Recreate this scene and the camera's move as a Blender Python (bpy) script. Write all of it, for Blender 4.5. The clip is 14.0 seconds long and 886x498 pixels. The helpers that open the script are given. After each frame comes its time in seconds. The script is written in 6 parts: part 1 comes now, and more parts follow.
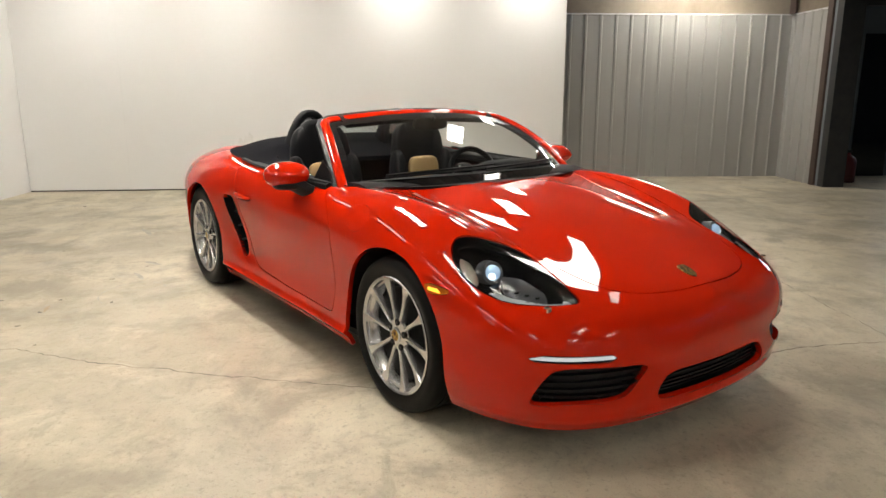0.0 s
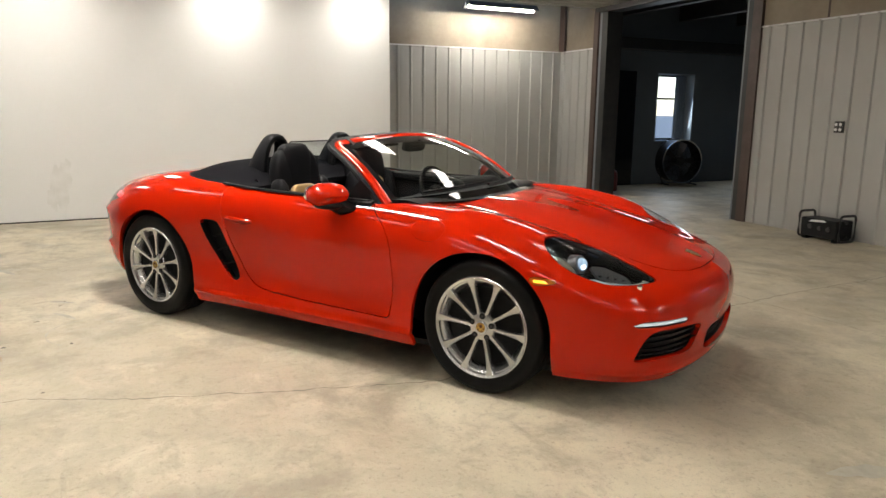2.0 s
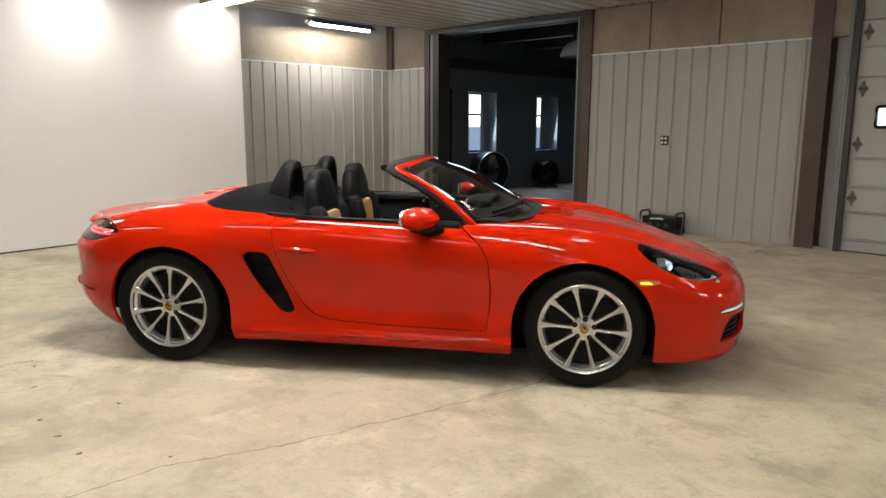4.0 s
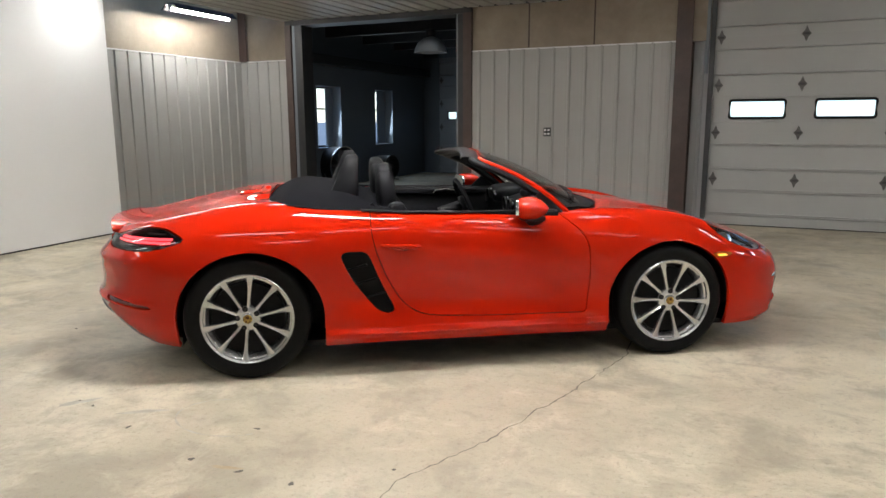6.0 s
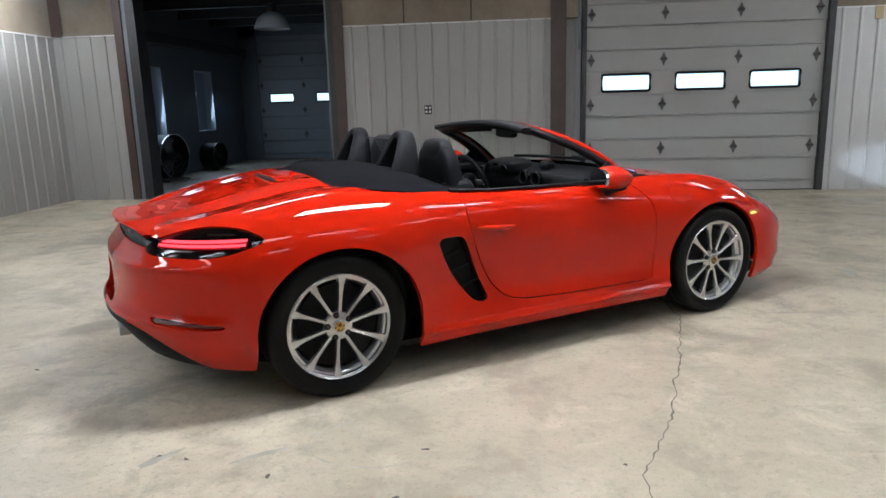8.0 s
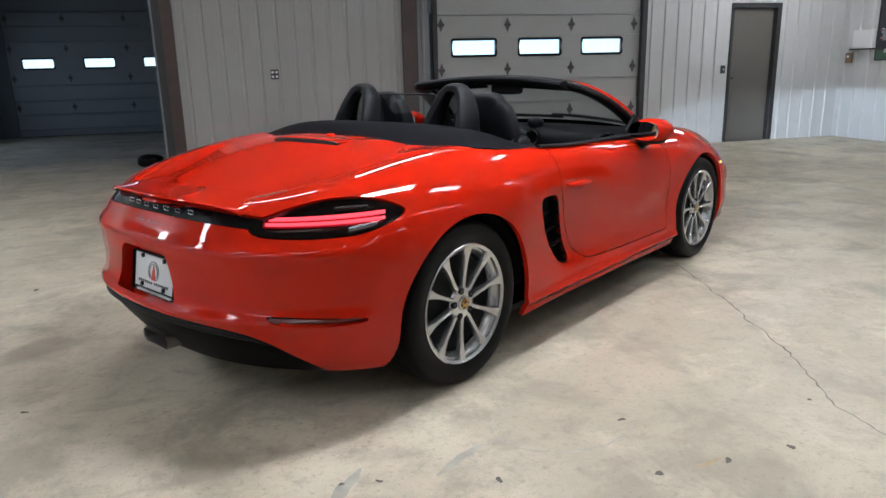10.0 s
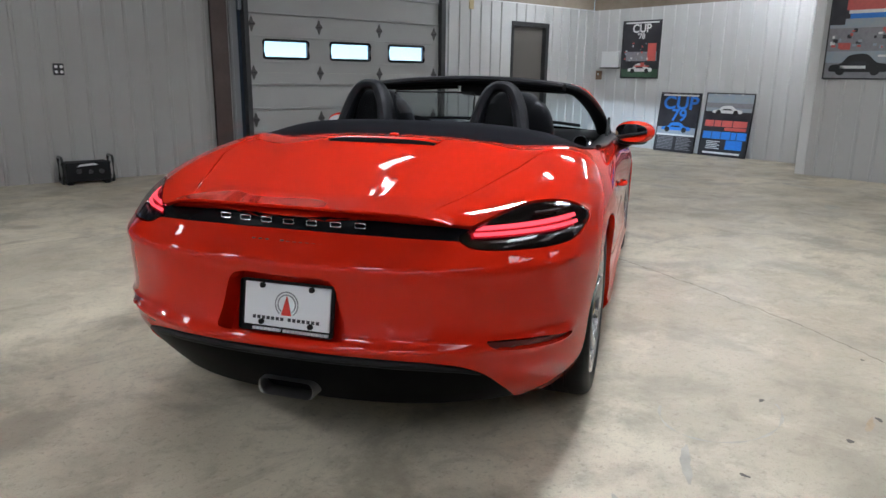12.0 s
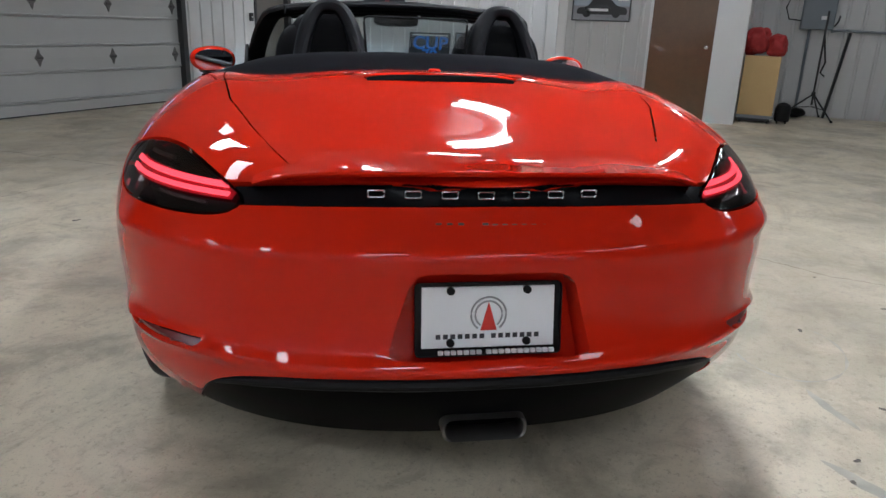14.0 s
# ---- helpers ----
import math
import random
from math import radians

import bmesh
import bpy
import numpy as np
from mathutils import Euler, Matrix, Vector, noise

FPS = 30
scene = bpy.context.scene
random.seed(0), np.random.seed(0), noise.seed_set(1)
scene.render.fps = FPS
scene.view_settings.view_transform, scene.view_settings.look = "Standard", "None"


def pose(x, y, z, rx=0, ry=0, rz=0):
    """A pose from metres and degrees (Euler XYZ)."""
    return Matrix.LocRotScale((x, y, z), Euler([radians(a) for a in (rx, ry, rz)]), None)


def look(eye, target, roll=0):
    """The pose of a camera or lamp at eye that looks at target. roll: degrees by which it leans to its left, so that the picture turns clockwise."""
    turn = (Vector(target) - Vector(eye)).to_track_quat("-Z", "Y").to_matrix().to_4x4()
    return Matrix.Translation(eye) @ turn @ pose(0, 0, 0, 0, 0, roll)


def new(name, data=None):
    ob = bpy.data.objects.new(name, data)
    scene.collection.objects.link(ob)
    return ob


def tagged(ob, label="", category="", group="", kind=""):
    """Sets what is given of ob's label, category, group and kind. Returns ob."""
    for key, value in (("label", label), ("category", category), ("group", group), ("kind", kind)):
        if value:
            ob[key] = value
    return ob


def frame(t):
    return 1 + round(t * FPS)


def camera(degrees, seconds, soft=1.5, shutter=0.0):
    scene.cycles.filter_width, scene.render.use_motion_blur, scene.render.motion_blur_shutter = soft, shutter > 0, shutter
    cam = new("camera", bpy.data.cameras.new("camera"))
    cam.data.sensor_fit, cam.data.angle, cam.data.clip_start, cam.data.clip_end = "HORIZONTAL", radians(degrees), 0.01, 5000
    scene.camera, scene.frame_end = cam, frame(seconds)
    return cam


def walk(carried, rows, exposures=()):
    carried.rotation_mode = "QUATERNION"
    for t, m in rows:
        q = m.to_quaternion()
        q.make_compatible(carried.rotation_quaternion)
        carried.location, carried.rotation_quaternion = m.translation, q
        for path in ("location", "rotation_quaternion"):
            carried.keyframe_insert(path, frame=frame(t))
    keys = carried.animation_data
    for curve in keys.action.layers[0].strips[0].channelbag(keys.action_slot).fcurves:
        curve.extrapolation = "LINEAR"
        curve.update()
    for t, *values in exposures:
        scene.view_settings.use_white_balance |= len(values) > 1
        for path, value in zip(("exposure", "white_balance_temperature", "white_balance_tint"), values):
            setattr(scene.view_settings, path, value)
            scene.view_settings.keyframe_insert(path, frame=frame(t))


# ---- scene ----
cam = camera(64.8, 14.0)
PATH = [
    (0, (-0.011, -0.019, 1.341), (-1.959, 0.059, 0.894), -0.0),
    (0.5, (0.138, -0.35, 1.333), (-1.805, -0.177, 0.89), 0.8),
    (1, (0.182, -0.698, 1.338), (-1.739, -0.323, 0.926), 0.3),
    (1.5, (0.185, -1.163, 1.338), (-1.673, -0.534, 0.946), 0.6),
    (2, (0.089, -1.638, 1.359), (-1.694, -0.817, 0.975), 0.5),
    (2.2, (0.048, -1.802, 1.356), (-1.707, -0.92, 0.982), 0.3),
    (4.3, (-1.023, -3.522, 1.435), (-2.32, -2.043, 1.069), 0.2),
    (4.5, (-1.174, -3.659, 1.428), (-2.431, -2.15, 1.048), 0.2),
    (5, (-1.555, -3.957, 1.423), (-2.662, -2.337, 1.038), -0.0),
    (5.5, (-1.96, -4.194, 1.424), (-2.901, -2.469, 1.052), 0.0),
    (6, (-2.344, -4.399, 1.413), (-3.158, -2.608, 1.05), -0.3),
    (6.5, (-2.779, -4.492, 1.38), (-3.43, -2.645, 0.974), -1.2),
    (7, (-3.198, -4.53, 1.365), (-3.705, -2.643, 0.935), -2.7),
    (7.5, (-3.63, -4.528, 1.359), (-3.973, -2.607, 0.919), -2.2),
    (8, (-4.054, -4.517, 1.36), (-4.249, -2.57, 0.944), -1.6),
    (8.2, (-4.226, -4.506, 1.358), (-4.357, -2.554, 0.942), -1.4),
    (10.3, (-5.891, -3.967, 1.285), (-5.262, -2.14, 0.77), -0.9),
    (10.5, (-6.052, -3.891, 1.283), (-5.344, -2.091, 0.776), -0.5),
    (11, (-6.408, -3.697, 1.271), (-5.539, -1.962, 0.785), 0.3),
    (11.5, (-6.743, -3.414, 1.248), (-5.694, -1.781, 0.764), 0.6),
    (12, (-6.998, -3.123, 1.234), (-5.758, -1.63, 0.75), 0.8),
    (12.5, (-7.207, -2.801, 1.21), (-5.799, -1.475, 0.703), 1.2),
    (13, (-7.358, -2.436, 1.184), (-5.815, -1.29, 0.633), 2.0),
    (13.5, (-7.414, -2.064, 1.16), (-5.756, -1.099, 0.593), 1.8),
    (14, (-7.383, -1.702, 1.133), (-5.642, -0.931, 0.521), 2.1),
]
walk(cam, [(t, look(eye, target, roll)) for t, eye, target, roll in PATH],
     exposures=[(0, 1.62, 6950, 8), (5, 1.62, 6750, 8), (6, 1.6, 6350, 8), (7, 1.58, 5900, 8), (8.2, 1.5, 5750, 8), (11, 1.4, 5700, 8), (12.5, 1.33, 5650, 8), (14, 1.25, 5650, 8)])

# ---- world and sun ----
world = bpy.data.worlds.new("world")
scene.world = world
world.use_nodes = True
wn = world.node_tree.nodes
sky = wn.new("ShaderNodeTexSky")
sky.sky_type = "NISHITA"
sky.sun_disc = False
sky.sun_elevation, sky.sun_rotation = radians(42), radians(190)
sky.dust_density, sky.ozone_density = 0.3, 3.0
world.node_tree.links.new(sky.outputs[0], wn["Background"].inputs[0])
wn["Background"].inputs[1].default_value = 0.15
sun_data = bpy.data.lights.new("sun", "SUN")
sun_data.energy, sun_data.angle, sun_data.color = 0.8, radians(12), (1.0, 0.95, 0.88)
sun_lamp = new("sun", sun_data)
sun_lamp.matrix_world = pose(0, 0, 30, 48, 0, -10)
LAMP_GLOW, TUBE_GLOW, BEAM = 8.2, 26.0, 240.0      # how strongly the lit diffusers and tubes give off light


# ---- small tools ----
def mat(name, color, rough=0.5, metal=0.0, coat=0.0, noise=(), bump=(), emit=None, spec=0.5, alpha=None, trans=0.0, rand=0.0):
    """A principled material. noise: rows (scale, amount, colour, sharpness) mixed into the base; bump: rows (scale, strength, distance)."""
    m = bpy.data.materials.new(name)
    m.use_nodes = True
    nt = m.node_tree
    b = nt.nodes["Principled BSDF"]
    b.inputs["Base Color"].default_value = (*color, 1)
    b.inputs["Roughness"].default_value = rough
    b.inputs["Metallic"].default_value = metal
    b.inputs["Coat Weight"].default_value = coat
    b.inputs["Coat Roughness"].default_value = 0.02
    b.inputs["Specular IOR Level"].default_value = spec
    b.inputs["Transmission Weight"].default_value = trans
    if emit:
        b.inputs["Emission Color"].default_value = (*emit[:3], 1)
        b.inputs["Emission Strength"].default_value = emit[3]
    co = nt.nodes.new("ShaderNodeTexCoord")
    last = None
    for scale, amount, col, sharp in noise:
        t = nt.nodes.new("ShaderNodeTexNoise")
        t.inputs["Scale"].default_value = scale
        t.inputs["Detail"].default_value = 6
        t.inputs["Roughness"].default_value = 0.6
        nt.links.new(co.outputs["Object"], t.inputs["Vector"])
        r = nt.nodes.new("ShaderNodeMapRange")
        r.inputs["From Min"].default_value = 0.5 - 0.5 / sharp
        r.inputs["From Max"].default_value = 0.5 + 0.5 / sharp
        r.inputs["To Max"].default_value = amount
        nt.links.new(t.outputs["Fac"], r.inputs["Value"])
        mx = nt.nodes.new("ShaderNodeMix")
        mx.data_type = "RGBA"
        nt.links.new(r.outputs[0], mx.inputs[0])
        if last is None:
            mx.inputs[6].default_value = (*color, 1)
        else:
            nt.links.new(last, mx.inputs[6])
        mx.inputs[7].default_value = (*col, 1)
        last = mx.outputs[2]
    if rand:
        oi = nt.nodes.new("ShaderNodeObjectInfo")
        r = nt.nodes.new("ShaderNodeMapRange")
        r.inputs["To Min"].default_value, r.inputs["To Max"].default_value = 1 - rand, 1 + rand
        nt.links.new(oi.outputs["Random"], r.inputs["Value"])
        hs = nt.nodes.new("ShaderNodeHueSaturation")
        nt.links.new(r.outputs[0], hs.inputs["Value"])
        if last is None:
            hs.inputs["Color"].default_value = (*color, 1)
        else:
            nt.links.new(last, hs.inputs["Color"])
        last = hs.outputs[0]
    if last is not None:
        nt.links.new(last, b.inputs["Base Color"])
    normal = None
    for scale, strength, dist in bump:
        t = nt.nodes.new("ShaderNodeTexNoise")
        t.inputs["Scale"].default_value = scale
        t.inputs["Detail"].default_value = 4
        nt.links.new(co.outputs["Object"], t.inputs["Vector"])
        bp = nt.nodes.new("ShaderNodeBump")
        bp.inputs["Strength"].default_value = strength
        bp.inputs["Distance"].default_value = dist
        nt.links.new(t.outputs["Fac"], bp.inputs["Height"])
        if normal is not None:
            nt.links.new(normal, bp.inputs["Normal"])
        normal = bp.outputs[0]
    if normal is not None:
        nt.links.new(normal, b.inputs["Normal"])
    return m


def glass(name, color=(1, 1, 1), rough=0.0, ior=1.45, clear=0.0):
    """Thin pane: a mix of clear passage and mirror gloss by Fresnel."""
    m = bpy.data.materials.new(name)
    m.use_nodes = True
    nt = m.node_tree
    nt.nodes.remove(nt.nodes["Principled BSDF"])
    tr = nt.nodes.new("ShaderNodeBsdfTransparent")
    tr.inputs[0].default_value = (*color, 1)
    gl = nt.nodes.new("ShaderNodeBsdfGlossy")
    gl.inputs["Roughness"].default_value = rough
    base = ((ior - 1) / (ior + 1)) ** 2
    fr = nt.nodes.new("ShaderNodeLayerWeight")
    fr.inputs["Blend"].default_value = 0.5
    pw = nt.nodes.new("ShaderNodeMath")
    pw.operation = "POWER"
    pw.inputs[1].default_value = 5.0
    nt.links.new(fr.outputs["Facing"], pw.inputs[0])
    ma = nt.nodes.new("ShaderNodeMath")
    ma.operation = "MULTIPLY_ADD"
    ma.inputs[1].default_value, ma.inputs[2].default_value = 1 - base, base
    nt.links.new(pw.outputs[0], ma.inputs[0])
    mx = nt.nodes.new("ShaderNodeMixShader")
    nt.links.new(ma.outputs[0], mx.inputs[0])
    nt.links.new(tr.outputs[0], mx.inputs[1])
    nt.links.new(gl.outputs[0], mx.inputs[2])
    nt.links.new(mx.outputs[0], nt.nodes["Material Output"].inputs[0])
    return m


def smooth(me, angle=35):
    me.shade_smooth()
    me.set_sharp_from_angle(angle=radians(angle))


def part(name, geo, material, parent=None, label="", angle=35, thing=None, kind=""):
    """Links a bmesh or (verts, faces) as one mesh object under parent. thing: (label, category, group) for a top-level one."""
    me = bpy.data.meshes.new(name)
    if isinstance(geo, bmesh.types.BMesh):
        bmesh.ops.recalc_face_normals(geo, faces=geo.faces)
        geo.to_mesh(me)
        geo.free()
    else:
        me.from_pydata([tuple(map(float, p)) for p in geo[0]], [], [tuple(map(int, f)) for f in geo[1]])
    if angle:
        smooth(me, angle)
    me.materials.append(material)
    ob = new(name, me)
    ob.parent = parent
    if label:
        ob["label"] = label
    if thing:
        tagged(ob, *thing)
    if kind:
        tagged(ob, kind=kind)
    return ob


def empty(name, m, label, category, group="", kind=""):
    ob = new(name)
    ob.matrix_world = m
    return tagged(ob, label, category, group, kind)


def box(x0, x1, y0, y1, z0, z1, bevel=0.0, bm=None, segments=1):
    b = bmesh.new()
    bmesh.ops.create_cube(b, size=1, matrix=Matrix.Translation(((x0 + x1) / 2, (y0 + y1) / 2, (z0 + z1) / 2)) @ Matrix.Diagonal((abs(x1 - x0), abs(y1 - y0), abs(z1 - z0), 1)))
    if bevel:
        bmesh.ops.bevel(b, geom=b.edges[:], offset=bevel, segments=segments, profile=0.7, affect="EDGES")
    return join(bm, b)


def join(bm, b):
    if bm is None:
        return b
    me = bpy.data.meshes.new("tmp")
    b.to_mesh(me)
    b.free()
    bm.from_mesh(me)
    bpy.data.meshes.remove(me)
    return bm


def cyl(p0, p1, r0, r1=None, n=24, bm=None, caps=True):
    p0, p1 = Vector(p0), Vector(p1)
    d = p1 - p0
    b = bmesh.new()
    m = Matrix.Translation((p0 + p1) / 2) @ d.to_track_quat("Z", "Y").to_matrix().to_4x4()
    bmesh.ops.create_cone(b, cap_ends=caps, segments=n, radius1=r0, radius2=r0 if r1 is None else r1, depth=d.length, matrix=m)
    return join(bm, b)


def lathe(profile, n=48, axis="y", close=True):
    """Turns (radius, along) points about an axis. Returns verts, faces."""
    V, F = [], []
    k = len(profile)
    for i in range(n):
        a = 2 * math.pi * i / n
        for r, h in profile:
            c, s = r * math.cos(a), r * math.sin(a)
            V.append((c, h, s) if axis == "y" else (c, s, h) if axis == "z" else (h, c, s))
    for i in range(n):
        j = (i + 1) % n
        for q in range(k - (0 if close else 1)):
            p = (q + 1) % k
            F.append((i * k + q, i * k + p, j * k + p, j * k + q))
    return V, F


def tube(points, r, n=8, bm=None, closed=False):
    """A round bar along points."""
    pts = [Vector(p) for p in points]
    V, F = [], []
    k = len(pts)
    up = Vector((0, 0, 1))
    for i, p in enumerate(pts):
        a = pts[(i - 1) % k] if closed or i else pts[0]
        c = pts[(i + 1) % k] if closed or i < k - 1 else pts[-1]
        d = (c - a).normalized()
        s = d.cross(up)
        s = (s if s.length > 1e-3 else d.cross(Vector((1, 0, 0)))).normalized()
        u = s.cross(d)
        rr = r[i] if isinstance(r, (list, tuple)) else r
        for j in range(n):
            w = 2 * math.pi * j / n
            V.append(p + (s * math.cos(w) + u * math.sin(w)) * rr)
    for i in range(k if closed else k - 1):
        b = (i + 1) % k
        for j in range(n):
            q = (j + 1) % n
            F.append((i * n + j, i * n + q, b * n + q, b * n + j))
    if not closed:
        F += [tuple(range(n))[::-1], tuple(range((k - 1) * n, k * n))]
    b = bmesh.new()
    vs = [b.verts.new(v) for v in V]
    for f in F:
        b.faces.new([vs[i] for i in f])
    return join(bm, b)


def prism(poly, z0, z1, plane="xy", bm=None):
    """A flat outline given depth along the third axis."""
    def at(a, b, c):
        return (a, b, c) if plane == "xy" else (a, c, b) if plane == "xz" else (c, a, b)
    b = bmesh.new()
    lo = [b.verts.new(at(x, y, z0)) for x, y in poly]
    hi = [b.verts.new(at(x, y, z1)) for x, y in poly]
    n = len(poly)
    b.faces.new(lo)
    b.faces.new(hi)
    for i in range(n):
        b.faces.new((lo[i], lo[(i + 1) % n], hi[(i + 1) % n], hi[i]))
    return join(bm, b)


def spline(knots, values, at):
    """Natural cubic spline through values at the knots."""
    k, v, at = np.asarray(knots, float), np.asarray(values, float), np.asarray(at, float)
    n = len(k)
    h = np.diff(k)
    A = np.eye(n)
    r = np.zeros_like(v)
    for i in range(1, n - 1):
        A[i, i - 1:i + 2] = h[i - 1], 2 * (h[i - 1] + h[i]), h[i]
        r[i] = 3 * ((v[i + 1] - v[i]) / h[i] - (v[i] - v[i - 1]) / h[i - 1])
    c = np.linalg.solve(A, r)
    j = np.clip(np.searchsorted(k, at, side="right") - 1, 0, n - 2)
    d = (at - k[j])
    hh = h[j]
    if v.ndim > 1:
        d, hh = d[:, None], hh[:, None]
    b = (v[j + 1] - v[j]) / hh - hh * (2 * c[j] + c[j + 1]) / 3
    return v[j] + b * d + c[j] * d ** 2 + (c[j + 1] - c[j]) / (3 * hh) * d ** 3


def rounded(points, step=10):
    """A smooth closed outline through a few corner points."""
    p = np.asarray(points, float)
    n = len(p)
    out = []
    for i in range(n):
        a, b, c, d = p[i - 1], p[i], p[(i + 1) % n], p[(i + 2) % n]
        for t in np.linspace(0, 1, step, endpoint=False):
            out.append(0.5 * (2 * b + (c - a) * t + (2 * a - 5 * b + 4 * c - d) * t ** 2 + (3 * b - a - 3 * c + d) * t ** 3))
    return np.array(out)


def corners(points, r=0.02, step=5):
    """A closed outline with straight sides and rounded corners. A point may carry its own radius."""
    out = []
    n = len(points)
    for i in range(n):
        a, b, c = Vector(points[i - 1][:2]), Vector(points[i][:2]), Vector(points[(i + 1) % n][:2])
        rr = points[i][2] if len(points[i]) > 2 else r
        u, w = (a - b), (c - b)
        k = min(rr, u.length * 0.45, w.length * 0.45)
        u, w = u.normalized() * k, w.normalized() * k
        for t in np.linspace(0, 1, step):
            out.append(tuple(b + u * (1 - t) ** 2 + w * t ** 2))
    return np.array(out)


def outline(P, poly):
    """Signed distance of the points P (n, 2) from a closed outline; inside is negative."""
    P, a = np.asarray(P, float), np.asarray(poly, float)
    b = np.roll(a, -1, 0)
    best = np.full(len(P), 1e9)
    inside = np.zeros(len(P), bool)
    for (ax, ay), (bx, by) in zip(a, b):
        ex, ey = bx - ax, by - ay
        q = np.clip(((P[:, 0] - ax) * ex + (P[:, 1] - ay) * ey) / max(ex * ex + ey * ey, 1e-12), 0, 1)
        best = np.minimum(best, (P[:, 0] - ax - q * ex) ** 2 + (P[:, 1] - ay - q * ey) ** 2)
        hit = ((ay > P[:, 1]) != (by > P[:, 1]))
        if abs(ey) > 1e-12:
            inside ^= hit & (P[:, 0] < ex * (P[:, 1] - ay) / ey + ax)
    best = np.sqrt(best)
    return np.where(inside, -best, best)


def clip(geo, f):
    """The part of a mesh where the vertex values f are positive, cut cleanly along f = 0."""
    V, F = geo
    V = np.asarray(V, float)
    f = np.asarray(f, float)
    f = np.where(np.abs(f) < 1e-9, 1e-9, f)
    out, faces, ids, cut = [], [], {}, {}

    def keep(i):
        if i not in ids:
            ids[i] = len(out)
            out.append(V[i])
        return ids[i]

    def cross(i, j):
        key = (min(i, j), max(i, j))
        if key not in cut:
            t = f[i] / (f[i] - f[j])
            cut[key] = len(out)
            out.append(V[i] + (V[j] - V[i]) * t)
        return cut[key]
    good = f > 0
    for face in F:
        g = [good[i] for i in face]
        if all(g):
            faces.append(tuple(keep(i) for i in face))
        elif any(g):
            poly = []
            for n, i in enumerate(face):
                j = face[(n + 1) % len(face)]
                if good[i]:
                    poly.append(keep(i))
                if good[i] != good[j]:
                    poly.append(cross(i, j))
            if len(poly) > 2:
                faces.append(tuple(poly))
    return np.array(out).reshape(-1, 3), faces


def split(geo, f, gap=0.0):
    """(inside, outside) of f = 0, with a gap between them."""
    f = np.asarray(f)
    return clip(geo, -f - gap / 2), clip(geo, f - gap / 2)


def normals(geo):
    V, F = geo
    N = np.zeros_like(V)
    for f in F:
        p = V[list(f)]
        n = np.zeros(3)
        for i in range(1, len(f) - 1):
            n += np.cross(p[i] - p[0], p[i + 1] - p[0])
        N[list(f)] += n
    return N / np.maximum(np.linalg.norm(N, axis=1, keepdims=True), 1e-12)


def edged(geo, depth, lift=0.0):
    """Gives a sheet a turned-in edge of that depth along all its borders, and lifts it along its normals."""
    V, F = geo
    V = np.asarray(V, float)
    N = normals((V, F))
    V = V + N * lift
    count = {}
    for f in F:
        for i in range(len(f)):
            count[(f[i], f[(i + 1) % len(f)])] = 1
    rim = [(a, b) for a, b in count if (b, a) not in count]
    V2, F2, low = list(V), list(F), {}
    for e in rim:
        for i in e:
            if i not in low:
                low[i] = len(V2)
                V2.append(V[i] - N[i] * depth)
    for a, b in rim:
        F2.append((b, a, low[a], low[b]))
    return np.array(V2), F2


# ---- materials ----
paint_red = mat("red_paint", (0.515, 0.0138, 0.0025), 0.6, 0.0, 1.0, noise=[(900, 0.05, (0.47, 0.0115, 0.0022), 2)], spec=0.0)
paint_red.node_tree.nodes["Principled BSDF"].inputs["Coat IOR"].default_value = 1.37
black_plastic = mat("black_plastic", (0.006, 0.006, 0.007), 0.5, spec=0.2, bump=[(700, 0.15, 0.0004)])
gloss_black = mat("gloss_black", (0.006, 0.006, 0.007), 0.06)
rubber = mat("tyre_rubber", (0.004, 0.004, 0.0045), 0.5, spec=0.15, noise=[(9, 0.3, (0.006, 0.006, 0.0055), 2)], bump=[(300, 0.1, 0.0005)])
alloy = mat("silver_alloy", (0.54, 0.54, 0.55), 0.25, 0.85, noise=[(600, 0.1, (0.4, 0.4, 0.41), 2)])
dark_metal = mat("dark_metal", (0.05, 0.05, 0.055), 0.4, 0.8, noise=[(30, 0.4, (0.1, 0.09, 0.08), 2)])
fabric = mat("soft_top_fabric", (0.005, 0.005, 0.0065), 0.9, spec=0.05, noise=[(500, 0.5, (0.01, 0.01, 0.0125), 2)], bump=[(900, 0.4, 0.0006)])
leather = mat("black_leather", (0.005, 0.005, 0.0063), 0.5, spec=0.13, noise=[(12, 0.3, (0.01, 0.01, 0.0118), 2)], bump=[(350, 0.25, 0.0008)])
tan_leather = mat("tan_leather", (0.42, 0.27, 0.12), 0.55, noise=[(25, 0.3, (0.34, 0.21, 0.09), 2)], bump=[(350, 0.2, 0.0008)])
chrome = mat("chrome", (0.8, 0.8, 0.8), 0.08, 1.0)
wind_glass = glass("windscreen_glass", (0.76, 0.79, 0.78))
mirror_glass = mat("mirror_glass", (0.72, 0.74, 0.76), 0.02, 1.0)
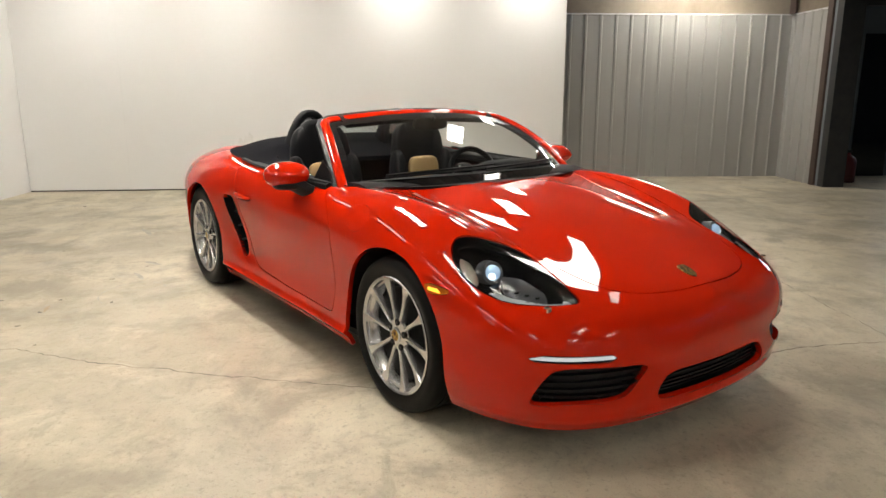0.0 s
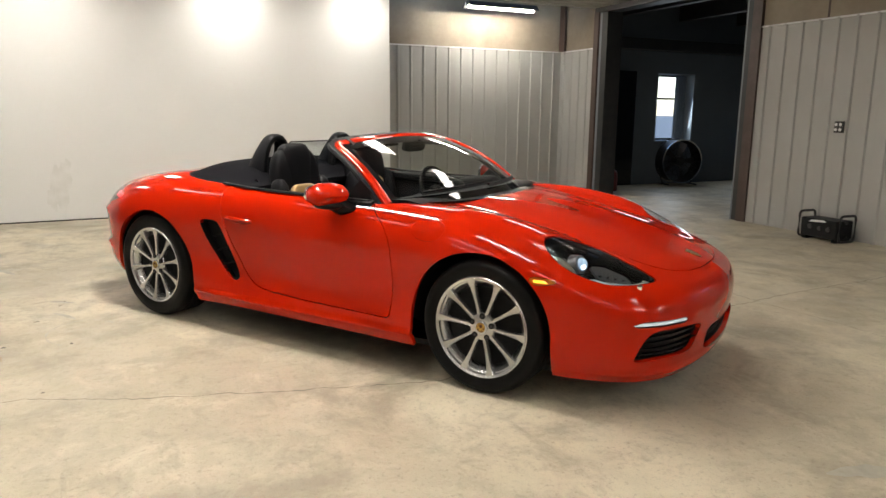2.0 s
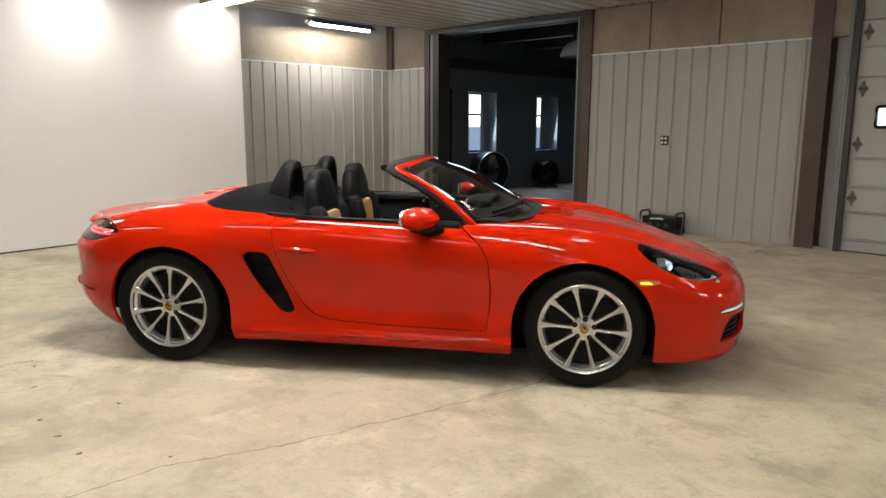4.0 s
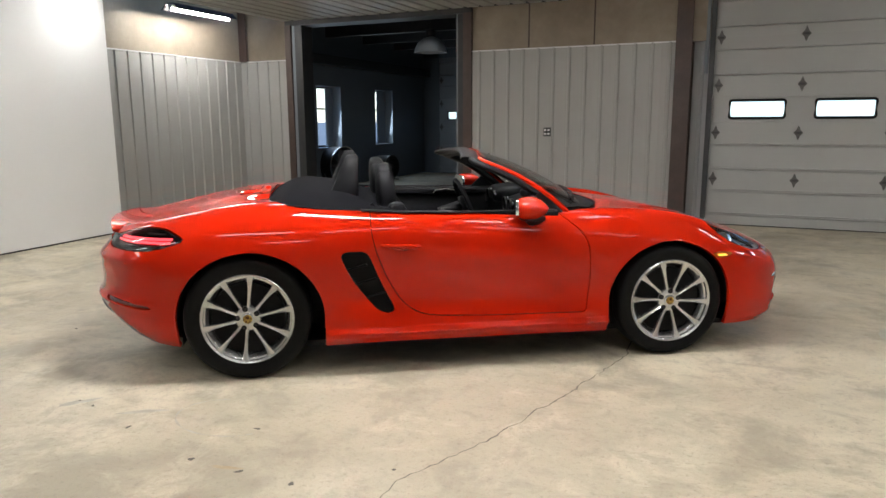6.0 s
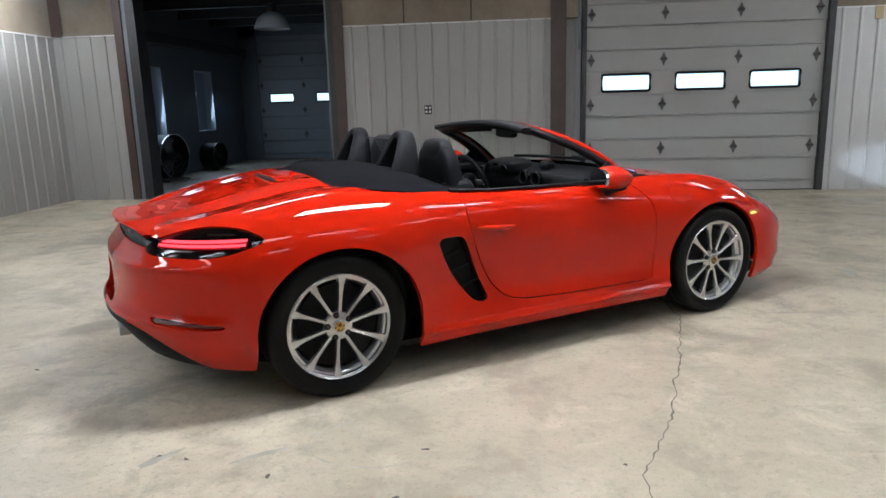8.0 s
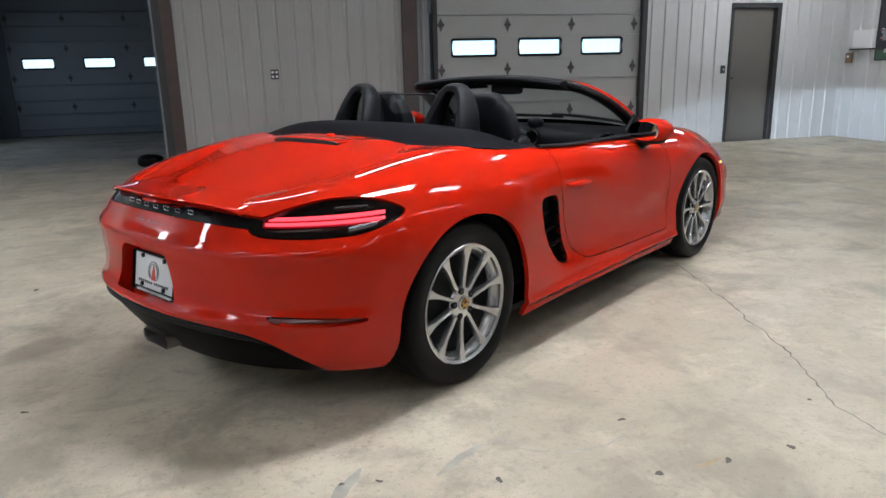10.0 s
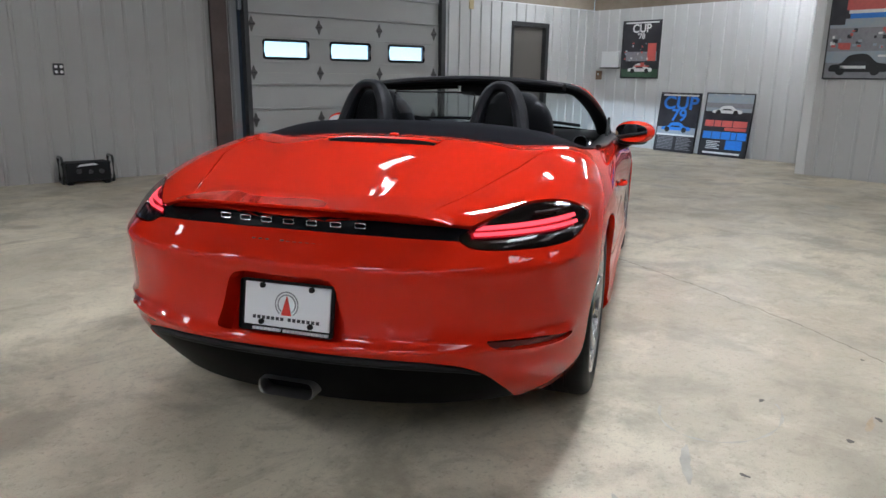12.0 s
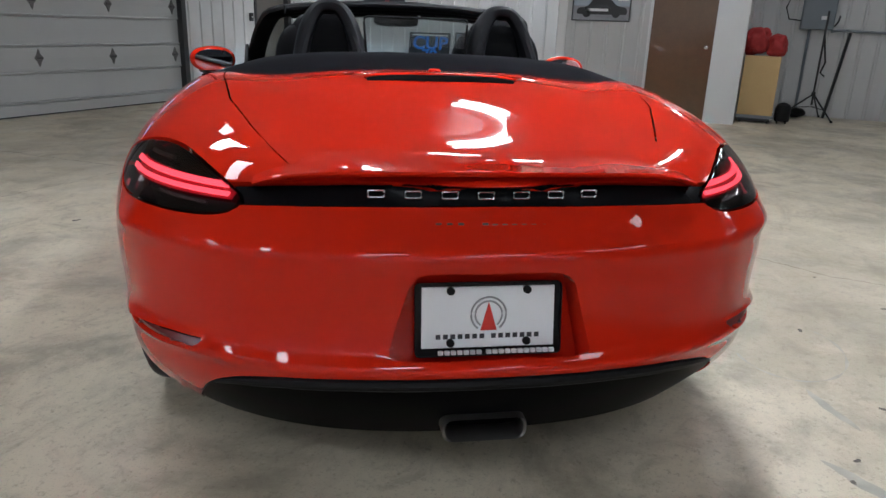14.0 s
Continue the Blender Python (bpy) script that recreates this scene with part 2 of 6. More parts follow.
def cloudy_concrete():
    """Trowelled concrete: drifting pale and grey clouds, smears, fine specks and uneven gloss."""
    m = bpy.data.materials.new("concrete")
    m.use_nodes = True
    nt = m.node_tree
    b = nt.nodes["Principled BSDF"]
    co = nt.nodes.new("ShaderNodeTexCoord")

    def noise(scale, detail, rough, distort, lo, hi, stretch=(1, 1, 1), turn=0):
        mp = nt.nodes.new("ShaderNodeMapping")
        mp.inputs["Scale"].default_value = stretch
        mp.inputs["Rotation"].default_value = (0, 0, radians(turn))
        mp.inputs["Location"].default_value = (scale * 1.7, scale * 0.6, 0)
        nt.links.new(co.outputs["Object"], mp.inputs["Vector"])
        t = nt.nodes.new("ShaderNodeTexNoise")
        t.inputs["Scale"].default_value = scale
        t.inputs["Detail"].default_value = detail
        t.inputs["Roughness"].default_value = rough
        t.inputs["Distortion"].default_value = distort
        nt.links.new(mp.outputs[0], t.inputs["Vector"])
        r = nt.nodes.new("ShaderNodeMapRange")
        r.interpolation_type = "SMOOTHSTEP"
        r.inputs["From Min"].default_value, r.inputs["From Max"].default_value = lo, hi
        nt.links.new(t.outputs["Fac"], r.inputs["Value"])
        return r.outputs[0]

    def layer(below, fac, amount, col):
        k = nt.nodes.new("ShaderNodeMath")
        k.operation = "MULTIPLY"
        k.inputs[1].default_value = amount
        nt.links.new(fac, k.inputs[0])
        mx = nt.nodes.new("ShaderNodeMix")
        mx.data_type = "RGBA"
        nt.links.new(k.outputs[0], mx.inputs[0])
        if isinstance(below, tuple):
            mx.inputs[6].default_value = (*below, 1)
        else:
            nt.links.new(below, mx.inputs[6])
        mx.inputs[7].default_value = (*col, 1)
        return mx.outputs[2]
    big = noise(0.5, 5, 0.6, 0.6, 0.38, 0.62)
    c = layer((0.37, 0.348, 0.288), big, 1.0, (0.52, 0.492, 0.412))
    c = layer(c, noise(1.4, 7, 0.66, 0.35, 0.46, 0.65), 0.9, (0.27, 0.252, 0.21))
    c = layer(c, noise(2.3, 8, 0.7, 0.5, 0.5, 0.7), 0.45, (0.6, 0.57, 0.485))
    c = layer(c, noise(1.1, 6, 0.65, 0.6, 0.55, 0.72, (1, 3.2, 1), 28), 0.65, (0.27, 0.25, 0.205))
    c = layer(c, noise(7, 6, 0.7, 0.5, 0.48, 0.72), 0.55, (0.25, 0.232, 0.19))
    c = layer(c, noise(38, 4, 0.7, 0.0, 0.53, 0.72), 0.5, (0.18, 0.165, 0.135))
    c = layer(c, noise(150, 3, 0.6, 0.0, 0.56, 0.72), 0.45, (0.16, 0.15, 0.125))
    tint = nt.nodes.new("ShaderNodeMix")
    tint.data_type, tint.blend_type = "RGBA", "MULTIPLY"
    tint.inputs[0].default_value = 1.0
    tint.inputs[7].default_value = (1.15, 1.08, 0.985, 1)
    nt.links.new(c, tint.inputs[6])
    nt.links.new(tint.outputs[2], b.inputs["Base Color"])
    r = nt.nodes.new("ShaderNodeMapRange")
    r.inputs["To Min"].default_value, r.inputs["To Max"].default_value = 0.36, 0.58
    nt.links.new(noise(2.0, 6, 0.65, 0.8, 0.35, 0.65), r.inputs["Value"])
    nt.links.new(r.outputs[0], b.inputs["Roughness"])
    b.inputs["Specular IOR Level"].default_value = 0.4
    bp = nt.nodes.new("ShaderNodeBump")
    bp.inputs["Strength"].default_value, bp.inputs["Distance"].default_value = 0.12, 0.004
    nt.links.new(noise(55, 5, 0.65, 0.0, 0.2, 0.8), bp.inputs["Height"])
    nt.links.new(bp.outputs[0], b.inputs["Normal"])
    return m


concrete = cloudy_concrete()
white_wall = mat("white_wall_paint", (0.80, 0.80, 0.80), 0.45, noise=[(1.2, 0.2, (0.74, 0.74, 0.75), 2), (25, 0.08, (0.7, 0.7, 0.7), 3)], bump=[(60, 0.05, 0.002)])
panel_white = mat("white_metal_panel", (0.345, 0.34, 0.327), 0.38, noise=[(1.5, 0.4, (0.28, 0.27, 0.25), 2.5), (18, 0.18, (0.31, 0.295, 0.27), 3)], rand=0.03, bump=[(14, 0.06, 0.004)])
# Lighter copy of white_metal_panel for the walls at the east end.
panel_lighter = mat("lighter_white_panel", (0.52, 0.52, 0.52), 0.38, noise=[(1.5, 0.35, (0.45, 0.445, 0.435), 2.5), (18, 0.12, (0.45, 0.445, 0.43), 3)], rand=0.03, bump=[(14, 0.06, 0.004)])
liner = mat("aged_insulation_liner", (0.31, 0.265, 0.205), 0.7, noise=[(0.8, 0.9, (0.15, 0.112, 0.075), 3.5), (9, 0.3, (0.2, 0.16, 0.12), 3)], bump=[(9, 0.2, 0.01)])
steel_brown = mat("brown_painted_steel", (0.055, 0.033, 0.027), 0.5, noise=[(6, 0.5, (0.09, 0.06, 0.05), 3), (40, 0.3, (0.03, 0.02, 0.018), 3)])
steel_dark = mat("dark_steel", (0.03, 0.032, 0.035), 0.5, 0.3, noise=[(8, 0.4, (0.06, 0.055, 0.05), 3)])
ceiling_metal = mat("ceiling_sheet", (0.38, 0.375, 0.355), 0.5, noise=[(2, 0.4, (0.3, 0.295, 0.275), 2)])
door_white = mat("overhead_door_paint", (0.37, 0.37, 0.362), 0.42, noise=[(2.2, 0.35, (0.32, 0.32, 0.314), 2.5), (30, 0.12, (0.36, 0.35, 0.33), 3)], rand=0.03)
# Bluish dark tone: the unlit room's dimness is put into the wall colour.
dark_room_tone = mat("dark_room_tone", (0.115, 0.135, 0.155), 0.6, noise=[(1.5, 0.4, (0.085, 0.1, 0.117), 2)])
lamp_glow = mat("lamp_diffuser", (0.9, 0.9, 0.9), 0.5, emit=(1.0, 0.975, 0.94, LAMP_GLOW))
pane_clear = glass("clear_pane", (0.95, 0.97, 1.0))
# Glass tint carries the dimmer, bluish daylight for the overhead door windows.
pane_bluish = glass("bluish_pane", (0.6, 0.69, 0.8))

wood_door = mat("brown_wood_veneer", (0.13, 0.066, 0.026), 0.3, noise=[(2, 0.7, (0.085, 0.042, 0.016), 2.5), (9, 0.35, (0.16, 0.085, 0.035), 3), (60, 0.3, (0.08, 0.04, 0.016), 3)], coat=0.5)
taupe = mat("taupe_door_paint", (0.115, 0.105, 0.092), 0.5, noise=[(3, 0.3, (0.14, 0.125, 0.11), 2)])
trim_white = mat("white_trim", (0.68, 0.68, 0.68), 0.4, noise=[(4, 0.2, (0.6, 0.6, 0.6), 2)])
crack_dark = mat("crack_dirt", (0.13, 0.118, 0.095), 0.8, noise=[(60, 0.6, (0.2, 0.18, 0.15), 3)])
stain_dark = mat("oil_stain", (0.07, 0.06, 0.05), 0.6, noise=[(80, 0.5, (0.15, 0.13, 0.1), 3)])
stain_rust = mat("rust_stain", (0.34, 0.26, 0.16), 0.7, noise=[(30, 0.7, (0.42, 0.36, 0.27), 3)])
smudge_grey = mat("wall_smudge", (0.71, 0.71, 0.70), 0.5, noise=[(7, 1.0, (0.79, 0.79, 0.79), 3)])
ply = mat("tan_plywood", (0.55, 0.38, 0.16), 0.5, noise=[(5, 0.4, (0.48, 0.32, 0.13), 2.5), (60, 0.2, (0.4, 0.26, 0.1), 3)])
red_cloth = mat("red_nylon", (0.36, 0.02, 0.02), 0.7, noise=[(18, 0.5, (0.22, 0.012, 0.014), 2.5)], bump=[(30, 0.5, 0.01)])
grey_box = mat("grey_enamel", (0.16, 0.18, 0.2), 0.45, noise=[(8, 0.3, (0.12, 0.135, 0.15), 2)])
smear_grey = mat("floor_smear", (0.31, 0.29, 0.245), 0.55, noise=[(9, 1.0, (0.44, 0.415, 0.35), 3)])

# ---- the large structure ----
NORTH, ROOF, PANEL_TOP = 5.67, 3.06, 2.43
floor = part("floor", box(-11.2, 5.4, -9.3, 13.4, -0.12, 0), concrete, kind="structure")
tagged(floor, "worn pale concrete floor with cracks and dark stains", "floor")
SHEETS = {}


def sheet(width, height, face, pitch=0.2286, rib=0.019):
    """One ribbed metal liner sheet: x along, y out of the wall (negative), z up."""
    key = (round(width, 3), round(height, 3), face.name)
    if key in SHEETS:
        return SHEETS[key]
    prof = [(0, 0)]
    x = pitch / 2
    while x < width - 0.03:
        prof += [(x - 0.024, 0), (x - 0.013, -rib), (x + 0.013, -rib), (x + 0.024, 0)]
        x += pitch
    prof.append((width, 0))
    V = [(px, py, z) for px, py in prof for z in (0, height)]
    F = [(2 * i, 2 * i + 2, 2 * i + 3, 2 * i + 1) for i in range(len(prof) - 1)]
    me = bpy.data.meshes.new("wall_panel")
    me.from_pydata(V, [], F)
    me.materials.append(face)
    SHEETS[key] = me
    return me


def ribbed(name, label, start, end, z0, z1, thick=0.2, face=None):
    """A wall from start to end (its room face on the right-hand side of that way), clad in ribbed sheets."""
    a, b = Vector((*start, 0)), Vector((*end, 0))
    d = (b - a)
    long = d.length
    turn = math.degrees(math.atan2(d.y, d.x))
    m = pose(a.x, a.y, 0, 0, 0, turn)
    wall_ob = part(name, box(0, long, 0.004, thick, z0, z1), face or panel_white, kind="structure")
    wall_ob.matrix_world = m
    tagged(wall_ob, label, "wall")
    x = 0.0
    while x < long - 0.02:
        w = min(0.9144, long - x)
        sh = new("wall_panel", sheet(w, z1 - z0, face or panel_white))
        sh.parent = wall_ob
        sh.matrix_local = pose(x, -0.0005 * (int(x / 0.9144) % 2), z0)
        x += w
    return wall_ob


def plain(name, label, x0, x1, y0, y1, z0, z1, material, category="wall"):
    return tagged(part(name, box(x0, x1, y0, y1, z0, z1), material, kind="structure"), label, category)


# white partition, turned a little off the square
m = pose(-9.96, 2.04, 0, 0, 0, math.degrees(math.atan2(-7.19, 0.37)))
w = part("wall_white", box(0, 7.2, 0.0, 0.12, 0.018, ROOF + 0.3), white_wall, kind="structure")
# the room face lies on the positive-y side of this frame
w.matrix_world = m
tagged(w, "smooth white painted partition wall with a grey smudge", "wall")
# Dark strip below the wall; its colour stands for shade in the gap.
kick = part("baseboard", box(0, 7.2, 0.01, 0.11, 0.0, 0.018), steel_dark, kind="structure")
kick.matrix_world = m
tagged(kick, "dark strip standing for the shaded gap along the foot of the white wall", "baseboard")
seam = part("trim", box(5.9, 5.903, 0.119, 0.1215, 0.018, ROOF), smudge_grey, kind="structure")
seam.matrix_world = m
for q, (sx, sz, sw, sh) in enumerate(((4.37, 0.42, 0.1, 0.3), (4.31, 0.62, 0.06, 0.14), (4.48, 0.3, 0.05, 0.16))):
    aa = np.linspace(0, 2 * math.pi, 26, endpoint=False)
    rr = 1 + 0.22 * np.sin(3 * aa + q) + 0.14 * np.sin(7 * aa + 2 * q)
    g = prism(np.column_stack([sx + sw * rr * np.cos(aa), sz + sh * rr * np.sin(aa)]), 0.1195, 0.1207 + 0.0004 * q, "xz")
    sm = part("wall_smudge", g, smudge_grey, kind="structure")
    sm.matrix_world = m
    tagged(sm, "faint grey smudge on the white wall", "smudge")
plain("wall_south_1", "smooth white painted return of the partition", -9.7, -8.3, -5.3, -5.15, 0, ROOF, white_wall)
# Unseen south end, added far back so less light reaches the car's flank.
plain("wall_south_2", "unseen side wall reaching back to the far south wall", -8.45, -8.3, -9.0, -5.3, 0, ROOF, panel_white)
ribbed("wall_south_3", "unseen ribbed metal wall set far back to keep the car flank dark", (5.0, -9.0), (-8.4, -9.0), 0, ROOF)

ribbed("wall_west", "dull white ribbed metal wall behind the partition", (-10.8, -1.0), (-10.8, NORTH), 0, PANEL_TOP)
plain("wall_west_band", "brown-stained insulation above the ribbed wall", -11.0, -10.78, -1.0, NORTH, PANEL_TOP, 3.7, liner)
plain("wall_alcove", "plain wall closing the gap behind the partition", -10.8, -9.9, -1.2, -1.0, 0, 3.7, liner)
ribbed("wall_north_1", "white ribbed metal wall beside the wide opening", (-10.8, NORTH), (-9.82, NORTH), 0, PANEL_TOP)
plain("wall_north_band_1", "brown-stained insulation above the ribbed wall", -10.8, -9.82, NORTH + 0.012, NORTH + 0.2, PANEL_TOP, 3.7, liner)
ribbed("wall_north_2", "white ribbed metal wall with a socket", (-6.42, NORTH), (-3.49, NORTH), 0, PANEL_TOP)
plain("wall_north_band_2", "beige insulation liner above the ribbed wall", -6.42, -3.0, NORTH + 0.015, NORTH + 0.2, PANEL_TOP, ROOF, liner)
ribbed("wall_north_3", "narrow white ribbed metal strip beside the overhead door", (-3.27, NORTH + 0.16), (-3.06, NORTH + 0.16), 0, PANEL_TOP, 0.06)
plain("wall_north_back", "plain wall behind the narrow ribbed strip", -3.55, -2.95, NORTH + 0.225, NORTH + 0.3, 0, ROOF, steel_dark)
ribbed("wall_north_4", "white ribbed metal wall beside the overhead door", (0.25, NORTH), (1.745, NORTH), 0, PANEL_TOP, face=panel_lighter)
ribbed("wall_north_5", "white ribbed metal wall above the steel door", (1.745, NORTH), (2.665, NORTH), 2.135, PANEL_TOP, face=panel_lighter)
ribbed("wall_north_6", "white ribbed metal wall in the corner", (2.665, NORTH), (3.9, NORTH), 0, PANEL_TOP, face=panel_lighter)
plain("wall_north_band_3", "brown beam above the ribbed wall", 0.25, 3.9, NORTH + 0.005, NORTH + 0.2, PANEL_TOP, ROOF, liner)
ribbed("wall_east", "white ribbed metal wall with framed posters", (3.9, NORTH), (3.9, 1.1), 0, PANEL_TOP, face=panel_lighter)
plain("wall_east_band", "brown liner above the ribbed wall", 3.9, 4.1, 1.1, NORTH, PANEL_TOP, ROOF, liner)
ribbed("wall_office_1", "white ribbed office wall with a framed poster", (2.72, 1.0), (2.72, -0.13), 0, ROOF, 0.15, face=panel_lighter)
ribbed("wall_office_2", "white ribbed wall above the wooden door", (2.72, -0.13), (2.72, -1.01), 2.08, ROOF, 0.15, face=panel_lighter)
plain("wall_office_corner", "smooth white corner post", 2.705, 3.9, 1.0, 1.12, 0, ROOF, trim_white)
plain("wall_office_post", "smooth white wall end beside the wooden door", 2.70, 2.95, -1.36, -1.01, 0, ROOF, trim_white)
plain("wall_office_side", "white side wall of the office", 2.95, 4.7, -1.35, -1.2, 0, ROOF, panel_lighter)
ribbed("wall_far_east", "white ribbed metal wall with an electric box", (4.7, -1.35), (4.7, -9.0), 0, ROOF, face=panel_lighter)
for x0, x1, nm in ((-10.8, -9.82, "a"), (-6.42, -3.49, "b"), (0.25, 3.9, "c")):
    plain("trim", "thin metal edge on top of the ribbed wall", x0, x1, NORTH - 0.018, NORTH + 0.02, PANEL_TOP - 0.012, PANEL_TOP + 0.006, trim_white, "trim")
plain("trim", "thin metal edge on top of the ribbed wall", -10.805, -10.78, 0, NORTH, PANEL_TOP - 0.012, PANEL_TOP + 0.006, trim_white, "trim")
for x in (-5.55, -4.6):
    plain("trim", "vertical joint in the liner", x, x + 0.02, NORTH + 0.008, NORTH + 0.02, PANEL_TOP, ROOF, steel_brown, "trim")

# steel frame: columns, jambs and lintel
def column(name, label, x0, x1, y0, y1, z1):
    """An H-section steel post."""
    bm = box(x0, x1, y0, y0 + 0.014, 0, z1, 0.002)
    box(x0, x1, y1 - 0.014, y1, 0, z1, 0.002, bm)
    box((x0 + x1) / 2 - 0.006, (x0 + x1) / 2 + 0.006, y0 + 0.012, y1 - 0.012, 0, z1, 0, bm)
    return tagged(part(name, bm, steel_brown, kind="structure", angle=30), label, "column")


column("column", "dark brown steel column", -3.49, -3.28, NORTH - 0.05, NORTH + 0.2, ROOF)
column("column", "dark brown steel column in the corner", -10.78, -10.62, NORTH - 0.06, NORTH + 0.1, 3.7).location.z = PANEL_TOP
for x0, x1, mt, lb in ((-9.82, -9.70, steel_brown, "brown steel jamb"), (-9.70, -9.64, grey_box, "grey edge of the jamb"), (-9.64, -9.5, steel_dark, "dark door track"),
                       (-6.68, -6.655, grey_box, "grey edge of the jamb"), (-6.655, -6.56, steel_dark, "dark door track"), (-6.56, -6.42, steel_brown, "brown steel jamb")):
    plain("door_frame", lb, x0, x1, NORTH - (0.03 if mt is steel_brown else 0.0), NORTH + (0.3 if mt is steel_dark else 0.22), 0, 2.99, mt, "frame")
plain("door_frame", "dark steel lintel over the wide opening", -9.82, -6.42, NORTH - 0.02, NORTH + 0.25, 2.98, ROOF + 0.4, steel_dark, "frame")
for x0, x1 in ((-3.06, -3.0), (0.17, 0.25)):
    plain("door_track", "dark steel track of the overhead door", x0, x1, NORTH - 0.06, NORTH + 0.05, 0, ROOF, steel_dark, "track")
plain("door_track", "grey steel guide beside the overhead door", -3.115, -3.075, NORTH - 0.03, NORTH + 0.02, 2.0, ROOF, grey_box, "track")

# ceiling sheets with ribs
prof = []
x = -9.85
while x < 5.0:
    prof += [(x, 0), (x + 0.17, 0), (x + 0.185, 0.03), (x + 0.225, 0.03)]
    x += 0.24
V = [(px, y, ROOF + pz) for px, pz in prof for y in (-9.0, NORTH)]
F = [(2 * i, 2 * i + 1, 2 * i + 3, 2 * i + 2) for i in range(len(prof) - 1)]
ceiling = part("ceiling", (V, F), ceiling_metal, kind="structure", angle=20)
tagged(ceiling, "white ribbed sheet metal ceiling", "ceiling")
part("ceiling_back", box(-9.9, 5.1, -9.2, NORTH + 0.1, ROOF + 0.04, ROOF + 0.1), steel_dark, ceiling)
plain("ceiling_alcove", "dark roof space over the alcove", -11.1, -9.8, -1.2, NORTH + 0.2, 3.7, 3.8, steel_dark, "ceiling")
for y in (0.5, 2.2, 3.9, 5.2):
    bm = box(-10.8, -9.86, y - 0.05, y + 0.05, 3.32, 3.335)
    box(-10.8, -9.86, y - 0.05, y + 0.05, 3.53, 3.545, 0, bm)
    box(-10.8, -9.86, y - 0.005, y + 0.005, 3.33, 3.54, 0, bm)
    tagged(part("roof_purlin", bm, steel_dark, kind="structure"), "dark steel purlin", "beam")

# overhead door with three panes
def overhead_door(x0, x1, y, face, windows, pane_w, pane_z, hinges, material, label):
    """Sections 0.61 m high with two pressed ribs each; face -1 looks to negative y."""
    ob = empty("garage_door", pose(0, y, 0), label, "garage door", kind="structure")
    for k in range(5):
        z0, z1 = 0.012 + 0.61 * k, 0.012 + 0.61 * (k + 1) - 0.0004
        # Deep slots below the ribs put their shadow lines into the shape.
        cuts = [z0, z0 + 0.118, z0 + 0.119, z0 + 0.131, z0 + 0.132, z0 + 0.146, z0 + 0.15, z0 + 0.16, z0 + 0.436, z0 + 0.437, z0 + 0.449, z0 + 0.45, z0 + 0.464, z0 + 0.468, z1]
        deep = [0, 0, 0.04, 0.04, -0.014, -0.014, 0.01, 0.012, 0.012, 0.04, 0.04, -0.014, -0.014, 0, 0]
        if pane_z and z0 < pane_z[0] < z1:
            xs = [x0]
            for wx in windows:
                xs += [wx, wx + pane_w]
            xs.append(x1)
            bm = bmesh.new()
            for i in range(len(xs) - 1):
                if i % 2 == 0:
                    box(xs[i], xs[i + 1], 0, 0.045, z0, z1, 0, bm)
                else:
                    box(xs[i], xs[i + 1], 0, 0.045, z0, pane_z[0], 0, bm)
                    box(xs[i], xs[i + 1], 0, 0.045, pane_z[1], z1, 0, bm)
            for zz in (z0 + 0.139, z0 + 0.461):
                box(x0, x1, -0.016, 0.0, zz - 0.008, zz + 0.008, 0.002, bm)
            part("door_section", bm, material, ob, angle=20)
        else:
            V = [(xx, face * -1 * d, z) for z, d in zip(cuts, deep) for xx in (x0, x1)]
            n = len(cuts)
            V += [(x0, 0.045, z0), (x1, 0.045, z0), (x0, 0.045, z1), (x1, 0.045, z1)]
            F = [(2 * i, 2 * i + 1, 2 * i + 3, 2 * i + 2) for i in range(n - 1)]
            F += [(0, 2 * n, 2 * n + 1, 1), (2 * n - 2, 2 * n - 1, 2 * n + 3, 2 * n + 2), (2 * n, 2 * n + 2, 2 * n + 3, 2 * n + 1)]
            part("door_section", (V, F), material, ob, angle=20)
        if k:
            for hx in hinges:
                d = rounded([(hx, z0 + 0.095), (hx + 0.024, z0 + 0.035), (hx + 0.055, z0), (hx + 0.024, z0 - 0.035), (hx, z0 - 0.095), (hx - 0.024, z0 - 0.035), (hx - 0.055, z0), (hx - 0.024, z0 + 0.035)], 2)
                h = part("hinge", prism(d, -0.012, -0.001, "xz"), hinge_steel, ob)
                part("hinge_pin", cyl((hx - 0.03, -0.016, z0), (hx + 0.03, -0.016, z0), 0.011, None, 10), dark_metal, h)
    for wx in windows:
        fr = corners([(wx - 0.01, pane_z[0] - 0.01), (wx + pane_w + 0.01, pane_z[0] - 0.01), (wx + pane_w + 0.01, pane_z[1] + 0.01), (wx - 0.01, pane_z[1] + 0.01)], 0.035)
        win = part("window", tube([(px, -0.006, pz) for px, pz in fr], 0.017, 8, closed=True), rubber, ob, "door window in a black rubber frame")
        part("pane", prism(fr, 0.018, 0.022, "xz"), pane_bluish, win).visible_shadow = False
    part("bottom_seal", box(x0, x1, 0.0, 0.04, 0, 0.014), rubber, ob)
    return ob


hinge_steel = mat("hinge_steel", (0.1, 0.098, 0.095), 0.5, 0.5, noise=[(40, 0.5, (0.09, 0.085, 0.08), 3)])
overhead_door(-3.0, 0.17, NORTH + 0.02, -1, (-2.767, -1.763, -0.772), 0.64, (1.43, 1.637), (-2.93, -1.945, -0.95, 0.07), door_white, "white overhead garage door with three small windows")
plain("wall_north_head", "liner above the overhead door", -3.06, 0.25, NORTH + 0.005, NORTH + 0.2, ROOF - 0.02, ROOF + 0.3, liner)

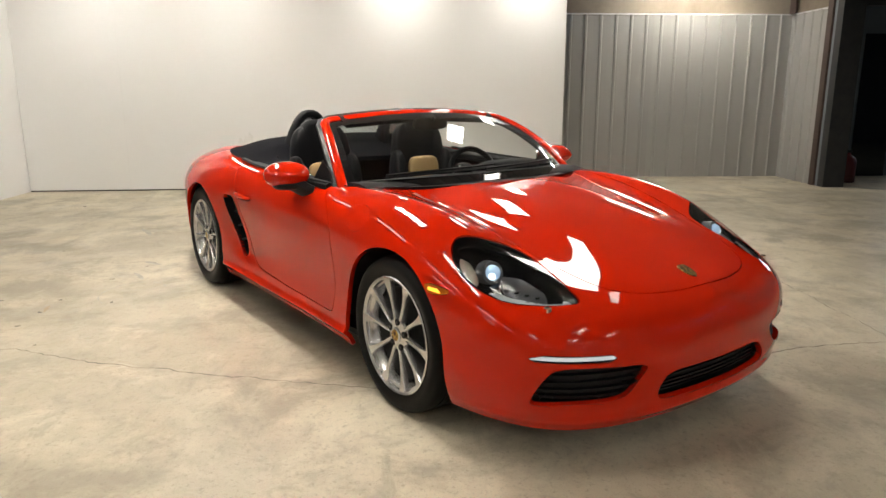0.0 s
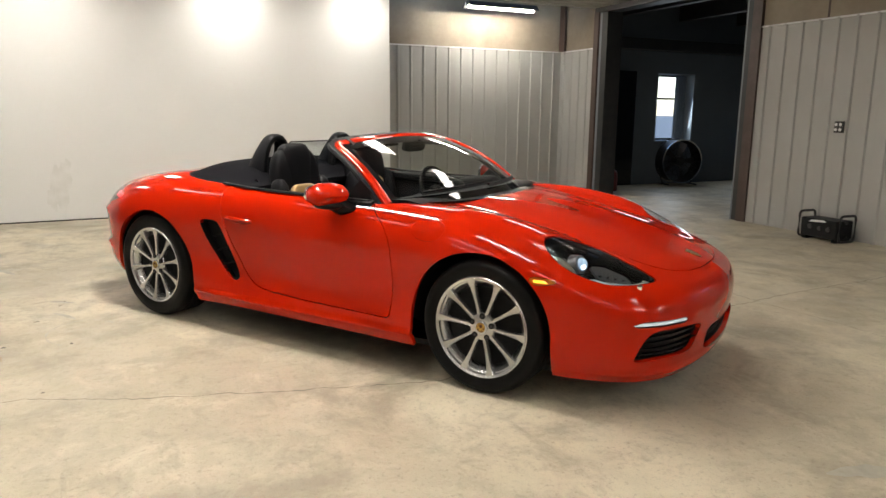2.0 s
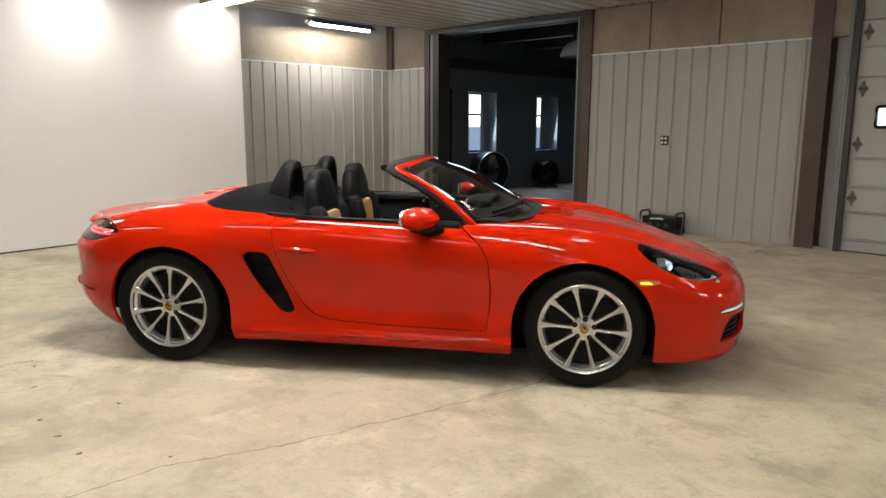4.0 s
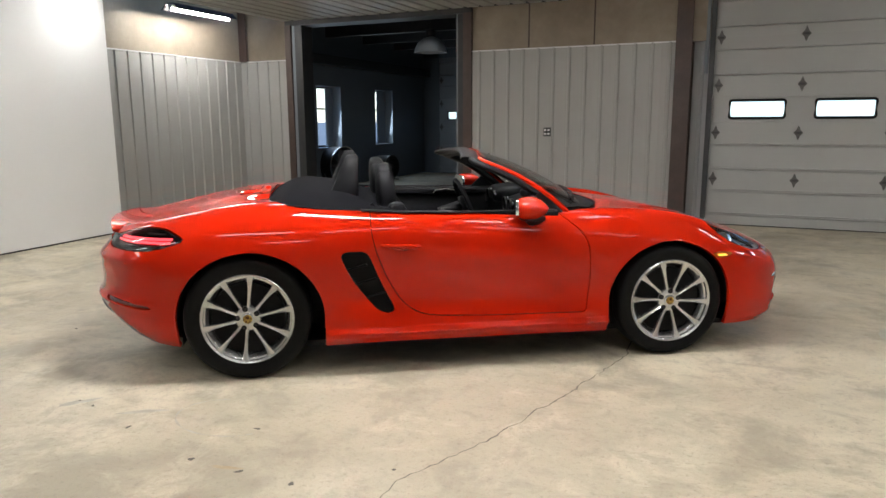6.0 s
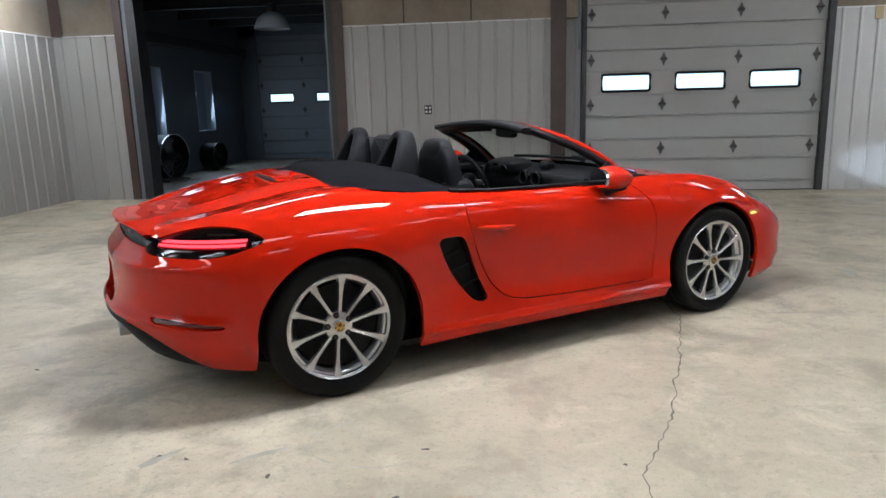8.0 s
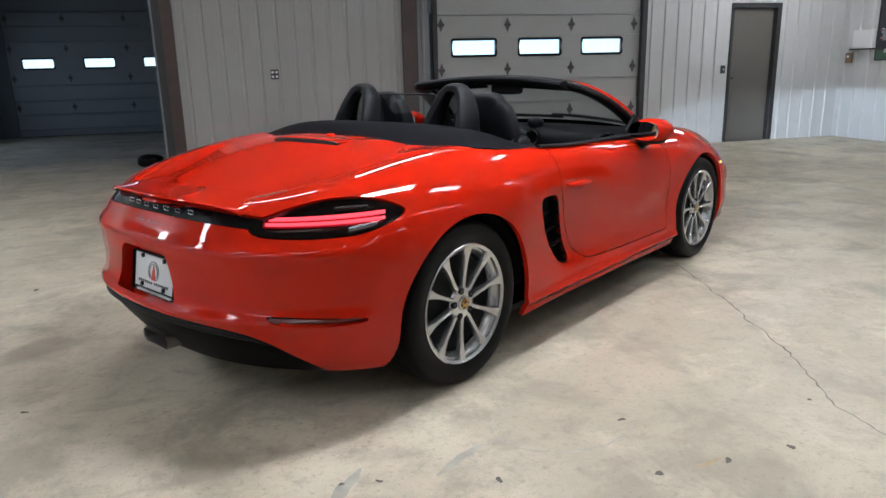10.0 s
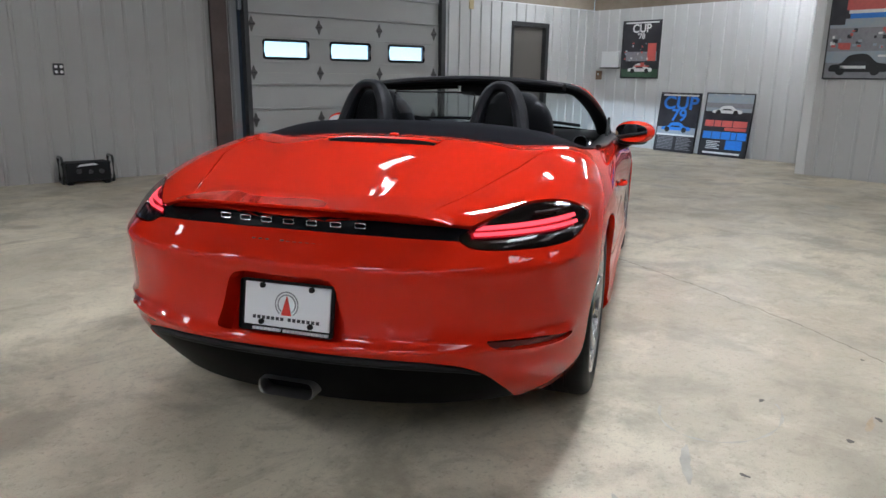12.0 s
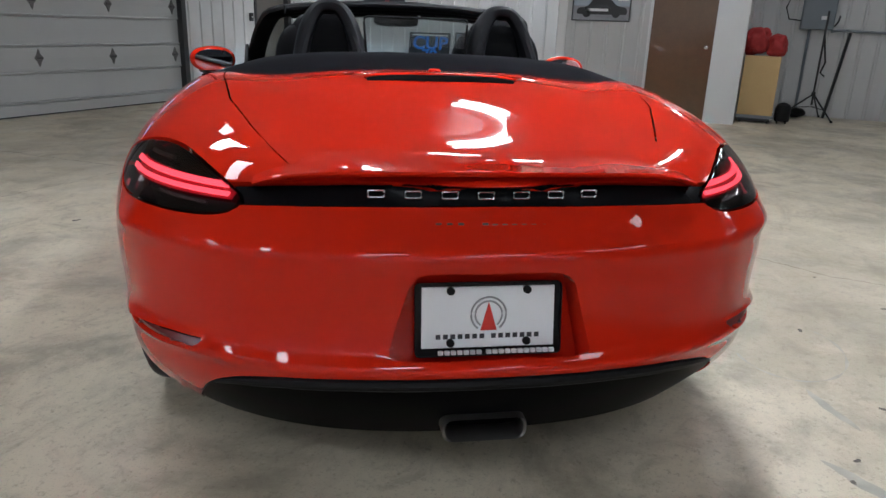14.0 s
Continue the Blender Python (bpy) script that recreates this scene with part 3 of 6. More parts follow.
# ---- dark room behind the wide opening ----
DX, DY = -10.8, 13.0
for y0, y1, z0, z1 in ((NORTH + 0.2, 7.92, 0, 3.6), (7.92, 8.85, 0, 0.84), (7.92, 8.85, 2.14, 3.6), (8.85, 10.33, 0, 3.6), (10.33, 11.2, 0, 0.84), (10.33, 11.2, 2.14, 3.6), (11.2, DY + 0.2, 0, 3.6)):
    plain("wall_dark_west", "unlit grey wall beside the deep windows", DX - 0.32, DX, y0, y1, z0, z1, dark_room_tone)
plain("wall_dark_east", "unlit grey wall", -4.6, -4.4, NORTH + 0.2, DY, 0, 3.6, dark_room_tone)
plain("wall_dark_north", "unlit grey wall beside the overhead door", -11.2, -10.35, DY, DY + 0.2, 0, 3.6, dark_room_tone)
plain("wall_dark_north", "unlit grey wall beside the overhead door", -6.0, -4.4, DY, DY + 0.2, 0, 3.6, dark_room_tone)
plain("wall_dark_head", "unlit grey wall above the overhead door", -11.2, -4.4, DY, DY + 0.2, 3.04, 3.6, dark_room_tone)
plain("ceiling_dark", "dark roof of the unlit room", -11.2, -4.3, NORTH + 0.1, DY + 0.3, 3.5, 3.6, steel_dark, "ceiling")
# Darker bluish copy of the door paint; the room's dimness is in the colour.
door_dim = mat("dimmed_overhead_door", (0.2, 0.215, 0.23), 0.5, noise=[(2, 0.4, (0.16, 0.17, 0.18), 2)])
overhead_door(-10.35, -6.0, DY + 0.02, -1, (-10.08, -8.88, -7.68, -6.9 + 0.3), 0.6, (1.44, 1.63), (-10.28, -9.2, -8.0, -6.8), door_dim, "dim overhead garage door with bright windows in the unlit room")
for y in (6.9, 8.4, 9.9, 11.4):
    tagged(part("roof_beam", box(-10.8, -4.6, y - 0.06, y + 0.06, 3.12, 3.5, 0.005), steel_dark, kind="structure"), "dark steel roof beam", "beam")
tagged(part("roof_beam", box(-10.82, -10.6, NORTH + 0.2, DY, 2.55, 2.75, 0.01), steel_dark, kind="structure"), "dark steel wall girt", "beam")
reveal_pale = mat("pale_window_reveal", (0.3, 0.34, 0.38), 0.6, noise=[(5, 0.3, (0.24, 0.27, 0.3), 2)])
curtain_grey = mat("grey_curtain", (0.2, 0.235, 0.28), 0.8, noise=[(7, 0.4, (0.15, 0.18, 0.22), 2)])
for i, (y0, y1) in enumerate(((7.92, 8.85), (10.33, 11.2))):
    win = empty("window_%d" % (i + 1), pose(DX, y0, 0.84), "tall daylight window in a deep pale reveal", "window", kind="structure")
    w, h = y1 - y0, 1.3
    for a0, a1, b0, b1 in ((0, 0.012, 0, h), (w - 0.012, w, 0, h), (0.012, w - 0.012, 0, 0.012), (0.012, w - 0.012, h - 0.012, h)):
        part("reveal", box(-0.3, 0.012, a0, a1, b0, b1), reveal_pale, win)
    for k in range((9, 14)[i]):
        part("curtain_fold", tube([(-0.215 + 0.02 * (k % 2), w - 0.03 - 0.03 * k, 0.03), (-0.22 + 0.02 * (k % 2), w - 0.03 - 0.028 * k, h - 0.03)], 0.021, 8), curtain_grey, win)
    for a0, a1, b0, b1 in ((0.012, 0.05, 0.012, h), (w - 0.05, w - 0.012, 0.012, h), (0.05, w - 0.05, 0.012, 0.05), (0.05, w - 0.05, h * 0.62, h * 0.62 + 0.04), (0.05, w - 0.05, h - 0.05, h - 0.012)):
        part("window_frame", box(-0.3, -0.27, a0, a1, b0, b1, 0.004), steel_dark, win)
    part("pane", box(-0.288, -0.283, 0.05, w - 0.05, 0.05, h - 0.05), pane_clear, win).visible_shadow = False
    day = bpy.data.lights.new("window_daylight", "AREA")
    day.shape, day.size, day.size_y, day.energy, day.color = "RECTANGLE", 1.2, 0.8, 4.5, (0.72, 0.85, 1.0)
    new("window_daylight", day).matrix_world = look((DX - 0.02, (y0 + y1) / 2, 1.49), (DX + 3, (y0 + y1) / 2, 1.0))
# No opening here: a black sheet on the wall stands for the doorway's shade.
plain("doorway_shade", "thin black sheet standing for the shade of an open doorway in the unlit room", DX - 0.001, DX + 0.01, 6.84, 7.4, 0, 2.16, gloss_black, "doorway")

# ---- outside ----
asphalt = mat("outside_paving", (0.2, 0.2, 0.2), 0.9, noise=[(0.5, 0.5, (0.3, 0.3, 0.29), 2), (8, 0.3, (0.12, 0.12, 0.12), 2)])
tagged(part("ground", box(-600, 600, -600, 600, -0.3, -0.13), asphalt, kind="structure"), "pale paving outside the building", "ground")

# ---- lamps ----
def ceiling_light(x, y, turn=0, tubes=0, long=1.22, wide=0.3, z=ROOF, glow=None):
    """Surface fixture: a lensed trough, or a strip with bare tubes."""
    ob = empty("ceiling_light", pose(x, y, z, 0, 0, turn), "lit white fluorescent ceiling fixture" if tubes else "lit white ceiling fixture with a flat diffuser", "lamp", "ceiling lamps")
    if tubes:
        part("frame", prism(corners([(-0.05 * tubes, 0), (0.05 * tubes, 0), (0.03 * tubes, -0.05), (-0.03 * tubes, -0.05)], 0.01), -long / 2, long / 2, "yz"), door_white, ob)
        for k in range(tubes):
            o = (k - (tubes - 1) / 2) * 0.12
            part("tube_lamp", cyl((-long / 2 + 0.02, o, -0.07), (long / 2 - 0.02, o, -0.07), 0.019, None, 12), glow or tube_glow, ob)
            for e in (-1, 1):
                part("socket", box(e * long / 2 - 0.012, e * long / 2 + 0.012, o - 0.015, o + 0.015, -0.095, -0.04, 0.003), door_white, ob)
    else:
        bm = box(-long / 2, long / 2, -wide / 2, wide / 2, -0.06, 0.0, 0.006)
        part("frame", bm, door_white, ob)
        part("diffuser", box(-long / 2 + 0.025, long / 2 - 0.025, -wide / 2 + 0.025, wide / 2 - 0.025, -0.072, -0.059, 0.004), glow or lamp_glow, ob)
    return ob


tube_glow = mat("tube_glow", (0.9, 0.9, 0.9), 0.5, emit=(1.0, 0.965, 0.92, TUBE_GLOW))
# Weaker and stronger copies of the glow, set to balance light on car and floor.
tube_dim = mat("dim_tube_glow", (0.9, 0.9, 0.9), 0.5, emit=(1.0, 0.965, 0.92, TUBE_GLOW * 0.22))
tube_weak = mat("weakened_tube_glow", (0.9, 0.9, 0.9), 0.5, emit=(1.0, 0.965, 0.92, TUBE_GLOW * 0.45))
lamp_strong = mat("bright_diffuser", (0.9, 0.9, 0.9), 0.5, emit=(1.0, 0.975, 0.94, LAMP_GLOW * 4.8))
lamp_bright = mat("boosted_diffuser", (0.9, 0.9, 0.9), 0.5, emit=(1.0, 0.975, 0.94, LAMP_GLOW * 1.25))
lamp_weak = mat("weakened_diffuser", (0.9, 0.9, 0.9), 0.5, emit=(1.0, 0.975, 0.94, LAMP_GLOW * 0.45))
# a row along the white partition, weakened ones over the middle, bright ones beside the car
for x, y in ((-9.3, -0.2), (-9.35, 1.6), (-8.6, -2.3), (-8.5, -4.0)):
    ceiling_light(x, y)
ceiling_light(-6.4, -3.9, glow=lamp_weak)
ceiling_light(-6.1, 0.87)
ceiling_light(-4.2, -3.4, glow=lamp_weak)
ceiling_light(-4.45, 1.6, glow=lamp_bright)
ceiling_light(-4.3, -1.25, glow=lamp_strong)
# bare tubes
for x, y, turn in ((-2.2, -1.6, 0), (2.9, 1.7, 90), (2.3, 4.3, 0)):
    ceiling_light(x, y, turn, 2)
for x, y, turn in ((0.0, 1.4, 0), (2.2, -1.4, 0)):
    ceiling_light(x, y, turn, 2, glow=tube_weak)
for x, y, turn in ((-2.3, -3.7, 0), (-2.0, -6.2, 0), (1.5, -6.2, 0), (-0.2, -3.4, 0), (1.6, -3.4, 0), (3.6, -3.4, 0)):
    ceiling_light(x, y, turn, 2, glow=tube_dim)
ceiling_light(-2.4, 0.1, 90, 2, 0.5, glow=tube_weak)
ceiling_light(-3.6, 1.9, 0, long=0.5, wide=0.17, glow=lamp_weak)
hang = ceiling_light(-10.16, 4.07, 90, 1, z=3.06, glow=mat("bright_tube", (0.9, 0.9, 0.9), 0.5, emit=(1.0, 0.965, 0.92, 84.0)))
part("reflector", prism([(-0.16, -0.075), (-0.07, 0.012), (0.07, 0.012), (0.16, -0.075), (0.152, -0.078), (0.066, 0.003), (-0.066, 0.003), (-0.152, -0.078)], -0.62, 0.62, "yz"), steel_dark, hang, "dark reflector hood")
part("hanger", tube([(0.45, 0, 0), (0.45, 0, 0.64)], 0.004, 6), dark_metal, hang)
part("hanger", tube([(-0.45, 0, 0), (-0.45, 0, 0.64)], 0.004, 6), dark_metal, hang)

# ---- the car ----
CAR = pose(-3.260, 0.608, 0, 0, 0, 33.32)
car = empty("roadster", CAR, "glossy red two-seat roadster with its soft top folded down", "car")

# Rails of the body's left half, nose to tail: centre line, mid deck, valley, crest, shoulder, widest, waist, skirt, lower edge
RAILS = [
    [(.905, 0, .605), (.82, 0, .637), (.68, 0, .685), (.5, 0, .745), (.27, 0, .808), (.03, 0, .855), (-.25, 0, .89), (-.6, 0, .905), (-1, 0, .905),
     (-1.4, 0, .905), (-1.75, 0, .93), (-2.1, 0, .965), (-2.42, 0, .985), (-2.75, 0, .93), (-3, 0, .872), (-3.2, 0, .838), (-3.31, 0, .828)],
    [(.93, 0, .58), (.835, .14, .628), (.69, .23, .68), (.505, .27, .738), (.275, .29, .8), (.03, .3, .848), (-.25, .31, .885), (-.6, .32, .9), (-1, .33, .9),
     (-1.4, .33, .9), (-1.75, .33, .925), (-2.1, .33, .96), (-2.42, .31, .978), (-2.75, .29, .927), (-3, .26, .87), (-3.19, .18, .838), (-3.325, 0, .818)],
    [(.948, 0, .553), (.865, .27, .598), (.735, .43, .64), (.53, .5, .705), (.28, .53, .775), (.03, .555, .83), (-.25, .58, .872), (-.6, .6, .885), (-1, .61, .89),
     (-1.4, .61, .893), (-1.75, .6, .915), (-2.1, .585, .948), (-2.44, .56, .958), (-2.77, .52, .912), (-3.01, .46, .86), (-3.195, .32, .828), (-3.315, 0, .8)],
    [(.962, 0, .52), (.905, .36, .55), (.79, .575, .585), (.575, .68, .665), (.3, .715, .785), (.03, .735, .853), (-.25, .755, .878), (-.6, .78, .878), (-1, .8, .884),
     (-1.4, .81, .892), (-1.75, .8, .908), (-2.1, .775, .935), (-2.46, .74, .938), (-2.79, .715, .895), (-3.02, .65, .85), (-3.2, .49, .81), (-3.3, 0, .775)],
    [(.972, 0, .47), (.925, .385, .49), (.79, .68, .515), (.58, .8, .585), (.31, .835, .69), (.02, .855, .755), (-.27, .86, .785), (-.6, .862, .79), (-1, .868, .795),
     (-1.4, .875, .8), (-1.75, .88, .81), (-2.1, .885, .82), (-2.475, .872, .825), (-2.79, .85, .8), (-3.025, .793, .745), (-3.245, .6, .7), (-3.362, 0, .675)],
    [(.968, 0, .4), (.925, .395, .405), (.785, .71, .415), (.575, .835, .465), (.31, .882, .555), (0, .895, .6), (-.3, .887, .6), (-.6, .88, .6), (-1, .88, .6),
     (-1.4, .878, .6), (-1.75, .876, .61), (-2.1, .91, .62), (-2.475, .912, .62), (-2.78, .9, .6), (-3.02, .83, .57), (-3.247, .62, .55), (-3.38, 0, .54)],
    [(.958, 0, .33), (.918, .4, .33), (.78, .715, .335), (.57, .837, .36), (.305, .883, .4), (0, .89, .42), (-.31, .876, .4), (-.6, .866, .385), (-1, .865, .385),
     (-1.4, .862, .385), (-1.75, .862, .4), (-2.1, .903, .43), (-2.475, .91, .44), (-2.78, .89, .43), (-3.02, .823, .43), (-3.255, .62, .43), (-3.405, 0, .435)],
    [(.95, 0, .235), (.91, .395, .235), (.77, .705, .235), (.56, .825, .24), (.3, .872, .25), (0, .878, .25), (-.32, .88, .245), (-.6, .878, .24), (-1, .878, .24),
     (-1.4, .882, .24), (-1.75, .888, .245), (-2.1, .895, .25), (-2.475, .893, .25), (-2.78, .862, .255), (-3.005, .795, .28), (-3.222, .595, .31), (-3.375, 0, .325)],
    [(.9, 0, .155), (.87, .37, .155), (.74, .665, .155), (.54, .79, .16), (.3, .845, .165), (0, .85, .165), (-.33, .85, .165), (-.6, .845, .165), (-1, .845, .167),
     (-1.4, .85, .168), (-1.75, .855, .17), (-2.1, .865, .165), (-2.475, .86, .165), (-2.78, .80, .17), (-2.978, .715, .185), (-3.167, .51, .2), (-3.29, 0, .21)],
]


def faired(P, amount):
    """Evens out small waves along the first axis (third differences kept low)."""
    n = len(P)
    D = np.diff(np.eye(n), 3, axis=0)
    return np.linalg.solve(np.eye(n) + amount * D.T @ D, P.reshape(n, -1)).reshape(P.shape)


def body_surface(nv=230, nu=110):
    """The whole outer skin as one smooth quad sheet, mirrored over the centre line."""
    K = np.array(RAILS, float)                       # rails, stations, xyz
    flip = np.array([1, -1, 1])
    # along the car: two mirrored stations beyond the nose and the tail keep the ends round
    E = np.concatenate([K[:, 2:0:-1] * flip, K, K[:, -2:-4:-1] * flip], axis=1)
    step = np.linalg.norm(np.diff(E[3:7], axis=1), axis=2).mean(0)
    kv = np.concatenate([[0], np.cumsum(step)])
    kv -= kv[2]
    tv = np.linspace(kv[2], kv[-3], nv)
    G = np.array([spline(kv, r, tv) for r in E])     # rails, nv, xyz
    # across: mirrored over the centre line
    E = np.concatenate([G[2:0:-1] * flip, G], axis=0)
    step = np.linalg.norm(np.diff(E[:, 30:-30], axis=0), axis=2).mean(1)
    ku = np.concatenate([[0], np.cumsum(step)])
    ku -= ku[2]
    tu = np.linspace(0, ku[-1], nu)
    S = np.array([spline(ku, E[:, i], tu) for i in range(nv)])   # nv, nu, xyz
    # evened out along and across the car
    E = np.concatenate([S[24:0:-1] * flip, S, S[-2:-26:-1] * flip], axis=0)
    S = faired(E, 1500.0 * (nv / 230) ** 6)[24:24 + nv]
    T = S.transpose(1, 0, 2)
    T = np.concatenate([T[30:0:-1] * flip, T], axis=0)
    S = faired(T, 200.0 * (nu / 110) ** 6)[30:].transpose(1, 0, 2).copy()
    # ledge round the tail at plate height and a soft edge under the rear lamps
    back = np.clip((-S[:, :, 0] - 2.93) / 0.12, 0, 1)
    out = S[:, :, :2] - np.array([-2.6, 0])
    out /= np.maximum(np.linalg.norm(out, axis=2, keepdims=True), 1e-6)
    sill = np.clip((S[:, :, 0] + 2.15) / 0.15, 0, 1) * np.clip((-0.25 - S[:, :, 0]) / 0.15, 0, 1)
    S[:, :, 1] += sill * 0.02 * np.exp(-((S[:, :, 2] - 0.237) / 0.017) ** 2)
    chin = np.clip((S[:, :, 0] - 0.38) / 0.15, 0, 1)
    ahead = S[:, :, :2] - np.array([0.1, 0])
    ahead /= np.maximum(np.linalg.norm(ahead, axis=2, keepdims=True), 1e-6)
    S[:, :, :2] += ahead * (chin * 0.013 * np.exp(-((S[:, :, 2] - 0.2) / 0.02) ** 2))[:, :, None]
    for z0, wide, high in ((0.437, 0.022, 0.018), (0.678, 0.026, 0.014)):
        S[:, :, :2] += out * (back * high * np.exp(-((S[:, :, 2] - z0) / wide) ** 2))[:, :, None]
    S[0, :, 1] = S[-1, :, 1] = 0
    S[:, 0, 1] = 0
    S[:, :, 1] = np.maximum(S[:, :, 1], 0)
    V, F, seen = [], [], {}
    idx = np.zeros((2, nv, nu), int)
    for side in (0, 1):
        for i in range(nv):
            for j in range(nu):
                x, y, z = S[i, j]
                y = -y if side else y
                key = (round(x, 6), round(y, 6) + 0.0, round(z, 6)) if abs(y) < 1e-6 else (side, i, j)
                if key not in seen:
                    seen[key] = len(V)
                    V.append((x, y, z))
                idx[side, i, j] = seen[key]
    for side in (0, 1):
        for i in range(nv - 1):
            for j in range(nu - 1):
                f = [idx[side, i, j], idx[side, i + 1, j], idx[side, i + 1, j + 1], idx[side, i, j + 1]]
                f = [q for n, q in enumerate(f) if q != f[n - 1]]
                if len(set(f)) > 2:
                    F.append(tuple(f[::-1]) if not side else tuple(f))
    return np.array(V), F


from mathutils.bvhtree import BVHTree

skin = body_surface()
FULL = (skin[0].copy(), list(skin[1]))


def rear_arc(V):
    """Around a rear corner: distance along the diagonal, and height."""
    return np.column_stack([(-V[:, 0] - np.abs(V[:, 1])) / math.sqrt(2), V[:, 2]])


def front_arc(V):
    return np.column_stack([(np.abs(V[:, 1]) - V[:, 0]) / math.sqrt(2), V[:, 2]])


def plan(V):
    return np.column_stack([V[:, 0], np.abs(V[:, 1])])


def flank(V):
    return V[:, [0, 2]]


def tail(V):
    return np.column_stack([np.abs(V[:, 1]), V[:, 2]])


def take(shape, view, where, gap=0.0):
    """Cuts what lies inside an outline out of the skin and returns it."""
    global skin
    V = skin[0]
    f = np.where(where(V), outline(view(V), shape), 1.0)
    inside, skin = split(skin, f, gap)
    return inside


def sides(geo):
    """The left and the right piece of a mirrored pair."""
    return clip(geo, geo[0][:, 1]), clip(geo, -geo[0][:, 1])


def islands(geo):
    """The separate pieces of a sheet, largest first."""
    V, F = geo
    up = list(range(len(V)))

    def root(i):
        while up[i] != i:
            up[i] = up[up[i]]
            i = up[i]
        return i
    for f in F:
        for i in f[1:]:
            up[root(i)] = root(f[0])
    groups = {}
    for f in F:
        groups.setdefault(root(f[0]), []).append(f)
    out = []
    for fs in sorted(groups.values(), key=len, reverse=True):
        ids = sorted({i for f in fs for i in f})
        new_id = {i: n for n, i in enumerate(ids)}
        out.append((V[ids], [tuple(new_id[i] for i in f) for f in fs]))
    return out


def shifted(geo, depth):
    """Moved inwards along its normals."""
    return geo[0] - normals(geo) * depth, geo[1]


ARCHES = ((-0.012, 0.338, 0.385, 0.369), (-2.455, 0.342, 0.4, 0.377))      # centre, half length, height of the wheel arches
for ax, az, rx, rz in ARCHES:
    V = skin[0]
    dx, dz = (V[:, 0] - ax) / rx, (V[:, 2] - az) / rz
    skin = clip(skin, np.where(np.abs(V[:, 1]) > 0.5, (np.where(dz > 0, np.hypot(dx, dz), np.abs(dx)) - 1) * rx, 1.0))
half = [(-.28, 0), (-.3, .3), (-.37, .52), (-.53, .715), (-.75, .78), (-1.1, .795), (-1.5, .798), (-1.85, .79), (-2.1, .775), (-2.26, .72), (-2.35, .55), (-2.37, .3), (-2.37, 0)]
COCKPIT = rounded(half + [(x, -y) for x, y in half[-2:0:-1]])
V = skin[0]
skin = clip(skin, np.where(V[:, 2] > 0.6, outline(V[:, :2], COCKPIT), 1.0))

HEADLIGHT = rounded([(.272, .75), (.3, .785), (.36, .808), (.44, .81), (.53, .79), (.61, .75), (.685, .675), (.735, .595), (.745, .557), (.7, .545), (.6, .543), (.49, .54), (.39, .565), (.32, .65), (.28, .715)])
lamp_front = take(HEADLIGHT, plan, lambda V: (V[:, 0] > 0.2) & (V[:, 2] > 0.5), 0.005)
TAIL = rounded([(1.913, .771), (1.867, .792), (1.751, .825), (1.628, .845), (1.504, .841), (1.419, .82), (1.366, .788), (1.43, .756), (1.513, .735), (1.618, .729), (1.769, .73), (1.873, .736), (1.914, .752)])
lamp_rear = take(TAIL, rear_arc, lambda V: V[:, 0] < -2.6, 0.005)
STRIP = [(0, .812), (.3, .81), (.45, .802), (.56, .792), (.56, .757), (.45, .763), (.3, .767), (0, .769), (-.1, .769), (-.1, .812)]
lamp_strip = take(STRIP, tail, lambda V: V[:, 0] < -3.1, 0.004)
half = [(.872, 0), (.858, .17), (.822, .31), (.768, .4), (.7, .452), (.56, .502), (.3, .55), (.05, .59), (-.2, .625), (-.42, .65), (-.5, .5), (-.5, 0)]
hood_lid = take(corners(half + [(x, -y) for x, y in half[-2:0:-1]], 0.12), lambda V: V[:, :2], lambda V: V[:, 2] > 0.55, 0.005)
half = [(-2.0, 0), (-2.0, .69), (-2.42, .66), (-2.73, .602), (-2.93, .53), (-3.07, .475), (-3.2, .42), (-3.6, .4), (-3.6, 0)]
rear_lid = take(np.array(half + [(x, -y) for x, y in half[-2:0:-1]]), lambda V: V[:, :2], lambda V: V[:, 2] > 0.8135, 0.005)
DOOR = corners([(-1.79, 1.1, .01), (-1.79, .81, .1), (-1.765, .7, .1), (-1.7, .53, .1), (-1.62, .4, .06), (-1.53, .335, .06), (-1.42, .317, .05), (-1.1, .304, .05), (-.538, .297, .02), (-.512, .5, .1), (-.53, .7, .1), (-.575, .78, .05), (-.7, .88, .04), (-.76, 1.1, .01)], 0.05)
doors = take(DOOR, flank, lambda V: np.abs(V[:, 1]) > 0.6, 0.005)
SCOOP = corners([(-1.962, .687), (-1.935, .706), (-1.825, .704), (-1.8, .672, .03), (-1.745, .53, .1), (-1.664, .365, .03), (-1.69, .342, .03), (-1.755, .357, .05), (-1.83, .445, .08), (-1.915, .57, .08)], 0.018)
scoops = take(SCOOP, flank, lambda V: np.abs(V[:, 1]) > 0.6)
marker = take(corners([(.25, .618), (.284, .629), (.402, .62), (.37, .602), (.31, .591), (.27, .594)], 0.003), flank, lambda V: np.abs(V[:, 1]) > 0.6, 0.002)
a = np.linspace(0, 2 * math.pi, 40, endpoint=False)
fuel_flap = take(np.column_stack([-.31 + .098 * np.cos(a), .788 + .056 * np.sin(a)]), flank, lambda V: V[:, 1] < -0.6, 0.0012)
daylight_bar = take(corners([(.04, .443), (.018, .432), (-.258, .431), (-.269, .443), (-.262, .455), (-.02, .458)], 0.008), front_arc, lambda V: (V[:, 0] > 0.55), 0.002)
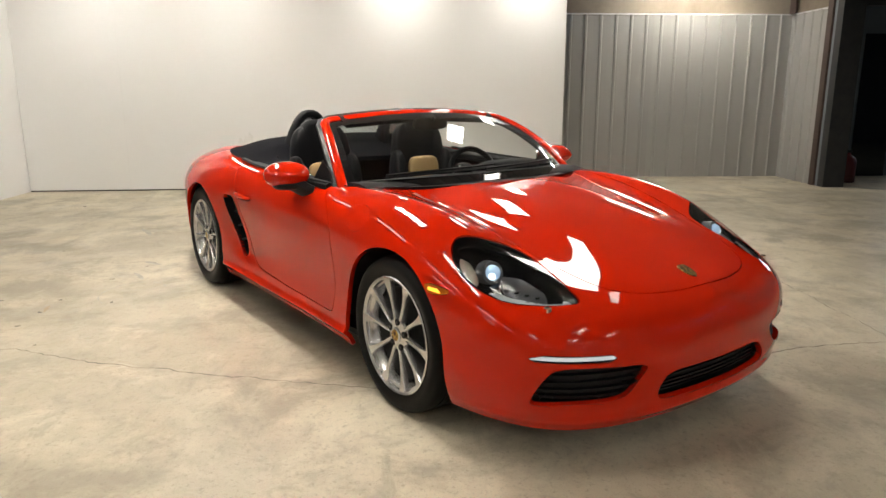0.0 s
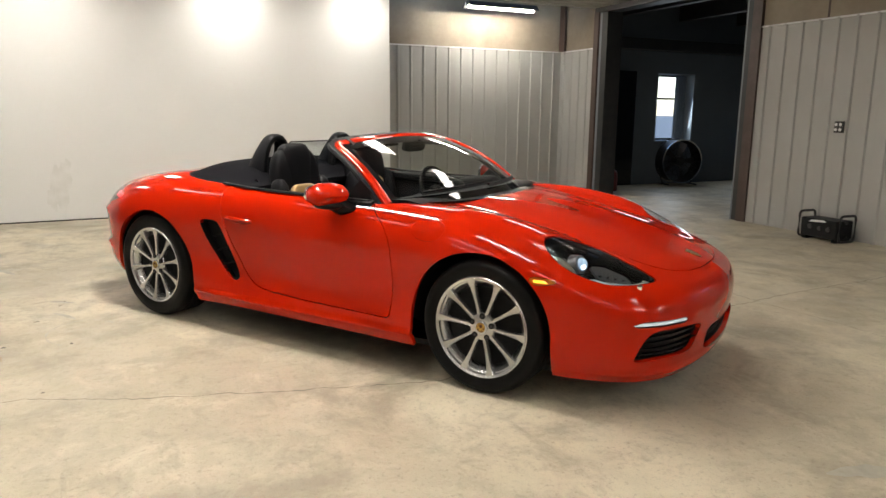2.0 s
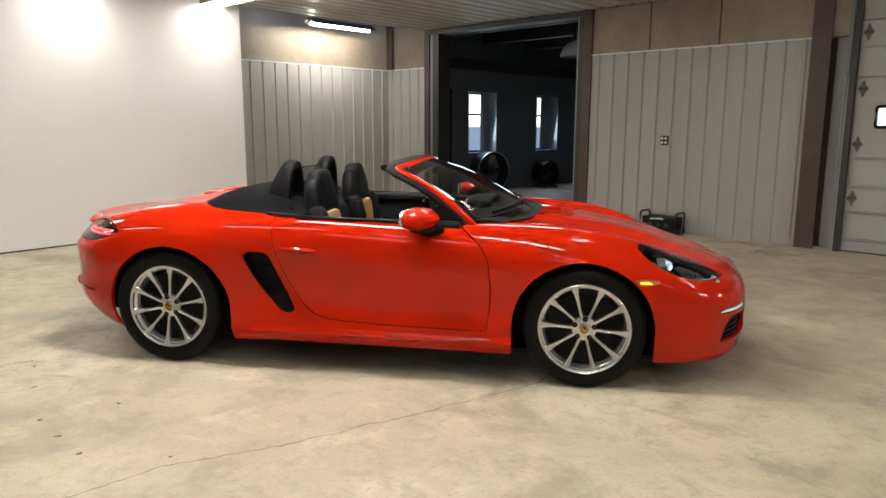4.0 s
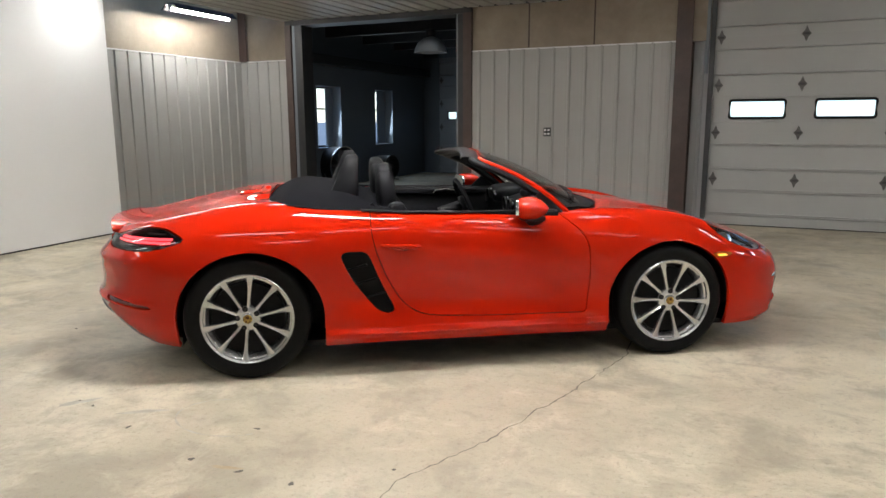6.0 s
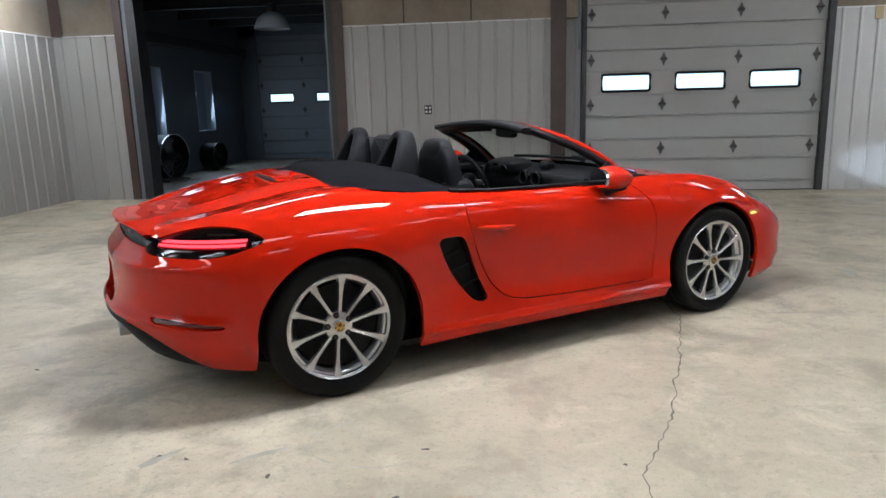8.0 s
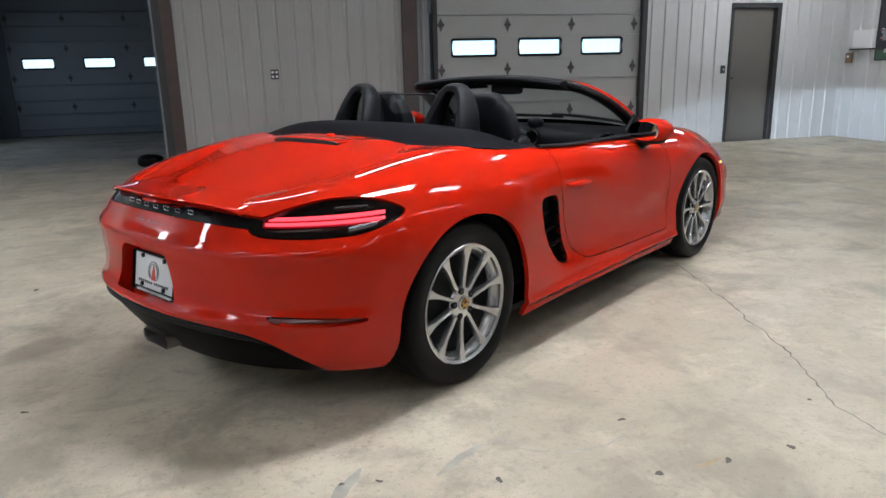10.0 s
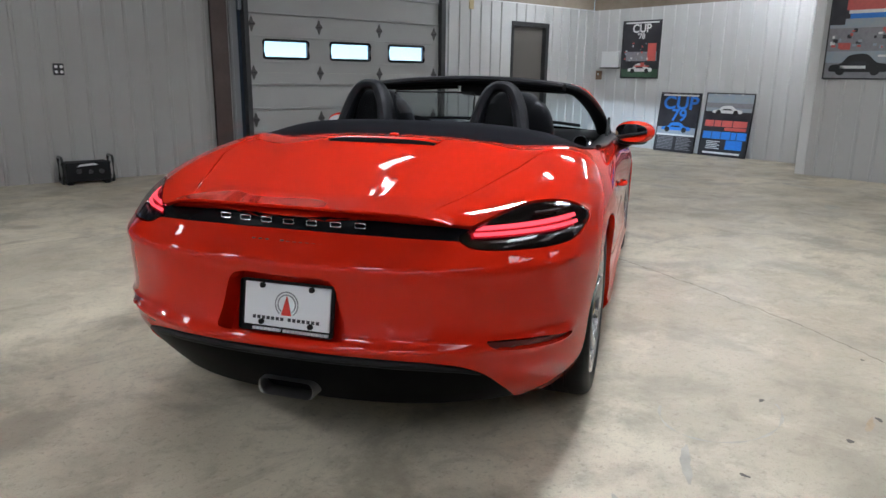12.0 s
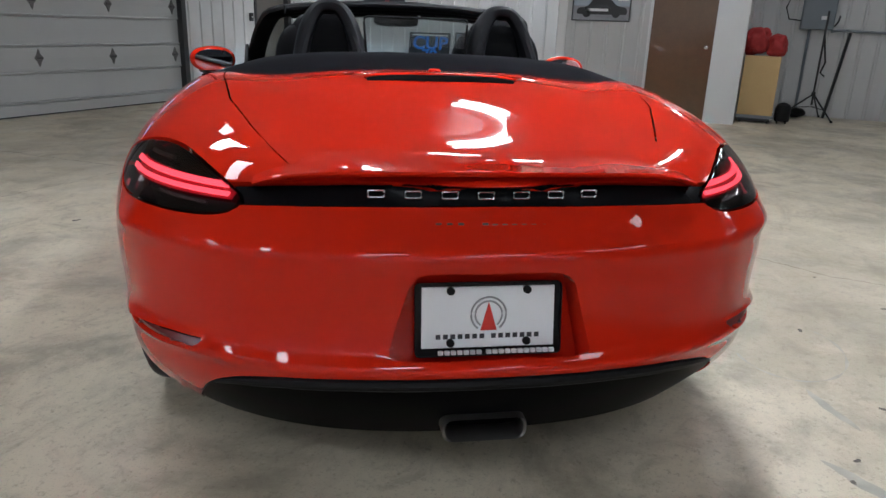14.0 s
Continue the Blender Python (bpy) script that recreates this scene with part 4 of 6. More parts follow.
side_intake = take(corners([(-.05, .4), (-.0127, .358), (.0198, .303), (.0276, .274), (0, .272), (-.12, .282), (-.256, .284), (-.311, .297), (-.353, .349), (-.382, .394), (-.36, .404), (-.211, .413), (-.09, .412)], 0.02), front_arc, lambda V: (V[:, 0] > 0.55))
mid_intake = take(corners([(-.05, .352), (.234, .353), (.29, .342), (.327, .305), (.337, .265), (.3, .252), (.16, .247), (-.05, .247)], 0.015), tail, lambda V: V[:, 0] > 0.7)
reflector = take(corners([(1.875, .461), (1.76, .457), (1.64, .447), (1.56, .437), (1.5, .426), (1.53, .411), (1.62, .412), (1.72, .421), (1.84, .436)], 0.01), rear_arc, lambda V: V[:, 0] < -2.8, 0.002)
DIFFUSER = corners([(.68, .05), (.662, .25), (.615, .345), (.55, .385), (.45, .404), (.3, .414), (.1, .419), (-.1, .419), (-.1, .05)], 0.05)
diffuser = take(DIFFUSER, tail, lambda V: V[:, 0] < -2.9, 0.004)
PLATE_PAN = corners([(-.1, .64), (.15, .64), (.178, .622), (.225, .456), (-.1, .456)], 0.02)
plate_pan = take(PLATE_PAN, tail, lambda V: V[:, 0] < -3.1)

TREE = BVHTree.FromPolygons([Vector(p) for p in FULL[0].tolist()], FULL[1])
TREE_NORMALS = normals(FULL)


def polished(ob):
    """Takes the shading normals of the uncut skin, so that cut edges leave no dents in the gloss."""
    me = ob.data
    found = {}
    for v in me.vertices:
        hit, n, i, d = TREE.find_nearest(v.co)
        if d is not None and d < 0.0015:
            f = FULL[1][i]
            w = [1 / ((Vector(FULL[0][k]) - hit).length + 1e-4) ** 2 for k in f]
            found[v.index] = sum((Vector(TREE_NORMALS[k]) * q for k, q in zip(f, w)), Vector()).normalized()
    old = [Vector(c.vector) for c in me.corner_normals]
    for poly in me.polygons:
        for li in poly.loop_indices:
            n = found.get(me.loops[li].vertex_index)
            if n is not None and abs(n.dot(poly.normal)) > 0.85:
                old[li] = n if n.dot(poly.normal) > 0 else -n
    me.normals_split_custom_set(old)
    return ob


shells = islands(skin)
polished(part("body_shell", edged(shells[0], 0.022), paint_red, car))
for geo in shells[1:]:
    polished(part("body_panel", edged(geo, 0.022), paint_red, car))
polished(part("bonnet", edged(hood_lid, 0.014), paint_red, car))
polished(part("rear_lid", edged(rear_lid, 0.014), paint_red, car))
for geo in sides(doors):
    door = polished(part("door", edged(geo, 0.016), paint_red, car))
    s = -1 if geo[0][:, 1].mean() < 0 else 1
    # pull handle in its shallow cup
    n = 14
    top = [(-1.735 + 0.215 * i / n, s * (0.896 + 0.024 * math.sin(math.pi * i / n) ** 0.6), 0.736 - 0.012 * i / n) for i in range(n + 1)]
    part("handle", tube(top, [0.007 + 0.009 * math.sin(math.pi * i / n) ** 0.7 for i in range(n + 1)], 10), paint_red, door)
    part("handle_cup", tube([(-1.66, s * 0.886, 0.722), (-1.6, s * 0.888, 0.716), (-1.54, s * 0.886, 0.715)], [0.006, 0.016, 0.006], 10), gloss_black, door)
polished(part("fuel_flap", edged(fuel_flap, 0.01), paint_red, car))
for geo in sides(scoops):
    duct = part("side_scoop", edged(shifted(geo, 0.055), -0.057), black_plastic, car, "deep black side air scoop with ribs")
    s = -1 if geo[0][:, 1].mean() < 0 else 1
    for i, (x, z) in enumerate(((-1.885, .6), (-1.83, .52), (-1.775, .44))):
        part("rib", tube([(x - 0.045, s * 0.842, z - 0.012), (x, s * 0.838, z), (x + 0.07, s * 0.842, z + 0.02)], 0.009, 6), rubber, duct)
amber = mat("amber_lens", (0.42, 0.10, 0.006), 0.12, coat=0.6)
amber_lit = mat("amber_glow", (0.8, 0.3, 0.02), 0.2, emit=(1.0, 0.42, 0.04, 0.75))
for geo in sides(marker):
    lens = part("side_marker", edged(geo, 0.01, 0.003), amber, car, "amber side marker lamp")
    V = geo[0]
    f = np.minimum(0.0065 - np.abs(V[:, 2] - 0.609), np.minimum(V[:, 0] - 0.272, 0.352 - V[:, 0]))
    part("lit_bar", edged(clip(geo, f), 0.004, 0.0045), amber_lit, lens, "glowing amber bar")
for geo in sides(reflector):
    part("rear_reflector", edged(shifted(geo, 0.012), 0.01), mat("dark_red_lens", (0.12, 0.007, 0.005), 0.3, coat=0.15), car, "dark red reflector slot")
drl_white = mat("day_lamp", (0.5, 0.53, 0.58), 0.15, emit=(0.8, 0.9, 1.0, 0.13), coat=0.5)
for geo in sides(daylight_bar):
    bar = part("daylight_bar", edged(shifted(geo, 0.012), -0.012), gloss_black, car, "slim white day running lamp")
    V = geo[0]
    part("light_strip", edged(clip(geo, 0.0065 - np.abs(V[:, 2] - 0.4445)), 0.01, -0.004), drl_white, bar)
for geo in sides(side_intake):
    grille = part("side_intake", edged(shifted(geo, 0.07), -0.072), black_plastic, car, "black front air intake with slats")
    for z in (0.295, 0.32, 0.345, 0.37, 0.395):
        V = geo[0]
        w = clip(geo, z + 0.005 - V[:, 2])
        w = clip(w, w[0][:, 2] - (z - 0.005))
        if len(w[1]):
            part("slat", edged(shifted(w, 0.028), 0.02), black_plastic, grille)
grille = part("centre_intake", edged(shifted(mid_intake, 0.06), -0.062), black_plastic, car, "black centre air intake with mesh")
for z in np.arange(0.262, 0.345, 0.02):
    V = mid_intake[0]
    w = clip(mid_intake, z + 0.003 - V[:, 2])
    w = clip(w, w[0][:, 2] - (z - 0.003))
    part("slat", edged(shifted(w, 0.035), 0.012), black_plastic, grille)
valance_black = mat("satin_valance", (0.0025, 0.0025, 0.003), 0.4, spec=0.03, bump=[(500, 0.1, 0.0004)])
part("rear_diffuser", edged(shifted(diffuser, 0.004), 0.02), valance_black, car, "matt black rear valance")
lip = []
for y in np.linspace(-.6, .6, 41):
    z = np.interp(abs(y), (0, .3, .45, .55, .6), (.402, .398, .388, .37, .348))
    hit = TREE.ray_cast(Vector((-5, y, z)), Vector((1, 0, 0)))[0]
    lip.append(hit + Vector((0.006, 0, 0)))
part("valance_lip", tube(lip, [0.006 + 0.010 * (1 - (abs(p.y) / 0.6) ** 6) for p in lip], 10), black_plastic, car, "rolled black top edge of the valance")
part("plate_pan", edged(shifted(plate_pan, 0.075), -0.074), paint_red, car)

# rear lamps: dark housing, red light bars, smoked lens
tail_red = mat("tail_glow", (0.5, 0.01, 0.02), 0.3, emit=(1.0, 0.07, 0.09, 1.5))
tail_dim = mat("tail_red_plastic", (0.25, 0.008, 0.012), 0.2, coat=0.5, emit=(1.0, 0.012, 0.03, 0.16))
smoked = glass("smoked_lens", (0.55, 0.5, 0.5), 0.01, 1.5)
for geo in sides(lamp_rear):
    lamp = part("rear_lamp", edged(shifted(geo, 0.035), -0.03), gloss_black, car, "smoked rear lamp with glowing red bars")
    inner = shifted(geo, 0.018)

    def band(a0, a1, z0, z1, src):
        g = src
        for fn in (lambda q: q[:, 0] - a0, lambda q: a1 - q[:, 0]):
            g = clip(g, fn(rear_arc(g[0])))
        for k in (1, -1):
            q = rear_arc(g[0])
            mid = (z0[0] + (z0[1] - z0[0]) * (q[:, 0] - a0) / (a1 - a0)) if k > 0 else (z1[0] + (z1[1] - z1[0]) * (q[:, 0] - a0) / (a1 - a0))
            g = clip(g, k * (q[:, 1] - mid))
        return g
    for z0, z1 in (((.786, .781), (.796, .789)), ((.768, .766), (.777, .773))):
        part("light_bar", edged(band(1.44, 1.86, z0, z1, inner), 0.006), tail_red, lamp, "glowing red light bar")
    part("red_inlay", edged(shifted(band(1.46, 1.87, (.762, .762), (.8, .792), inner), 0.006), 0.004), tail_dim, lamp)
    part("dark_fin", edged(shifted(band(1.5, 1.62, (.812, .812), (.817, .817), inner), 0.0), 0.008), dark_metal, lamp)
    part("chrome_fin", edged(shifted(band(1.66, 1.82, (.748, .745), (.755, .75), inner), 0.0), 0.008), alloy, lamp)
    part("lens", edged(geo, 0.006, -0.001), smoked, lamp, "smoked clear lens")
strip = part("tail_strip", edged(shifted(lamp_strip, 0.008), 0.01), mat("satin_strip", (0.004, 0.004, 0.005), 0.25, spec=0.06), car, "black panel between the rear lamps")
silver = mat("badge_silver", (0.62, 0.62, 0.64), 0.25, 0.9)
for i in range(7):
    y = 0.243 - 0.078 * i
    x = -3.294 + 0.29 * y * y
    loop = corners([(y - 0.017, 0.7815), (y + 0.017, 0.7815), (y + 0.017, 0.7965), (y - 0.017, 0.7965)], 0.004, 4)
    part("badge_bar", tube([(x, py, pz) for py, pz in loop], 0.002, 6, closed=True), silver, strip)
script_grey = mat("script_grey", (0.1, 0.075, 0.07), 0.35, 0.7)
for k, y in enumerate([0.115 - 0.024 * i for i in range(3)] + [0.015 - 0.021 * i for i in range(7)]):
    x = -3.327 + 0.15 * y * y
    tall = 0.0065 if k in (0, 1, 2, 3) else 0.0042
    part("script_bar", box(x - 0.002, x + 0.006, y - 0.007, y + 0.007, 0.731 - tall, 0.731 + tall, 0.0015), script_grey, car)

# head lamps
led_blue = mat("projector_glow", (0.9, 0.95, 1.0), 0.1, emit=(0.75, 0.9, 1.0, 0.9))
lens_blue = mat("projector_blue", (0.35, 0.5, 0.68), 0.08, emit=(0.45, 0.68, 1.0, 0.16), coat=0.6)
blade_grey = mat("translucent_blade", (0.34, 0.36, 0.38), 0.3, coat=0.4)
lamp_grey = mat("lamp_bezel_grey", (0.075, 0.08, 0.09), 0.3, 0.5)
clear_lens = glass("clear_lens", (0.96, 0.97, 0.97), 0.0, 1.42)
for geo in sides(lamp_front):
    s = -1 if geo[0][:, 1].mean() < 0 else 1
    lamp = part("head_lamp", edged(shifted(geo, 0.075), -0.07), gloss_black, car, "clear-lens head lamp with black housing")
    ball = Vector((0.43, s * 0.695, 0.672))
    aim = Vector((0.86, s * 0.16, 0.30)).normalized()
    part("projector_ring", cyl(ball - aim * 0.035, ball + aim * 0.008, 0.052, 0.043, 32), lamp_grey, lamp, "satin grey projector ring")
    bm = bmesh.new()
    bmesh.ops.create_uvsphere(bm, u_segments=24, v_segments=14, radius=0.031, matrix=Matrix.Translation(ball + aim * 0.004))
    part("projector_lens", bm, lens_blue, lamp, "lit bluish-white projector lens")
    bm = bmesh.new()
    bmesh.ops.create_uvsphere(bm, u_segments=20, v_segments=12, radius=0.021, matrix=Matrix.Translation(ball + aim * 0.013 + Vector((0, s * 0.006, -0.006))))
    part("lit_core", bm, led_blue, lamp, "bright bluish-white core")
    q = shifted(geo, 0.03)
    f = outline(plan(q[0]), HEADLIGHT)
    rim = clip(q, 0.022 + f)
    part("lamp_bezel", edged(clip(rim, 0.012 - np.abs(outline(plan(rim[0]), HEADLIGHT) + 0.011)), 0.012), gloss_black, lamp)
    g = shifted(geo, 0.04)
    low = corners([(.52, .778), (.6, .735), (.67, .665), (.715, .592), (.68, .6), (.62, .665), (.56, .715), (.5, .745)], 0.01)
    part("silver_blade", edged(clip(g, -outline(plan(g[0]), low)), 0.01), blade_grey, lamp)
    f = outline(plan(q[0]), HEADLIGHT)
    p2 = plan(q[0])
    outer = (p2[:, 1] - 0.74) + 0.62 * (p2[:, 0] - 0.42)
    band = clip(q, np.minimum(np.minimum(f + 0.036, -0.016 - f), np.minimum(outer, p2[:, 0] - 0.5)))
    if len(band[1]):
        part("lower_blade", edged(shifted(band, -0.006), 0.008), blade_grey, lamp, "pale grey light blade")
    shard = corners([(.305, .755), (.37, .79), (.45, .775), (.43, .755), (.36, .74)], 0.008)
    part("reflector_shard", edged(clip(g, -outline(plan(g[0]), shard)), 0.008), chrome, lamp, "chrome reflector")
    facet = corners([(.475, .69), (.53, .725), (.6, .69), (.66, .625), (.62, .6), (.52, .63)], 0.008)
    part("grey_facet", edged(clip(g, -outline(plan(g[0]), facet)), 0.012), lamp_grey, lamp, "satin grey reflector facet")
    for k in range(4):
        c = Vector((0.535 + 0.028 * k, s * (0.715 - 0.026 * k), 0.633 - 0.008 * k))
        part("led_cell", box(c.x - 0.005, c.x + 0.005, c.y - 0.008, c.y + 0.008, c.z - 0.003, c.z + 0.004, 0.001), gloss_black, lamp)
    part("lens", edged(geo, 0.01, -0.001), clear_lens, lamp, "clear lamp lens")
    part("washer_nozzle", box(0.695, 0.718, s * 0.672 - 0.012, s * 0.672 + 0.012, 0.585, 0.606, 0.004), chrome, car)

# badge on the bonnet
gold = mat("gold_enamel", (0.42, 0.27, 0.06), 0.3, 0.7, noise=[(110, 0.95, (0.05, 0.012, 0.008), 8)])
shield = rounded([(.745, 0), (.75, .022), (.785, .026), (.815, .014), (.824, 0), (.815, -.014), (.785, -.026), (.75, -.022)], 4)
g = clip(hood_lid, -outline(hood_lid[0][:, :2], shield))
part("crest_badge", edged(g, 0.004, 0.004), gold, car, "small gold and black shield badge")

# ---- the cabin ----
def sweep(points, up, w, h, n=12, e=2.6):
    """A bar of rounded-rectangle section (w across, h along up) through points."""
    pts = [Vector(p) for p in points]
    V, F = [], []
    for i, p in enumerate(pts):
        d = (pts[min(i + 1, len(pts) - 1)] - pts[max(i - 1, 0)]).normalized()
        u = Vector(up[i]) if isinstance(up, list) else Vector(up)
        sx = d.cross(u).normalized()
        u = sx.cross(d)
        ww = w[i] if isinstance(w, list) else w
        hh = h[i] if isinstance(h, list) else h
        for k in range(n):
            t = 2 * math.pi * k / n
            c, s = math.cos(t), math.sin(t)
            V.append(p + sx * ww * math.copysign(abs(c) ** (2 / e), c) + u * hh * math.copysign(abs(s) ** (2 / e), s))
    for i in range(len(pts) - 1):
        for k in range(n):
            q = (k + 1) % n
            F.append((i * n + k, i * n + q, (i + 1) * n + q, (i + 1) * n + k))
    F += [tuple(range(n))[::-1], tuple(range((len(pts) - 1) * n, len(pts) * n))]
    return [tuple(v) for v in V], F


def blob(size, e1=0.5, e2=0.5, m=None, nu=28, nv=16, bend=None):
    """A superellipsoid cushion."""
    V, F = [], []
    p = lambda v, e: math.copysign(abs(v) ** e, v)
    for i in range(nv + 1):
        a = math.pi * (i / nv - 0.5)
        for j in range(nu):
            b = 2 * math.pi * j / nu
            v = Vector((size[0] * p(math.cos(a), e1) * p(math.cos(b), e2), size[1] * p(math.cos(a), e1) * p(math.sin(b), e2), size[2] * p(math.sin(a), e1)))
            if bend:
                v = bend(v)
            V.append(m @ v if m else v)
    for i in range(nv):
        for j in range(nu):
            q = (j + 1) % nu
            F.append((i * nu + j, i * nu + q, (i + 1) * nu + q, (i + 1) * nu + j))
    b = bmesh.new()
    vs = [b.verts.new(v) for v in V]
    for f in F:
        b.faces.new([vs[i] for i in f])
    bmesh.ops.remove_doubles(b, verts=b.verts[:], dist=1e-5)
    return b


def screen_point(s, w):
    """The windscreen: s across (-1 to 1), w from its foot (0) to the top (1)."""
    foot = np.array([-.36 - .25 * abs(s) ** 2.2, .735 * s, .893 - .022 * s * s])
    top = np.array([-1.03 - .075 * s * s, .585 * s, 1.212 - .04 * s * s])
    p = foot + (top - foot) * w
    k = 4 * w * (1 - w)
    return p + np.array([.022, 0, .03]) * k + np.array([0, .015 * s, 0]) * k


ns, nw = 48, 20
V = np.array([screen_point(-1 + 2 * i / ns, j / nw) for i in range(ns + 1) for j in range(nw + 1)])
UV = np.array([(-1 + 2 * i / ns, j / nw) for i in range(ns + 1) for j in range(nw + 1)])
F = [(i * (nw + 1) + j, (i + 1) * (nw + 1) + j, (i + 1) * (nw + 1) + j + 1, i * (nw + 1) + j + 1) for i in range(ns) for j in range(nw)]
border = np.minimum(np.minimum(.955 - np.abs(UV[:, 0]), (0.86 - UV[:, 1]) * 0.9), UV[:, 1] - 0.07)
windscreen = part("windscreen", clip((V, F), border), wind_glass, car, "raked clear windscreen")
part("black_border", clip((V, F), -border), gloss_black, windscreen, "black glass border")
edge = [screen_point(1, w) for w in np.linspace(-0.03, 1, 12)] + [screen_point(s, 1.0) for s in np.linspace(0.94, -0.94, 25)] + [screen_point(-1, w) for w in np.linspace(1, -0.03, 12)]
edge = [np.mean([edge[max(i - 1, 0)], edge[i], edge[min(i + 1, len(edge) - 1)]], axis=0) for i in range(len(edge))]
n_up = [(0.42, 0.25 * p[1], 0.87) for p in edge]
part("screen_frame", sweep([p + np.array([-.012, .02 * np.sign(p[1]) * min(1, abs(p[1]) * 3), .0]) for p in edge], n_up, [0.025] * len(edge), [0.017 - 0.006 * max(0, min(1, (0.6 - abs(p[1])) * 8)) for p in edge], 14), paint_red, car)
part("screen_trim", sweep([p + np.array([-.045, .008 * np.sign(p[1]) * min(1, abs(p[1]) * 3), -.009]) for p in edge], n_up, [0.046] * len(edge), [0.022] * len(edge), 12), black_plastic, car, "black inner windscreen trim")
part("header_panel", sweep([screen_point(s, 1.0) + np.array([-.082, 0, -.002]) for s in np.linspace(-0.93, 0.93, 21)], (0.1, 0, 1), 0.055, 0.021, 12), black_plastic, car, "black windscreen header")
for s in (-1, 1):
    part("sun_visor", sweep([(-1.06 - 0.0 * k, s * (0.12 + 0.4 * k), 1.187 - 0.02 * k) for k in np.linspace(0, 1, 8)], (0.55, 0, 0.8), 0.055, 0.009, 12), leather, car)
part("mirror_stem", tube([(-.93, 0, 1.185), (-.965, 0, 1.165)], 0.009, 8), black_plastic, car)
part("inside_mirror", blob((0.022, 0.115, 0.036), 0.5, 0.5, pose(-.98, 0, 1.15, 0, 12, 0)), black_plastic, car)
# black cowl below the glass, wipers
cowl = [(-.285 - .02 * abs(s) - .26 * abs(s) ** 2.6, .77 * s, .888 - .02 * s * s) for s in np.linspace(-1, 1, 31)]
V = [p for x, y, z in cowl for p in ((x + 0.01, y, z - 0.006), (x - 0.05, y * 0.985, z + 0.004), (x - 0.14, y * 0.96, z - 0.012))]
F = [(3 * i + k, 3 * i + k + 1, 3 * i + k + 4, 3 * i + k + 3) for i in range(30) for k in (0, 1)]
part("cowl_panel", (V, F), rubber, car, "black cowl below the windscreen")
for y0, y1 in ((-.56, .02), (-.05, .55)):
    pts = []
    for k in np.linspace(0, 1, 14):
        y = y0 + (y1 - y0) * k
        p = screen_point(y / 0.72, 0.09 + 0.04 * k)
        pts.append(p + np.array([.006, 0, .012]))
    arm = part("wiper", sweep(pts, (0.5, 0, 0.86), 0.006, 0.008, 6), black_plastic, car, "black wiper")
    part("wiper_blade", sweep([p - np.array([-.004, 0, .007]) for p in pts], (0.5, 0, 0.86), 0.013, 0.003, 6), rubber, arm)

# tub: floor, inner sides
loop = COCKPIT[::3]
c = np.array([-1.25, 0])
V, F = [], []
rings = ((1.0, .895), (.985, .86), (.955, .8), (.94, .5), (.9, .33))
for k, (sc, z) in enumerate(rings):
    for x, y in loop:
        zz = z + (0.07 * min(1, max(0, (-x - 1.7) / 0.6)) if k < 2 else 0)
        V.append((c[0] + (x - c[0]) * sc, y * sc, zz - 0.004))
m = len(loop)
for k in range(len(rings) - 1):
    for i in range(m):
        F.append((k * m + i, (k + 1) * m + i, (k + 1) * m + (i + 1) % m, k * m + (i + 1) % m))
F.append(tuple(range((len(rings) - 1) * m, len(rings) * m)))
part("cabin_tub", (V, F), leather, car, "black leather-lined cabin")
# belt strips and door cards
for s in (-1, 1):
    pts = [(x, s * y, z) for x, y, z in ((-.72, .785, .893), (-.95, .797, .896), (-1.3, .806, .9), (-1.6, .806, .907), (-1.84, .796, .922))]
    part("belt_strip", sweep(pts, (0, 0, 1), 0.014, 0.008, 8), black_plastic, car)
    part("door_card", sweep([(x, s * 0.762, 0.868 + 0.012 * max(0, (-x - 1.2) / 0.6)) for x in np.linspace(-.7, -1.8, 12)], (0, 0, 1), 0.052, 0.03, 12), leather, car)
    part("arm_rest", sweep([(x, s * 0.70, 0.66) for x in np.linspace(-.95, -1.6, 9)], (0, 0, 1), 0.055, 0.03, 12), leather, car)
    part("door_pull", tube([(-1.02, s * 0.705, 0.835), (-1.05, s * 0.695, 0.872), (-1.12, s * 0.69, 0.882), (-1.2, s * 0.695, 0.876), (-1.23, s * 0.705, 0.84)], 0.008, 8), chrome, car)
    # quarter panel triangle
    part("mirror_sail", prism([(-.66, .885), (-.92, .89), (-.8, 1.0)], s * 0.755, s * 0.77, "xz"), black_plastic, car)
# dashboard
dash = [(-.42, .80), (-.42, .885), (-.52, .905), (-.66, .9), (-.76, .87), (-.79, .82), (-.77, .7), (-.74, .55), (-.42, .55)]
part("dashboard", prism(corners(dash, .04), -.72, .72, "xz"), leather, car, "black leather dashboard")
part("instrument_hood", blob((0.12, 0.2, 0.06), 0.6, 0.7, pose(-.72, .37, .885, 0, -6, 0)), leather, car)
for y in (.27, .37, .47):
    part("dial", cyl((-.835, y, .875), (-.8, y, .88), 0.045 if y == .37 else 0.036, None, 24), gloss_black, car)
for y in (-.07, .07, -.6, .62):
    g = cyl((-.8, y, .84), (-.775, y, .845), 0.042, None, 24)
    vent = part("air_vent", g, gloss_black, car, "round air vent with silver ring")
    part("vent_ring", lathe([(0.04, 0), (0.046, 0.004), (0.046, -0.01), (0.04, -0.008)], 28, "x"), dark_metal, vent).matrix_local = pose(-.803, y, .84)
part("clock_pod", blob((0.05, 0.05, 0.035), 0.8, 0.8, pose(-.66, 0, .915)), leather, car)
